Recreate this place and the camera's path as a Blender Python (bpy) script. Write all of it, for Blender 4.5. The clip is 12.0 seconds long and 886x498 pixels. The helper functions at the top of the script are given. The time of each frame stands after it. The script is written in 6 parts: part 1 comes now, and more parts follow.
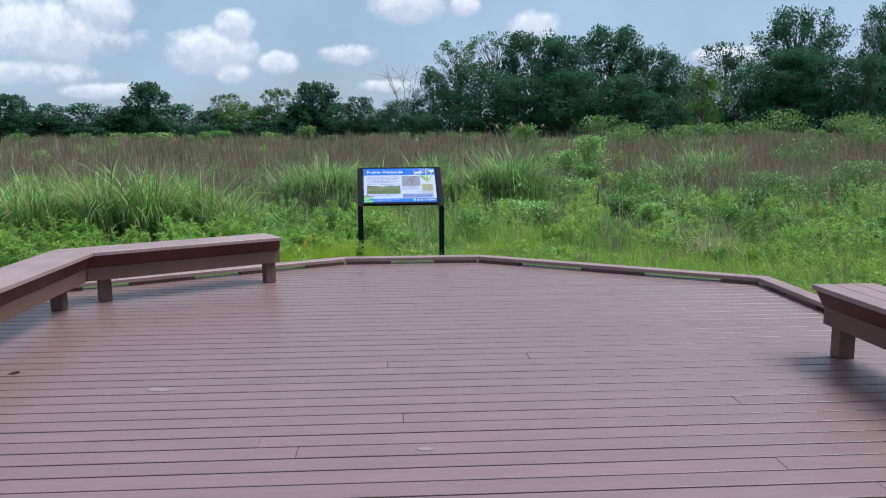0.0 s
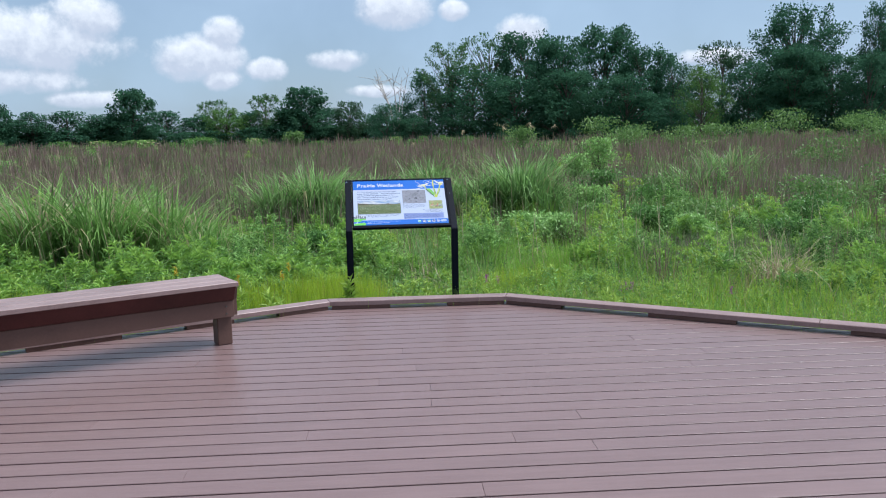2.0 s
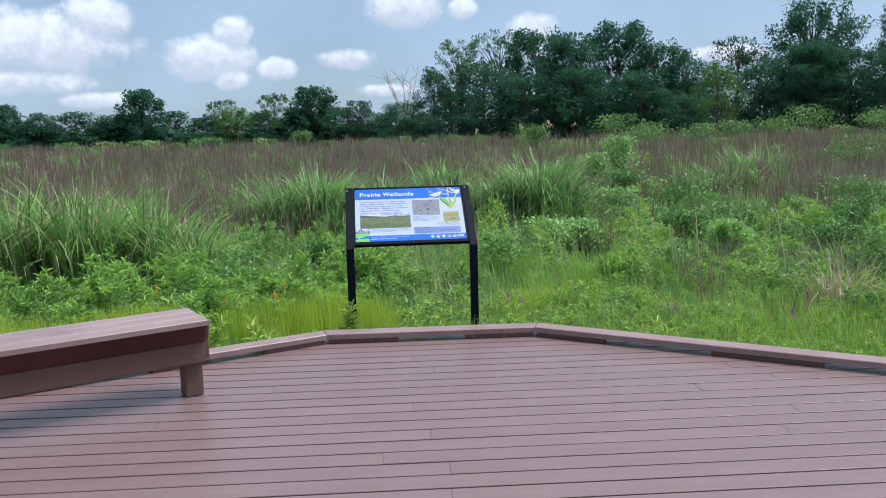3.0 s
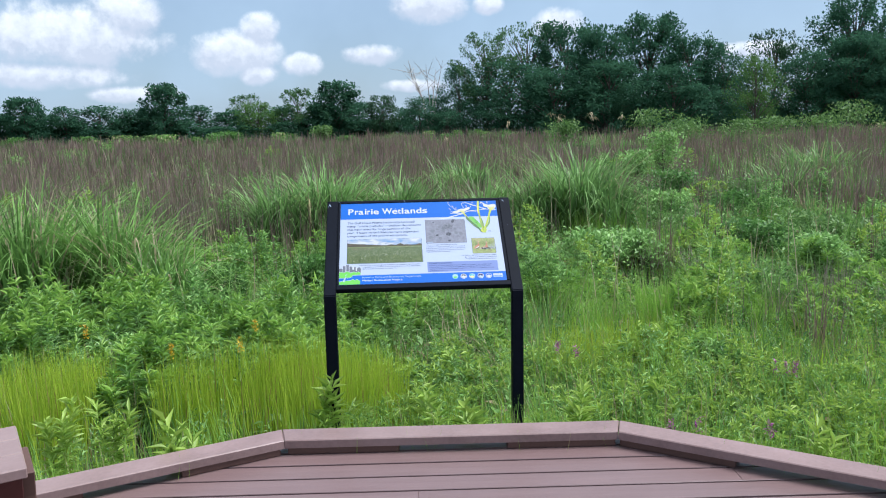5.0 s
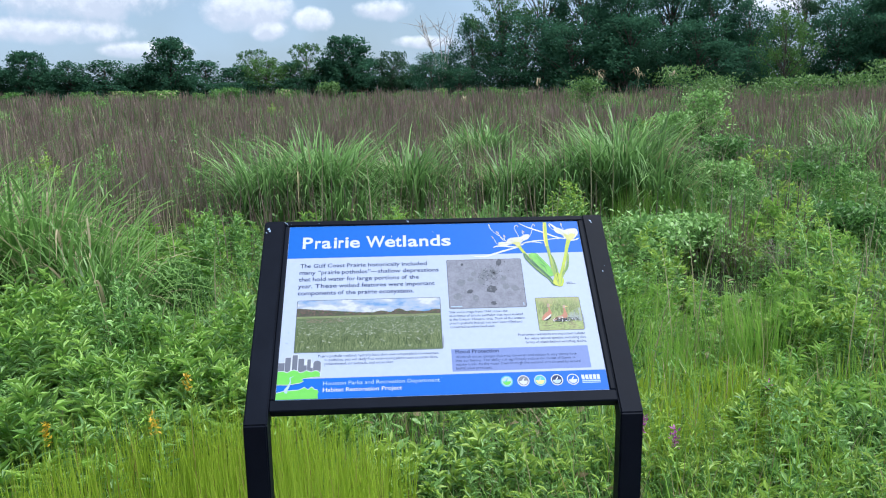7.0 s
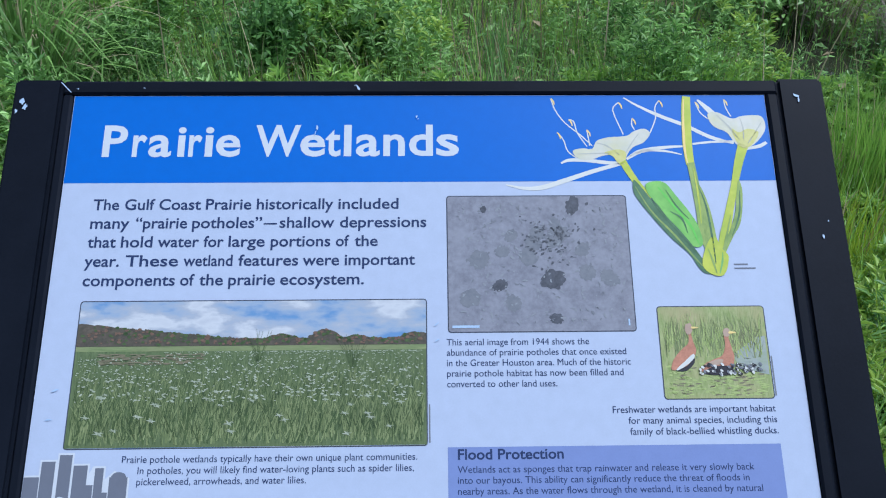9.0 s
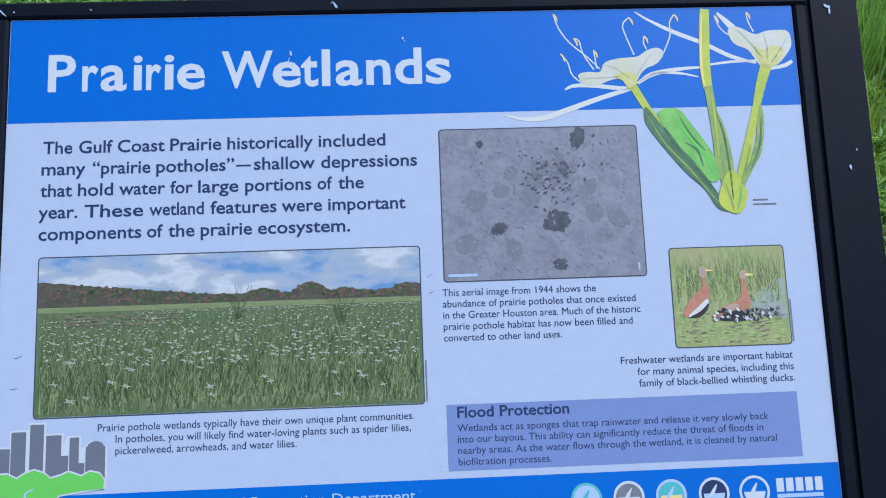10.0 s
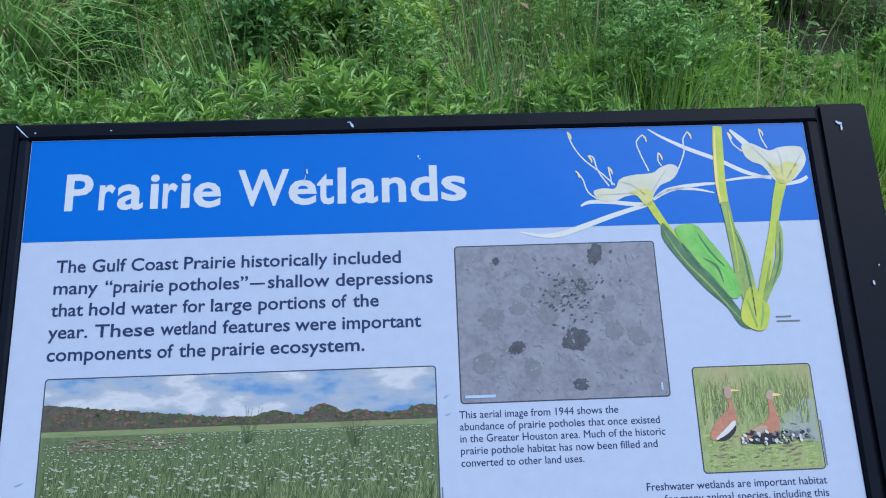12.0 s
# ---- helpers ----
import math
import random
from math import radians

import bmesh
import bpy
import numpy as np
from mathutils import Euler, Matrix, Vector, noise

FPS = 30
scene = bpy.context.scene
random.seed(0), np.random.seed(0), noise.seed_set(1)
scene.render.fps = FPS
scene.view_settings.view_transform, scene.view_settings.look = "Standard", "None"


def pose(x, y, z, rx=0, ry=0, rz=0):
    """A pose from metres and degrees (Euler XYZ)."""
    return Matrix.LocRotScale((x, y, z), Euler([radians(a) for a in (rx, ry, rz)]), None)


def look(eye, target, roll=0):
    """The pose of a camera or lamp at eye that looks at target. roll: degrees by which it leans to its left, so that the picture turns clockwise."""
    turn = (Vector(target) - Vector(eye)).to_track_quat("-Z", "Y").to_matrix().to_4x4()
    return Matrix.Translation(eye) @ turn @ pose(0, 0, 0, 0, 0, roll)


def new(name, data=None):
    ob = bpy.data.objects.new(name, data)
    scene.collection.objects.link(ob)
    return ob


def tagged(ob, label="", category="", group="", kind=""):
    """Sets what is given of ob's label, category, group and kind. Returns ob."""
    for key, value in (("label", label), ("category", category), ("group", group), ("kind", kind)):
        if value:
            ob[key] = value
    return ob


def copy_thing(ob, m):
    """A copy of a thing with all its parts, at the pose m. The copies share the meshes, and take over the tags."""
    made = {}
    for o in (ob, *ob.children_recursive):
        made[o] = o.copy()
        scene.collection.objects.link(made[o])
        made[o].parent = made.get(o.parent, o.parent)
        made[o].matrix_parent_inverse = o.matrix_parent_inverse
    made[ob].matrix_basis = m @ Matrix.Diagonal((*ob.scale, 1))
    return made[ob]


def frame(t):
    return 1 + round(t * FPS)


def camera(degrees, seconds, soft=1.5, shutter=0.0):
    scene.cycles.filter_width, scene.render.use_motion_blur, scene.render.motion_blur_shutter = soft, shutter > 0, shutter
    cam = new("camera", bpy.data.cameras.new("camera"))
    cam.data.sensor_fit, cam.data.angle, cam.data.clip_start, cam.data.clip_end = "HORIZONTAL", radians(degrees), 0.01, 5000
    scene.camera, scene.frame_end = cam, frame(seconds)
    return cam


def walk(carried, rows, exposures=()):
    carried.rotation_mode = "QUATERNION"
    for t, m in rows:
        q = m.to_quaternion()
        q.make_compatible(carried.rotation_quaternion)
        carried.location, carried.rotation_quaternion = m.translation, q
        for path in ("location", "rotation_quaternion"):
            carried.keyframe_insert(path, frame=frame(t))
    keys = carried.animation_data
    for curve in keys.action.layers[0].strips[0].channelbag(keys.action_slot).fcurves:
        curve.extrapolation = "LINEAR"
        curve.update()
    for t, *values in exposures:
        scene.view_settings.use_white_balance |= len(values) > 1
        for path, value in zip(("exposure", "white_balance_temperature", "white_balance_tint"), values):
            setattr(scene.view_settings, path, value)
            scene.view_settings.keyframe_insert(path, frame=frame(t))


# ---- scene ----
cam = camera(59.7, 12.0, 1.1)
PATH = [
    (0, (0.692, 0.52, 1.408), (0.551, 2.495, 1.124), -0.4),
    (0.5, (0.615, 1.057, 1.405), (0.49, 3.033, 1.12), -0.1),
    (1, (0.537, 1.606, 1.428), (0.415, 3.582, 1.14), -0.1),
    (1.5, (0.438, 2.177, 1.386), (0.323, 4.154, 1.108), -0.7),
    (2, (0.333, 2.659, 1.396), (0.214, 4.636, 1.123), -1.1),
    (2.5, (0.234, 3.194, 1.41), (0.11, 5.171, 1.136), -1.2),
    (3, (0.215, 3.73, 1.421), (0.07, 5.706, 1.145), -1.4),
    (5, (0.041, 5.835, 1.399), (-0.164, 7.804, 1.114), -1.1),
    (5.5, (-0.032, 6.362, 1.412), (-0.251, 8.328, 1.121), -1.0),
    (6, (-0.115, 6.902, 1.423), (-0.343, 8.865, 1.114), -1.2),
    (6.5, (-0.133, 7.362, 1.439), (-0.377, 9.319, 1.105), -1.1),
    (6.7, (-0.184, 7.576, 1.435), (-0.415, 9.531, 1.08), -0.9),
    (8.3, (-0.348, 8.948, 1.39), (-0.608, 10.788, 0.651), -0.1),
    (8.5, (-0.38, 9.079, 1.394), (-0.629, 10.878, 0.556), 0.1),
    (9, (-0.385, 9.28, 1.382), (-0.633, 10.973, 0.345), 0.4),
    (9.5, (-0.399, 9.352, 1.382), (-0.62, 10.929, 0.172), 0.5),
    (10, (-0.411, 9.381, 1.389), (-0.593, 10.911, 0.114), 0.1),
    (10.5, (-0.426, 9.394, 1.395), (-0.584, 10.948, 0.146), -0.1),
    (11, (-0.43, 9.396, 1.4), (-0.585, 10.98, 0.189), -0.2),
    (11.5, (-0.426, 9.406, 1.399), (-0.593, 11.023, 0.234), -0.2),
    (12, (-0.425, 9.408, 1.403), (-0.64, 11.076, 0.32), -0.4),
]
walk(cam, [(t, look(eye, target, roll)) for t, eye, target, roll in PATH],
     [(0.0, 0.54, 5900, 9), (3.0, 0.62, 5900, 9), (5.0, 0.71, 5900, 9), (6.7, 0.75, 5850, 9), (8.3, 0.42, 5550, 9), (9.5, 0.18, 5400, 9), (12.0, 0.15, 5400, 9)])

# ---- world, sun ----
SUN_EL, SUN_AZ = 60.0, 78.0        # degrees up, and to the right of +y
world = bpy.data.worlds.new("sky")
scene.world = world
world.use_nodes = True


def node(tree, kind, **sets):
    n = tree.nodes.new(kind)
    for k, v in sets.items():
        if k in n.inputs:
            n.inputs[k].default_value = v
    return n


def calc(tree, op, a, b=None, c=None):
    n = tree.nodes.new("ShaderNodeMath")
    n.operation = op
    for i, v in enumerate((a, b, c)):
        if v is None:
            continue
        if isinstance(v, (int, float)):
            n.inputs[i].default_value = v
        else:
            tree.links.new(v, n.inputs[i])
    return n.outputs[0]


def mixed(tree, fac, a, b, mode="MIX"):
    n = tree.nodes.new("ShaderNodeMix")
    n.data_type, n.blend_type = "RGBA", mode
    for sock, v in ((n.inputs[0], fac), (n.inputs[6], a), (n.inputs[7], b)):
        if isinstance(v, (int, float)):
            sock.default_value = v
        elif isinstance(v, (tuple, list)):
            sock.default_value = (*v[:3], 1)
        else:
            tree.links.new(v, sock)
    return n.outputs[2]


# cumulus heaps: bearing to the right of +y, elevation, half width, half height (degrees)
CLOUDS = [(-31.5, 6.9, 6.3, 2.1), (-27.2, 8.6, 2.2, 1.4), (-33, 4.5, 6.0, 0.9), (-20.3, 6.2, 3.2, 1.5), (-18.6, 7.9, 1.4, 1.1),
          (-18.8, 4.7, 1.3, 0.8), (-15.8, 5.4, 1.4, 0.8), (-10.9, 6.0, 2.2, 0.75), (-6.6, 9.6, 2.6, 1.4), (-2.3, 9.3, 1.1, 0.7),
          (2.5, 7.8, 1.9, 1.2), (-27, 3.3, 3.0, 0.6), (-8, 3.8, 2.2, 0.5), (16, 5.5, 2.5, 0.6)]


def build_sky():
    t = world.node_tree
    t.nodes.clear()
    out, bg = t.nodes.new("ShaderNodeOutputWorld"), t.nodes.new("ShaderNodeBackground")
    sky = t.nodes.new("ShaderNodeTexSky")
    sky.sky_type, sky.sun_disc = "NISHITA", False
    sky.sun_elevation, sky.sun_rotation = radians(SUN_EL), radians(SUN_AZ)
    sky.air_density, sky.dust_density, sky.ozone_density = 1.0, 1.6, 1.5
    coord = t.nodes.new("ShaderNodeTexCoord")
    noise_a = node(t, "ShaderNodeTexNoise", Scale=22.0, Detail=7.0, Roughness=0.56)
    noise_b = node(t, "ShaderNodeTexNoise", Scale=5.0, Detail=4.0, Roughness=0.55)
    for n in (noise_a, noise_b):
        t.links.new(coord.outputs["Generated"], n.inputs["Vector"])
    sep = t.nodes.new("ShaderNodeSeparateXYZ")
    t.links.new(coord.outputs["Generated"], sep.inputs[0])
    az = calc(t, "MULTIPLY", calc(t, "ARCTAN2", sep.outputs[0], sep.outputs[1]), 57.2958)
    el = calc(t, "MULTIPLY", calc(t, "ARCSINE", sep.outputs[2]), 57.2958)
    noise_c = node(t, "ShaderNodeTexNoise", Scale=64.0, Detail=6.0, Roughness=0.6)
    t.links.new(coord.outputs["Generated"], noise_c.inputs["Vector"])

    def heaps(drop):
        res = None
        for a, e, w, h in CLOUDS:
            dx = calc(t, "DIVIDE", calc(t, "SUBTRACT", az, a), w)
            dy = calc(t, "DIVIDE", calc(t, "SUBTRACT", el, e - drop * h), h)
            r = calc(t, "SUBTRACT", 1.0, calc(t, "ADD", calc(t, "MULTIPLY", dx, dx), calc(t, "MULTIPLY", dy, dy)))
            res = r if res is None else calc(t, "SMOOTH_MAX", res, r, 0.25)
        return calc(t, "MAXIMUM", res, -1.5)

    heap = heaps(0.0)
    crest = calc(t, "SUBTRACT", heap, heaps(0.45))
    rag = calc(t, "ADD", calc(t, "MULTIPLY", calc(t, "SUBTRACT", noise_a.outputs[0], 0.5), 2.3), calc(t, "MULTIPLY", calc(t, "SUBTRACT", noise_c.outputs[0], 0.5), 1.0))
    body = calc(t, "ADD", heap, rag)
    ramp = t.nodes.new("ShaderNodeMapRange")
    ramp.interpolation_type = "SMOOTHSTEP"
    ramp.inputs[1].default_value, ramp.inputs[2].default_value = -0.35, 0.75
    t.links.new(body, ramp.inputs[0])
    # thin veil over the whole sky, thicker towards the horizon
    veil = t.nodes.new("ShaderNodeMapRange")
    veil.inputs[1].default_value, veil.inputs[2].default_value = 0.35, 0.75
    veil.inputs[3].default_value, veil.inputs[4].default_value = 0.42, 0.80
    t.links.new(noise_b.outputs[0], veil.inputs[0])
    high = t.nodes.new("ShaderNodeMapRange")          # the haze whitens overhead
    high.interpolation_type = "SMOOTHSTEP"
    high.inputs[1].default_value, high.inputs[2].default_value = 12.0, 36.0
    t.links.new(el, high.inputs[0])
    veiled = mixed(t, veil.outputs[0], sky.outputs[0], mixed(t, high.outputs[0], VEIL, VEIL_HIGH))
    shade = t.nodes.new("ShaderNodeMapRange")
    shade.inputs[1].default_value, shade.inputs[2].default_value = 0.3, 0.7
    t.links.new(calc(t, "ADD", calc(t, "ADD", 0.38, calc(t, "MULTIPLY", crest, 0.30)), calc(t, "MULTIPLY", calc(t, "SUBTRACT", noise_c.outputs[0], 0.5), 0.6)), shade.inputs[0])
    cloud = mixed(t, shade.outputs[0], CLOUD_GREY, CLOUD_WHITE)
    t.links.new(mixed(t, calc(t, "MULTIPLY", ramp.outputs[0], 0.92), veiled, cloud), bg.inputs[0])
    bg.inputs[1].default_value = SKY_STRENGTH
    t.links.new(bg.outputs[0], out.inputs[0])


SKY_STRENGTH = 0.065
VEIL, VEIL_HIGH = (5.35, 6.85, 8.45), (9.6, 9.6, 9.7)
CLOUD_GREY, CLOUD_WHITE = (6.6, 7.0, 7.9), (11.0, 11.1, 11.2)
build_sky()

sun = new("sun", bpy.data.lights.new("sun", "SUN"))
sun.data.energy, sun.data.angle, sun.data.color = 3.55, radians(32), (1.0, 0.96, 0.90)
sun.matrix_world = look((40 * math.sin(radians(SUN_AZ)) * math.cos(radians(SUN_EL)), 40 * math.cos(radians(SUN_AZ)) * math.cos(radians(SUN_EL)), 40 * math.sin(radians(SUN_EL))), (0, 0, 0))


# ---- materials ----
def surface(name, low, high, scale=6.0, rough=0.6, bump=0.15, stretch=(1, 1, 1), spread=0.0, blot=None, blot_scale=0.8, fine=90.0, spec=0.5, rough_var=0.1):
    """Two-scale procedural paint: grain between two colours, blotches of a third, relief, and a change from piece to piece."""
    m = bpy.data.materials.new(name)
    m.use_nodes = True
    t = m.node_tree
    bsdf = t.nodes["Principled BSDF"]
    coord, mapping = t.nodes.new("ShaderNodeTexCoord"), t.nodes.new("ShaderNodeMapping")
    mapping.inputs["Scale"].default_value = stretch
    t.links.new(coord.outputs["Object"], mapping.inputs[0])
    grain = node(t, "ShaderNodeTexNoise", Scale=scale, Detail=6.0, Roughness=0.6)
    small = node(t, "ShaderNodeTexNoise", Scale=fine, Detail=3.0, Roughness=0.6)
    large = node(t, "ShaderNodeTexNoise", Scale=blot_scale, Detail=5.0, Roughness=0.6)
    for n in (grain, small):
        t.links.new(mapping.outputs[0], n.inputs["Vector"])
    t.links.new(coord.outputs["Object"], large.inputs["Vector"])
    both = calc(t, "ADD", calc(t, "MULTIPLY", grain.outputs[0], 0.6), calc(t, "MULTIPLY", small.outputs[0], 0.4))
    spreadn = t.nodes.new("ShaderNodeMapRange")
    spreadn.inputs[1].default_value, spreadn.inputs[2].default_value = 0.32, 0.68
    t.links.new(both, spreadn.inputs[0])
    colour = mixed(t, spreadn.outputs[0], low, high)
    if blot:
        edge = t.nodes.new("ShaderNodeMapRange")
        edge.inputs[1].default_value, edge.inputs[2].default_value = 0.45, 0.72
        t.links.new(large.outputs[0], edge.inputs[0])
        colour = mixed(t, calc(t, "MULTIPLY", edge.outputs[0], 0.7), colour, blot)
    if spread:
        info = t.nodes.new("ShaderNodeObjectInfo")
        hsv = t.nodes.new("ShaderNodeHueSaturation")
        t.links.new(calc(t, "ADD", 1 - spread, calc(t, "MULTIPLY", info.outputs["Random"], 2 * spread)), hsv.inputs["Value"])
        t.links.new(colour, hsv.inputs["Color"])
        colour = hsv.outputs[0]
    t.links.new(colour, bsdf.inputs["Base Color"])
    t.links.new(calc(t, "ADD", rough - rough_var, calc(t, "MULTIPLY", large.outputs[0], 2 * rough_var)), bsdf.inputs["Roughness"])
    bsdf.inputs["Specular IOR Level"].default_value = spec
    if bump:
        b = node(t, "ShaderNodeBump", Strength=bump, Distance=0.004)
        t.links.new(both, b.inputs["Height"])
        t.links.new(b.outputs[0], bsdf.inputs["Normal"])
    return m


def foliage(name, low, high, dry=None, dry_part=0.0, patch=0.35, glow=0.36, gloss=0.03, single=0.6):
    """Leaf or blade: every island has its own tone, patches of the field another; light comes through it."""
    m = bpy.data.materials.new(name)
    m.use_nodes = True
    t = m.node_tree
    t.nodes.clear()
    out = t.nodes.new("ShaderNodeOutputMaterial")
    geo, coord = t.nodes.new("ShaderNodeNewGeometry"), t.nodes.new("ShaderNodeTexCoord")
    field = node(t, "ShaderNodeTexNoise", Scale=patch, Detail=5.0, Roughness=0.6)
    t.links.new(coord.outputs["Object"], field.inputs["Vector"])
    rnd = geo.outputs["Random Per Island"]
    tone = calc(t, "ADD", calc(t, "MULTIPLY", rnd, single), calc(t, "MULTIPLY", calc(t, "SUBTRACT", field.outputs[0], 0.3), 1.1))
    clamp = t.nodes.new("ShaderNodeClamp")
    t.links.new(tone, clamp.inputs[0])
    colour = mixed(t, clamp.outputs[0], low, high)
    if dry:
        jitter = calc(t, "FRACT", calc(t, "MULTIPLY", rnd, 37.7))
        colour = mixed(t, calc(t, "LESS_THAN", jitter, dry_part), colour, dry)
    diff, thru, shine = t.nodes.new("ShaderNodeBsdfDiffuse"), t.nodes.new("ShaderNodeBsdfTranslucent"), node(t, "ShaderNodeBsdfGlossy", Roughness=0.45)
    t.links.new(colour, diff.inputs[0])
    t.links.new(colour, thru.inputs[0])
    a, b = node(t, "ShaderNodeMixShader"), node(t, "ShaderNodeMixShader")
    a.inputs[0].default_value, b.inputs[0].default_value = glow, gloss
    t.links.new(diff.outputs[0], a.inputs[1])
    t.links.new(thru.outputs[0], a.inputs[2])
    t.links.new(a.outputs[0], b.inputs[1])
    t.links.new(shine.outputs[0], b.inputs[2])
    t.links.new(b.outputs[0], out.inputs[0])
    return m


M_BOARD = surface("deck board", (0.134, 0.085, 0.084), (0.192, 0.127, 0.127), 5.0, 0.37, 0.25, (0.35, 6, 1), 0.03, (0.186, 0.124, 0.124), 0.9, 60, 0.8, 0.08)
# sky sheen of the flat tops is put into this paler, greyer base
M_CAP = surface("weathered cap board, sky sheen in tone", (0.175, 0.116, 0.111), (0.275, 0.190, 0.184), 5.0, 0.40, 0.25, (1, 1, 1), 0.05, (0.29, 0.21, 0.205), 1.5, 60)
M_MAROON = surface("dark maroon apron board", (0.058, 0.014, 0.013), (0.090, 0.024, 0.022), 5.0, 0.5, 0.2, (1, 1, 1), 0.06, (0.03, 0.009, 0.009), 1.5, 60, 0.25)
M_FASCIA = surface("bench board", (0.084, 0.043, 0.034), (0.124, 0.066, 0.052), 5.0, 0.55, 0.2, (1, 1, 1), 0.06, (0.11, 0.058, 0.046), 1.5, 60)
M_POST = surface("dark powder-coated metal", (0.0035, 0.0055, 0.011), (0.006, 0.0085, 0.016), 14, 0.55, 0.06, (1, 1, 1), 0.0, (0.008, 0.011, 0.020), 5, 300, 0.08)
M_STEEL = surface("dull dark steel", (0.05, 0.045, 0.042), (0.09, 0.085, 0.08), 40, 0.4, 0.05)
M_SOIL = surface("wet soil and litter", (0.020, 0.022, 0.010), (0.055, 0.055, 0.022), 3.0, 0.9, 0.6, (1, 1, 1), 0.0, (0.03, 0.05, 0.012), 0.35, 30)
M_BARK = surface("bark", (0.05, 0.042, 0.034), (0.12, 0.10, 0.085), 4.0, 0.9, 0.6, (3, 3, 0.6), 0.1)
M_PALE_BARK = surface("bare grey wood", (0.30, 0.28, 0.26), (0.42, 0.40, 0.37), 4.0, 0.9, 0.4, (3, 3, 0.6))


def plain(name, colour, rough=0.45, var=0.05):
    lo = [c * (1 - var) for c in colour]
    hi = [min(1, c * (1 + var)) for c in colour]
    return surface(name, lo, hi, 60, rough + 0.08, 0.0, (1, 1, 1), 0.0, None, 3, 500, 0.22, 0.05)


P_WHITE = plain("printed white", (0.388, 0.450, 0.600), 0.42)
P_BLUE = plain("printed blue", (0.009, 0.115, 0.495), 0.42)
P_NAVY = plain("printed navy text", (0.020, 0.036, 0.105))
P_TITLE = plain("printed white lettering", (0.50, 0.54, 0.61))
P_LILAC = plain("printed lilac", (0.168, 0.225, 0.46))
P_SLATE = plain("printed slate grey", (0.13, 0.145, 0.19))
P_LIME = plain("printed lime green", (0.15, 0.50, 0.085))
P_KEY = plain("printed keyline", (0.05, 0.06, 0.09))
P_PALE = plain("printed pale blue", (0.35, 0.47, 0.66))


# ---- mesh helpers ----
def part(name, bm, material, parent=None, label=""):
    me = bpy.data.meshes.new(name)
    bm.to_mesh(me)
    bm.free()
    if material:
        me.materials.append(material)
    ob = new(name, me)
    if parent:
        ob.parent = parent
    if label:
        tagged(ob, label)
    return ob


def thing(name, label, category, m=None, group="", kind=""):
    ob = new(name)
    ob.empty_display_size = 0.1
    if m is not None:
        ob.matrix_basis = m
    return tagged(ob, label, category, group, kind)


def box(x0, x1, y0, y1, z0, z1, bevel=0.004):
    bm = bmesh.new()
    bmesh.ops.create_cube(bm, size=1)
    for v in bm.verts:
        v.co = Vector(((x0 + x1) / 2 + v.co.x * (x1 - x0), (y0 + y1) / 2 + v.co.y * (y1 - y0), (z0 + z1) / 2 + v.co.z * (z1 - z0)))
    if bevel:
        bmesh.ops.bevel(bm, geom=bm.edges[:], offset=bevel, segments=1, affect="EDGES")
    return bm


def slab(top, z0, z1, inset=0.003):
    """A board with the outline `top` (counter-clockwise) and eased upper edges."""
    bm = bmesh.new()
    n = len(top)
    c = Vector((sum(p[0] for p in top) / n, sum(p[1] for p in top) / n))
    rings = []
    for z, d in ((z0, 0), (z1 - inset, 0), (z1, inset)):
        ring = []
        for i, p in enumerate(top):
            p = Vector(p)
            if d:
                a, b = (p - Vector(top[i - 1])).normalized(), (Vector(top[(i + 1) % n]) - p).normalized()
                na, nb = Vector((-a.y, a.x)), Vector((-b.y, b.x))
                k = na + nb
                p = p + k * (d / max(0.3, k.dot(na)))
            ring.append(bm.verts.new((p.x, p.y, z)))
        rings.append(ring)
    for lo, hi in zip(rings, rings[1:]):
        for i in range(n):
            bm.faces.new((lo[i], lo[(i + 1) % n], hi[(i + 1) % n], hi[i]))
    bm.faces.new(rings[-1])
    bm.faces.new(rings[0][::-1])
    return bm


def clip(poly, p, nrm):
    """The part of a convex outline on the side of p to which nrm points."""
    res = []
    for i, b in enumerate(poly):
        a = poly[i - 1]
        da, db = (a - p).dot(nrm), (b - p).dot(nrm)
        if (da >= 0) != (db >= 0):
            res.append(a + (b - a) * (da / (da - db)))
        if db >= 0:
            res.append(b)
    return res


def bulk(name, verts, faces, material, label="", category="", kind="stuff", smooth=False):
    """One mesh from arrays: verts (n, 3); faces: list of (m, k) index arrays."""
    me = bpy.data.meshes.new(name)
    me.vertices.add(len(verts))
    me.vertices.foreach_set("co", np.ascontiguousarray(verts, dtype=np.float32).ravel())
    loops = np.concatenate([f.ravel() for f in faces]).astype(np.int32)
    totals = np.concatenate([np.full(len(f), f.shape[1]) for f in faces]).astype(np.int32)
    starts = np.concatenate([[0], np.cumsum(totals)[:-1]]).astype(np.int32)
    me.loops.add(len(loops))
    me.loops.foreach_set("vertex_index", loops)
    me.polygons.add(len(totals))
    me.polygons.foreach_set("loop_start", starts)
    me.polygons.foreach_set("loop_total", totals)
    if smooth:
        me.polygons.foreach_set("use_smooth", np.ones(len(totals), dtype=bool))
    me.update(calc_edges=True)
    me.materials.append(material)
    ob = new(name, me)
    if label:
        tagged(ob, label, category, "", kind)
    return ob


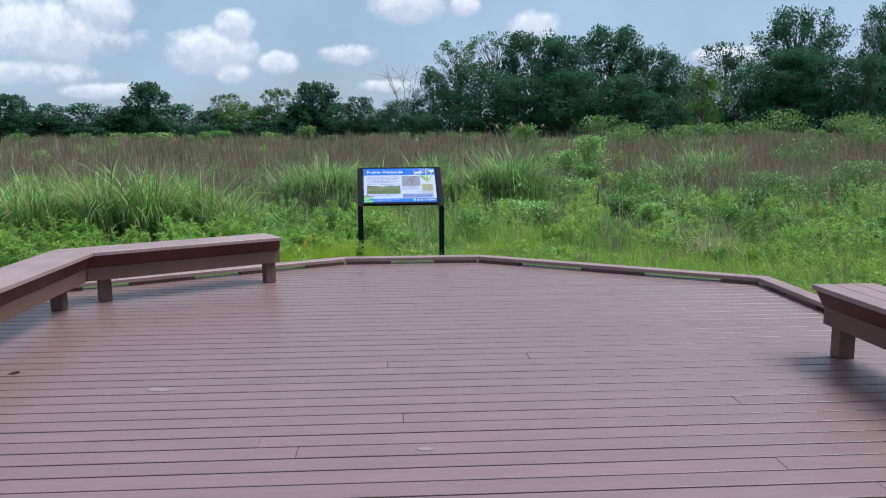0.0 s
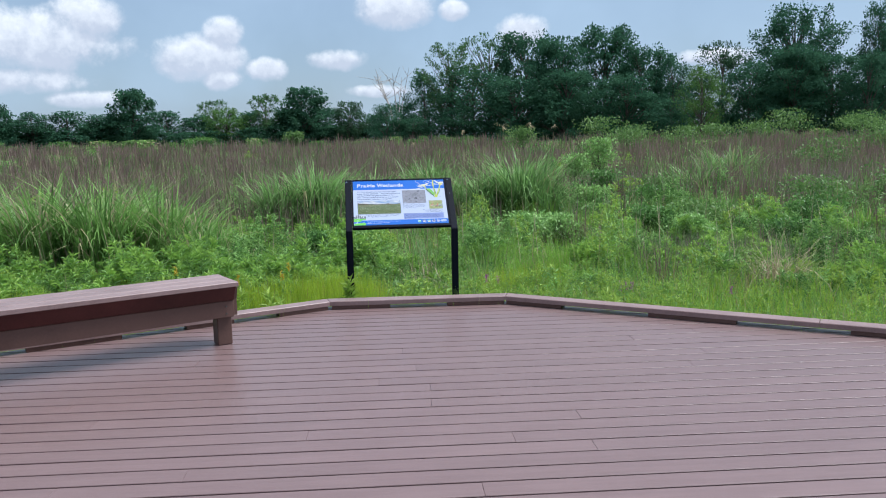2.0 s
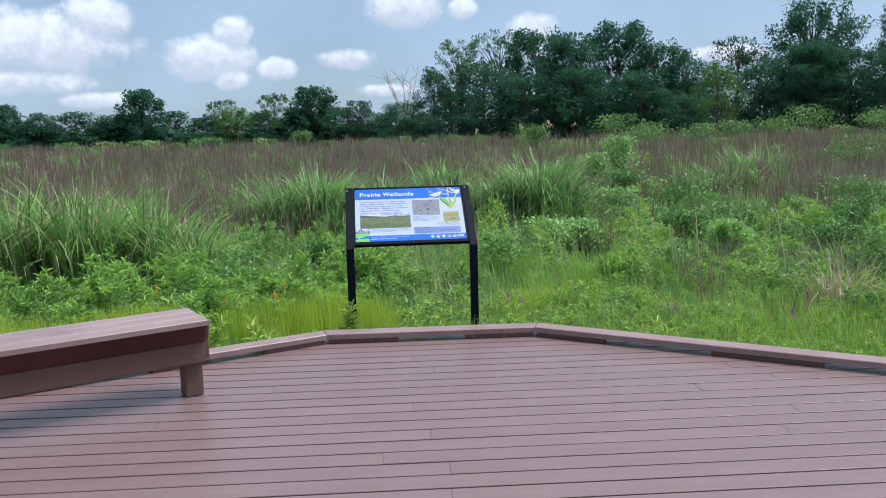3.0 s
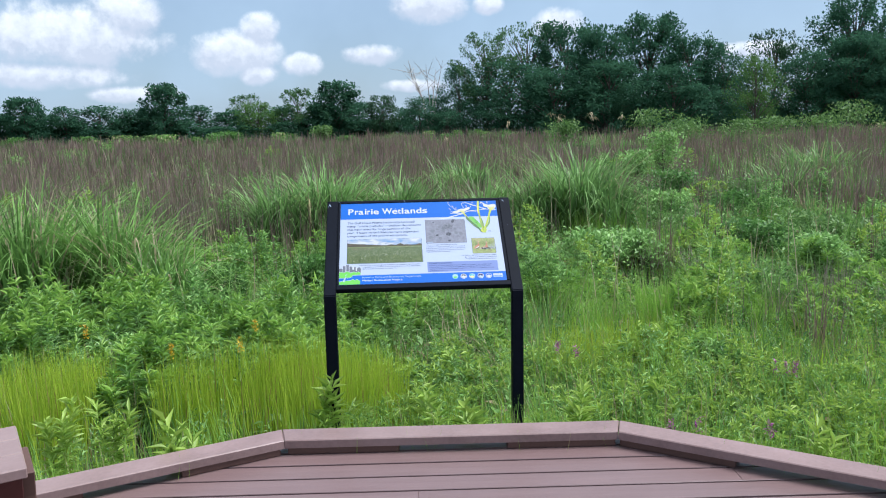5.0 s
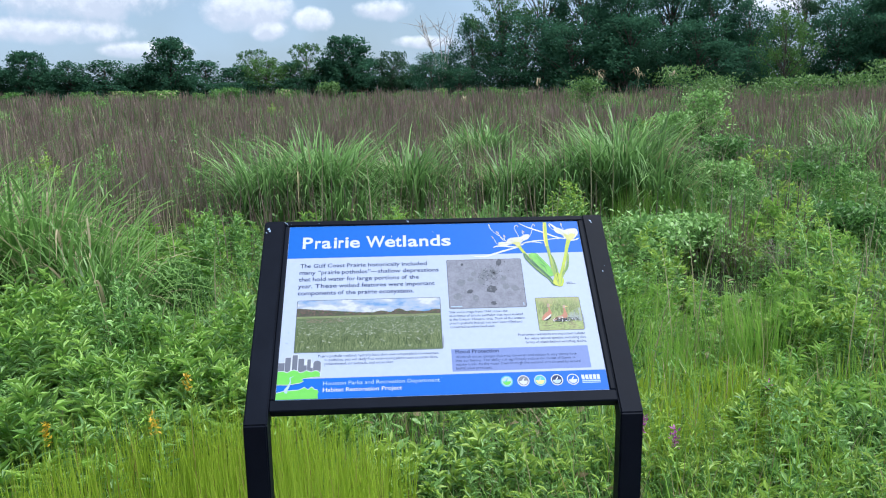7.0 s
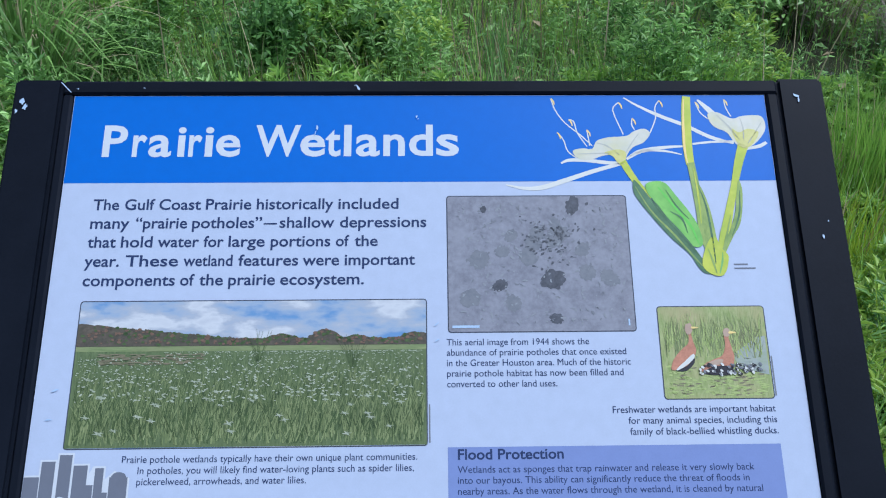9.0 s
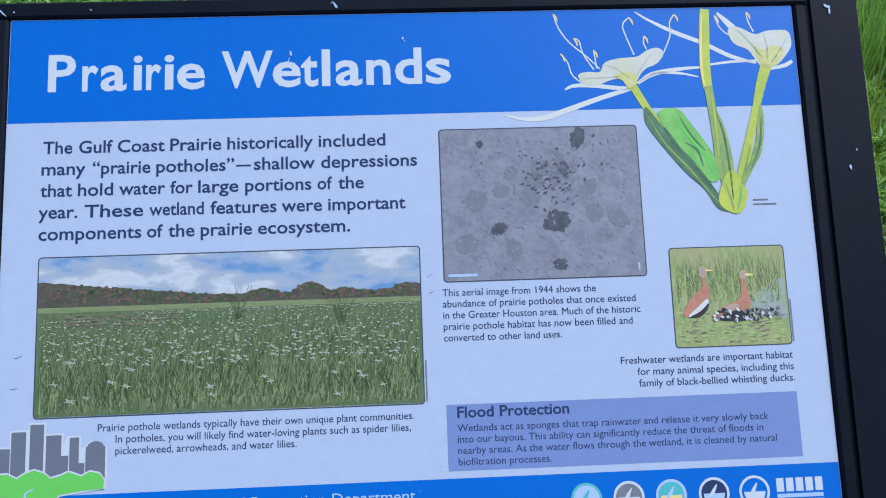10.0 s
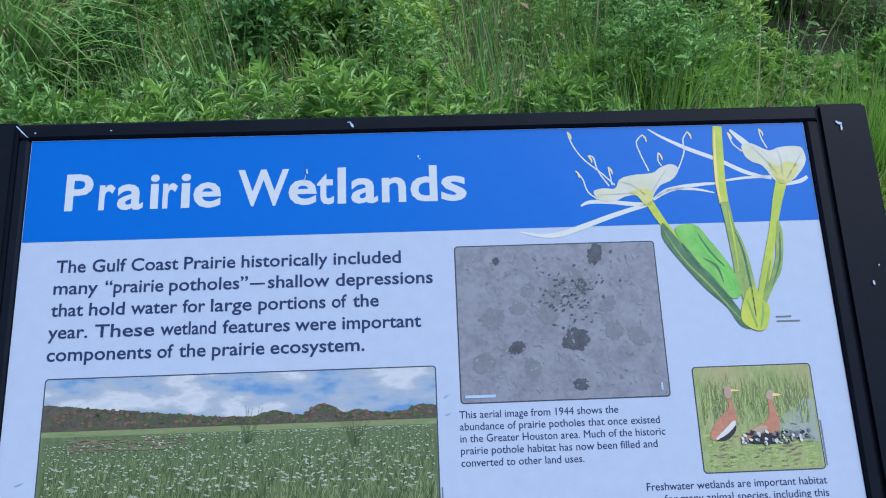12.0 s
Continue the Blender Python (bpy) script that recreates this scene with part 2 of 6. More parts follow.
# ---- deck ----
FRONT_L, FRONT_R = Vector((-1.076, 9.175)), Vector((0.489, 9.372))
RIGHT_C, LEFT_C = Vector((3.30, 8.05)), Vector((-3.62, 7.35))
SIDE = Vector((0.118, -0.993))
RIGHT_B, LEFT_B = RIGHT_C + SIDE * 11.0, LEFT_C + SIDE * 11.0
OUTLINE = [LEFT_B, RIGHT_B, RIGHT_C, FRONT_R, FRONT_L, LEFT_C]      # counter-clockwise
ALONG = (FRONT_R - FRONT_L).normalized()
ACROSS = Vector((-ALONG.y, ALONG.x))
PITCH, GAP = 0.1346, 0.0125


def build_deck():
    deck = thing("deck_floor", "mauve-brown composite board deck, many-sided, weathered", "deck", kind="structure")
    rng = random.Random(4)
    k = -1
    while k < 150:
        lo = FRONT_L - ACROSS * ((k + 1) * PITCH - 0.023)
        strip = [lo - ALONG * 12, lo + ALONG * 12, lo + ALONG * 12 + ACROSS * (PITCH - GAP), lo - ALONG * 12 + ACROSS * (PITCH - GAP)]
        for a, b in zip(OUTLINE, OUTLINE[1:] + OUTLINE[:1]):
            d = (b - a).normalized()
            strip = clip(strip, a, Vector((-d.y, d.x))) if strip else strip
        k += 1
        if len(strip) < 3:
            continue
        us = [(p - lo).dot(ALONG) for p in strip]
        cuts = [min(us) - 1]
        first = rng.uniform(-5.5, -0.7)
        slit = rng.choice((0.0003, 0.0003, 0.0004, 0.0014))
        while first < max(us):
            if first > min(us) + 0.3 and first < max(us) - 0.3:
                cuts.append(first)
            first += 4.88
        cuts.append(max(us) + 1)
        for c0, c1 in zip(cuts, cuts[1:]):
            piece = clip(clip(strip, lo + ALONG * (c0 + slit), ALONG), lo + ALONG * (c1 - slit), -ALONG)
            if len(piece) < 3 or max((p - lo).dot(ALONG) for p in piece) - min((p - lo).dot(ALONG) for p in piece) < 0.02:
                continue
            base = Vector((sum(p.x for p in piece) / len(piece), sum(p.y for p in piece) / len(piece)))
            ang = math.atan2(ALONG.y, ALONG.x)
            rot = Matrix.Rotation(-ang, 2)
            ob = part("board", slab([rot @ (p - base) for p in piece], -0.034, rng.uniform(-0.0006, 0.0006), 0.0018), M_BOARD, deck)
            ob.matrix_basis = pose(base.x, base.y, 0, 0, 0, math.degrees(ang))
    # joists and rim that carry the boards
    for i, (a, b) in enumerate(zip(OUTLINE[1:], OUTLINE[2:] + OUTLINE[:1])):
        d = (b - a).normalized()
        ang = math.degrees(math.atan2(d.y, d.x))
        rim = part("rim_joist", box(0.01, (b - a).length - 0.01, 0.02, 0.058, -0.215, -0.037), M_FASCIA, deck)
        rim.matrix_basis = pose(a.x, a.y, 0, 0, 0, ang)
    for i in range(20):
        u = -4.4 + i * 0.45
        p = FRONT_L + ALONG * u
        j = [p - ALONG * 0.019 + ACROSS * 2, p - ALONG * 0.019 - ACROSS * 14, p + ALONG * 0.019 - ACROSS * 14, p + ALONG * 0.019 + ACROSS * 2]
        for a, b in zip(OUTLINE, OUTLINE[1:] + OUTLINE[:1]):
            d = (b - a).normalized()
            n = Vector((-d.y, d.x))
            j = clip(j, a + n * 0.07, n) if j else j
        if len(j) >= 3:
            part("joist", slab(j, -0.21, -0.037, 0.001), M_FASCIA, deck)

    for i in range(5):
        for j in range(6):
            p = FRONT_L + ALONG * (-1.7 + i * 1.35) - ACROSS * (0.55 + j * 2.0)
            post = part("support_post", box(-0.07, 0.07, -0.07, 0.07, -0.80, -0.2105, 0.004), M_FASCIA, deck)
            post.matrix_basis = pose(p.x, p.y, 0, 0, 0, math.degrees(math.atan2(ALONG.y, ALONG.x)))


build_deck()


def build_curb(a, b, blocks, joints, turn_a, turn_b):
    """Low wheel curb on the deck's edge from a to b: mitred cap boards on spaced blocks (stretches along it, in metres)."""
    d = (b - a).normalized()
    length, ang = (b - a).length, math.degrees(math.atan2(d.y, d.x))
    curb = thing("edge_curb", "low mauve-brown board curb on spaced blocks along the deck edge", "curb", pose(a.x, a.y, 0, 0, 0, ang), "deck edge curbs", "structure")
    ta, tb = math.tan(radians(turn_a / 2)), math.tan(radians(turn_b / 2))
    W = 0.14
    ends = [0, *joints, length]
    for s, e in zip(ends, ends[1:]):
        ks, ke = (ta if s == 0 else 0), (tb if e == length else 0)
        g0, g1 = (0.0015 if s else 0.001), 0.0015
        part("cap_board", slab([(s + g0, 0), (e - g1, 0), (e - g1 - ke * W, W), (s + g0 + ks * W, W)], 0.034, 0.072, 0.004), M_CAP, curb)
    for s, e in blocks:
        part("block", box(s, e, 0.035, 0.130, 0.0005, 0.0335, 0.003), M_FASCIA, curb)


build_curb(FRONT_R, FRONT_L, [(0.05, 0.54), (1.03, 1.53)], (), 33, 28)
build_curb(FRONT_L, LEFT_C, [(0.05, 0.48), (0.86, 1.23), (1.70, 2.33), (2.75, 3.05)], (2.44,), 28, 62)
build_curb(RIGHT_C, FRONT_R, [(0.08, 0.42), (1.18, 1.84), (2.56, 3.06)], (0.62,), 57, 33)
build_curb(RIGHT_B, RIGHT_C, [(i * 1.1, i * 1.1 + 0.5) for i in range(10)], (1.2, 3.64, 6.08, 8.52), 0, 57)
build_curb(LEFT_C, LEFT_B, [(i * 1.1, i * 1.1 + 0.5) for i in range(10)], (2.44, 4.88, 7.32, 9.76), 62, 0)


# ---- benches ----
def prism(profile, x0, x1, m0=0.0, m1=0.0):
    """A profile (y, z) drawn along x; the ends are mitred: x shifts by m * y."""
    bm = bmesh.new()
    rings = [[bm.verts.new((x + m * y, y, z)) for y, z in profile] for x, m in ((x0, m0), (x1, m1))]
    n = len(profile)
    for i in range(n):
        bm.faces.new((rings[0][i], rings[0][(i + 1) % n], rings[1][(i + 1) % n], rings[1][i]))
    bm.faces.new(rings[0][::-1])
    bm.faces.new(rings[1])
    bmesh.ops.recalc_face_normals(bm, faces=bm.faces[:])
    bmesh.ops.bevel(bm, geom=bm.edges[:], offset=0.003, segments=1, affect="EDGES")
    return bm


def build_bench(m, length, miter0, miter1, legs, label):
    """Backless bench: local x along its front edge, y towards its back, the top at 0.466."""
    top, D = 0.466, 0.42
    bench = thing("bench", label, "bench", m, "deck benches")
    for i in range(3):
        y0, y1 = i * D / 3 + 0.003, (i + 1) * D / 3 - 0.003
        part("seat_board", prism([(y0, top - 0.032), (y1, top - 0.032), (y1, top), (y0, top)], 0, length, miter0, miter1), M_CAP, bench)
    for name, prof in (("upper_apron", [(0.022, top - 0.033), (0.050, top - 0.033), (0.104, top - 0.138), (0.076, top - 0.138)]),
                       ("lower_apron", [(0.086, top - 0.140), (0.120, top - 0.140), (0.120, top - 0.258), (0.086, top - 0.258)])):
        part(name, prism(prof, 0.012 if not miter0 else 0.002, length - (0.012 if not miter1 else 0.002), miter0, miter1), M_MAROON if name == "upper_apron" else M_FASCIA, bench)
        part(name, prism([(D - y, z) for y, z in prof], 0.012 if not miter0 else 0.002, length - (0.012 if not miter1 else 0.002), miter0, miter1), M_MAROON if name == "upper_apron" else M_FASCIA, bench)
    for x, dy in legs:
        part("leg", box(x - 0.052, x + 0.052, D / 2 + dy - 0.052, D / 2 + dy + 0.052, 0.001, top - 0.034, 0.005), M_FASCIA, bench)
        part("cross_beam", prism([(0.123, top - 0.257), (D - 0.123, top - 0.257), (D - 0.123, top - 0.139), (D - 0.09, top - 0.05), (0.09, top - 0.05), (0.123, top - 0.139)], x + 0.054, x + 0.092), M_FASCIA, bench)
        for z in (top - 0.18, top - 0.23):
            bolt = bmesh.new()
            bmesh.ops.create_cone(bolt, cap_ends=True, segments=10, radius1=0.007, radius2=0.006, depth=0.006, matrix=pose(x, 0.084, z, 90, 0, 0))
            part("bolt", bolt, M_STEEL, bench)
    for x, my in ((0.0, miter0), (length, miter1)):
        if not my:
            sgn = 1 if x == 0 else -1
            part("end_board", prism([(0.124, top - 0.25), (D - 0.124, top - 0.25), (D - 0.124, top - 0.140), (D - 0.08, top - 0.036), (0.08, top - 0.036), (0.124, top - 0.140)], x + sgn * 0.014, x + sgn * 0.04), M_FASCIA, bench)
    return bench


E1 = Vector((-1.404, 7.844))
ANG_A, ANG_B = 218.5, 278.2
A_LEN = 1.70
CORNER = E1 + A_LEN * Vector((math.cos(radians(ANG_A)), math.sin(radians(ANG_A))))
TURN_AB = math.tan(radians((ANG_B - ANG_A) / 2))
# local x runs with the bench's back on the left-hand side: mirror by starting at the far end
build_bench(pose(CORNER.x, CORNER.y, 0, 0, 0, ANG_A - 180), A_LEN, -TURN_AB, 0.0, ((0.11, 0.02), (A_LEN - 0.068, -0.02)), "mauve-brown board bench along the slanting deck edge, sloping dark apron")
B_LEN = 2.6
B0 = CORNER + B_LEN * Vector((math.cos(radians(ANG_B)), math.sin(radians(ANG_B))))
build_bench(pose(B0.x, B0.y, 0, 0, 0, ANG_B - 180), B_LEN, 0.0, TURN_AB, ((0.14, 0.04), (B_LEN - 0.104, 0.06)), "mauve-brown board bench mitred to its neighbour along the deck side")
build_bench(pose(2.70, 5.54, 0, 0, 0, ANG_B), 2.6, 0.0, 0.0, ((0.075, -0.02), (1.3, -0.02), (2.52, -0.02)), "mauve-brown board bench on posts along the opposite deck side")


# ---- wear on the deck ----
M_SCUFF = surface("pale dried smear", (0.18, 0.135, 0.133), (0.26, 0.21, 0.21), 40, 0.6, 0.1)
M_DEAD_LEAF = surface("dead brown leaf", (0.022, 0.014, 0.010), (0.05, 0.03, 0.02), 60, 0.8, 0.3)


def scuffs():
    r = random.Random(4)
    for x, y, ln, w in ((-1.22, 4.640, 0.24, 0.060), (0.365, 3.875, 0.09, 0.045), (2.57, 5.965, 0.03, 0.05)):
        bm = bmesh.new()
        n = 22
        ring = []
        for i in range(n):
            a = 2 * math.pi * i / n
            k = r.uniform(0.55, 1.15)
            ring.append(bm.verts.new((ln / 2 * k * math.cos(a), w / 2 * k * math.sin(a), 0.0022)))
        bm.faces.new(ring)
        ob = part("smear", bm, M_SCUFF, bpy.data.objects["deck_floor"])
        ob.matrix_basis = pose(x, y, 0, 0, 0, 3)
    leaf = bmesh.new()
    pts = [(-0.035, 0, 0.004), (-0.01, 0.016, 0.012), (0.02, 0.013, 0.016), (0.04, 0, 0.008), (0.02, -0.014, 0.012), (-0.01, -0.017, 0.009)]
    mid = [leaf.verts.new((-0.01, 0, 0.003)), leaf.verts.new((0.02, 0, 0.004))]
    q = [leaf.verts.new(p) for p in pts]
    for f in ((q[0], mid[0], q[1]), (q[1], mid[0], mid[1], q[2]), (q[2], mid[1], q[3]), (q[3], mid[1], q[4]), (q[4], mid[1], mid[0], q[5]), (q[5], mid[0], q[0])):
        leaf.faces.new(f)
    me = bpy.data.meshes.new("dead_leaf")
    leaf.to_mesh(me)
    leaf.free()
    me.materials.append(M_DEAD_LEAF)
    ob = tagged(new("dead_leaf", me), "small curled dead brown leaf lying on the deck", "leaf")
    ob.matrix_basis = pose(-2.256, 4.888, -0.001, 0, 0, 25)


scuffs()


# ---- interpretive sign ----
SIGN = Matrix.Translation((-0.9878, 10.1435, 1.036)) @ Matrix(((0.98546, -0.12540, 0.11465, 0), (0.16991, 0.72732, -0.66493, 0), (0, 0.67474, 0.73805, 0), (0, 0, 0, 1)))
PW, PH = 0.888, 0.577
YAW = 9.78


def build_sign():
    """Local x across the panel, y up its slope (the print's upper left corner is the origin), z out of it."""
    foot = SIGN @ Vector((PW / 2, -0.62, 0))
    sign = thing("information_sign", "slanted blue and white wayside sign on two dark metal posts", "sign", pose(foot.x, foot.y, -0.62, 0, 0, YAW))
    inv = sign.matrix_basis.inverted()
    L = inv @ SIGN
    sides = {}
    for sx, (x0, x1) in (("l", (-0.076, -0.0145)), ("r", (PW + 0.0165, PW + 0.077))):
        # post: a bent square tube, sloping along the panel and then upright
        c = L @ Vector(((x0 + x1) / 2, 0.022, -0.022))
        bend = L @ Vector(((x0 + x1) / 2, -0.635, -0.022))
        w = (x1 - x0) / 2
        bm = bmesh.new()
        up = (c - bend).normalized()
        nrm = Vector((0, -up.z, up.y))
        rings = []
        for p, n2 in ((c, nrm), (bend, (nrm + Vector((0, -1, 0))).normalized() * (1 / max(0.5, (nrm + Vector((0, -1, 0))).normalized().dot(nrm)))), (Vector((bend.x, bend.y, -0.10)), Vector((0, -1, 0)))):
            rings.append([bm.verts.new(p + Vector((sx_ * w, 0, 0)) + n2 * sn * 0.026) for sx_, sn in ((-1, 1), (1, 1), (1, -1), (-1, -1))])
        for lo, hi in zip(rings, rings[1:]):
            for i in range(4):
                bm.faces.new((lo[i], lo[(i + 1) % 4], hi[(i + 1) % 4], hi[i]))
        bm.faces.new(rings[0][::-1])
        bm.faces.new(rings[-1])
        bmesh.ops.recalc_face_normals(bm, faces=bm.faces[:])
        bmesh.ops.bevel(bm, geom=bm.edges[:], offset=0.004, segments=2, affect="EDGES")
        post = part("post", bm, M_POST, sign, "near-black square metal post")
        sides[sx] = post
    frame_parts = (("frame_rail", (-0.013, PW + 0.0155, 0.0005, 0.019)), ("frame_rail", (-0.013, PW + 0.0155, -PH - 0.032, -PH - 0.0005)),
                   ("frame_stile", (-0.013, -0.0005, -PH, 0)), ("frame_stile", (PW + 0.0005, PW + 0.0155, -PH, 0)))
    for name, (x0, x1, y0, y1) in frame_parts:
        ob = part(name, box(x0, x1, y0, y1, -0.03, 0.0045, 0.0025), M_POST, sign)
        ob.matrix_basis = L
    back = part("backing", box(0, PW, -PH, 0, -0.02, -0.003, 0), M_POST, sign)
    back.matrix_basis = L
    face = part("printed_panel", box(0.0005, PW - 0.0005, -PH + 0.0005, -0.0005, -0.003, 0.0, 0), P_WHITE, sign, "glossy printed panel with blue bands and small writing")
    face.matrix_basis = L
    return sign, face


sign, face = build_sign()
LAYER = 0.00015


def flat(name, outline, material, level=1, label=""):
    """A printed area on the panel; outline in (u, v), v downwards."""
    bm = bmesh.new()
    f = bm.faces.new([bm.verts.new((u, -v, LAYER * level)) for u, v in outline])
    f.normal_update()
    if f.normal.z < 0:
        f.normal_flip()
    bmesh.ops.triangulate(bm, faces=bm.faces[:])
    return part(name, bm, material, face, label)


def rect(u0, u1, v0, v1):
    return [(u0, v1), (u1, v1), (u1, v0), (u0, v0)]


def rounded(u0, u1, v0, v1, r=0.003):
    res = []
    for cu, cv, a0 in ((u1 - r, v1 - r, 0), (u0 + r, v1 - r, 90), (u0 + r, v0 + r, 180), (u1 - r, v0 + r, 270)):
        res += [(cu + r * math.cos(radians(a0 + a)), cv + r * math.sin(radians(a0 + a))) for a in (0, 30, 60, 90)]
    return res


def raw_text(words, bold):
    cu = bpy.data.curves.new("lettering", "FONT")
    cu.body, cu.size, cu.offset, cu.resolution_u = words, 1.0, bold, 3
    ob = bpy.data.objects.new("lettering", cu)
    scene.collection.objects.link(ob)
    bpy.context.view_layer.update()
    me = bpy.data.meshes.new_from_object(ob.evaluated_get(bpy.context.evaluated_depsgraph_get()))
    bpy.data.objects.remove(ob)
    bpy.data.curves.remove(cu)
    return me


CAP = None


def lettering(words, u0, u1, v, cap, material, bold=0.0, level=2):
    """A line of writing from u0 to u1 with its baseline at v and capitals `cap` high."""
    global CAP
    if CAP is None:
        me = raw_text("H", 0)
        CAP = max(p.co.y for p in me.vertices) - min(p.co.y for p in me.vertices)
    me = raw_text(words, bold)
    xs = [p.co.x for p in me.vertices]
    k = (u1 - u0) / (max(xs) - min(xs))
    x0 = min(xs)
    for p in me.vertices:
        p.co = Vector((u0 + (p.co.x - x0) * k, -v + p.co.y * cap / CAP, LAYER * level))
    me.name = "lettering"
    me.materials.clear()
    me.materials.append(material)
    ob = new("lettering", me)
    ob.parent = face
    return ob


def print_sign():
    flat("header_band", rect(0.001, PW - 0.001, 0.001, 0.1195), P_BLUE, 1, "bright blue header band")
    flat("footer_band", rect(0.001, PW - 0.001, 0.516, PH - 0.001), P_BLUE, 1, "bright blue footer band")
    for c, u0, u1 in (("P", 0.0434, 0.0735), ("r", 0.0805, 0.0980), ("a", 0.1004, 0.1290), ("i", 0.1363, 0.1461), ("r", 0.1503, 0.1668), ("i", 0.1702, 0.1809), ("e", 0.1840, 0.2150), ("W", 0.2332, 0.2901), ("e", 0.2895, 0.3212), ("t", 0.3212, 0.3403), ("l", 0.3444, 0.3538), ("a", 0.3594, 0.3895), ("n", 0.3940, 0.4211), ("d", 0.4261, 0.4565), ("s", 0.4607, 0.4893)):
        lettering(c, u0, u1, 0.0835, 0.0405, P_TITLE, 0.021)
    for i, row in enumerate((
            (("The", 0.0409, 0.0722), ("Gulf", 0.0793, 0.1155), ("Coast", 0.1209, 0.1717), ("Prairie", 0.1777, 0.2331), ("historically", 0.2397, 0.3334), ("included", 0.3396, 0.4134)),
            (("many", 0.0399, 0.0869), ("\u201cprairie", 0.0945, 0.1567), ("potholes\u201d", 0.1629, 0.2473), ("\u2014", 0.2494, 0.2655), ("shallow", 0.2687, 0.3354), ("depressions", 0.3421, 0.4477)),
            (("that", 0.0394, 0.0732), ("hold", 0.0794, 0.1170), ("water", 0.1234, 0.1727), ("for", 0.1783, 0.2024), ("large", 0.2083, 0.2519), ("portions", 0.2591, 0.3311), ("of", 0.3377, 0.3538), ("the", 0.3604, 0.3884)),
            (("year.", 0.0384, 0.0796), ("These", 0.0871, 0.1497), ("wetland", 0.1561, 0.2145), ("features", 0.2216, 0.2931), ("were", 0.2985, 0.3423), ("important", 0.3490, 0.4336)),
            (("components", 0.0391, 0.1480), ("of", 0.1541, 0.1708), ("the", 0.1766, 0.2048), ("prairie", 0.2113, 0.2665), ("ecosystem.", 0.2727, 0.3724)))):
        for w, u0, u1 in row:
            lettering(w, u0, u1, 0.1545 + 0.02385 * i, 0.0135, P_NAVY, 0.013)
    for i, (w, u1) in enumerate((("This aerial image from 1944 shows the", 0.638), ("abundance of prairie potholes that once existed", 0.681), ("in the Greater Houston area. Much of the historic", 0.6855),
                                 ("prairie pothole habitat has now been filled and", 0.676), ("converted to other land uses.", 0.598))):
        lettering(w, 0.4705, u1, 0.3244 + 0.01215 * i, 0.0076, P_NAVY, 0.0)
    for i, (w, u0) in enumerate((("Freshwater wetlands are important habitat", 0.6602), ("for many animal species, including this", 0.6775), ("family of black-bellied whistling ducks.", 0.6785))):
        lettering(w, u0, 0.8490, 0.4040 + 0.0123 * i, 0.0076, P_NAVY, 0.0)
    for w, u0, u1, v in (("Prairie pothole wetlands typically have their own unique plant communities.", 0.1068, 0.4357, 0.4530),
                         ("In potholes, you will likely find water-loving plants such as spider lilies,", 0.1252, 0.4320, 0.4650), ("pickerelweed, arrowheads, and water lilies.", 0.1252, 0.3120, 0.4768)):
        lettering(w, u0, u1, v, 0.0076, P_NAVY, 0.0)
    flat("text_box", rect(0.4702, 0.8494, 0.4400, 0.5085), P_LILAC, 1, "lilac text box")
    lettering("Flood Protection", 0.4814, 0.6010, 0.4535, 0.0110, P_NAVY, 0.02)
    for i, (w, u1) in enumerate((("Wetlands act as sponges that trap rainwater and release it very slowly back", 0.816), ("into our bayous. This ability can significantly reduce the threat of floods in", 0.809),
                                 ("nearby areas. As the water flows through the wetland, it is cleaned by natural", 0.823), ("biofiltration processes.", 0.5795))):
        lettering(w, 0.4810, u1, 0.4680 + 0.0116 * i, 0.0074, P_NAVY, 0.0)
    lettering("Houston Parks and Recreation Department", 0.1235, 0.4345, 0.5365, 0.0108, P_PALE, 0.0)
    lettering("Habitat Restoration Project", 0.1235, 0.3330, 0.5560, 0.0112, P_TITLE, 0.012)


print_sign()



def strip(name, pts, widths, material, level=2, steps=6):
    """A printed brush stroke: a smooth line through pts (u, v) with the given widths."""
    pts = [Vector(p) for p in pts]
    path, wid = [], []
    for i in range(len(pts) - 1):
        p0, p1, p2, p3 = pts[max(i - 1, 0)], pts[i], pts[i + 1], pts[min(i + 2, len(pts) - 1)]
        for k in range(steps + (i == len(pts) - 2)):
            t = k / steps
            path.append(0.5 * (2 * p1 + (p2 - p0) * t + (2 * p0 - 5 * p1 + 4 * p2 - p3) * t * t + (3 * p1 - p0 - 3 * p2 + p3) * t ** 3))
            wid.append(widths[i] + (widths[i + 1] - widths[i]) * t)
    bm = bmesh.new()
    last = None
    for i, (p, w) in enumerate(zip(path, wid)):
        d = (path[min(i + 1, len(path) - 1)] - path[max(i - 1, 0)]).normalized()
        s = Vector((-d.y, d.x)) * max(w, 0.0003) / 2
        pair = [bm.verts.new((p.x + s.x, -(p.y + s.y), LAYER * level)), bm.verts.new((p.x - s.x, -(p.y - s.y), LAYER * level))]
        if last:
            bm.faces.new((last[0], last[1], pair[1], pair[0]))
        last = pair
    bmesh.ops.recalc_face_normals(bm, faces=bm.faces[:])
    for f in bm.faces:
        if f.normal.z < 0:
            f.normal_flip()
    return part(name, bm, material, face)


def blob(u, v, ru, rv, turn=0.0, ragged=0.0, seed=0, n=20):
    r = random.Random(seed)
    res = []
    for i in range(n):
        a = 2 * math.pi * i / n
        k = 1 + ragged * r.uniform(-1, 1)
        x, y = ru * k * math.cos(a), rv * k * math.sin(a)
        c, s = math.cos(radians(turn)), math.sin(radians(turn))
        res.append((u + x * c - y * s, v + x * s + y * c))
    return res


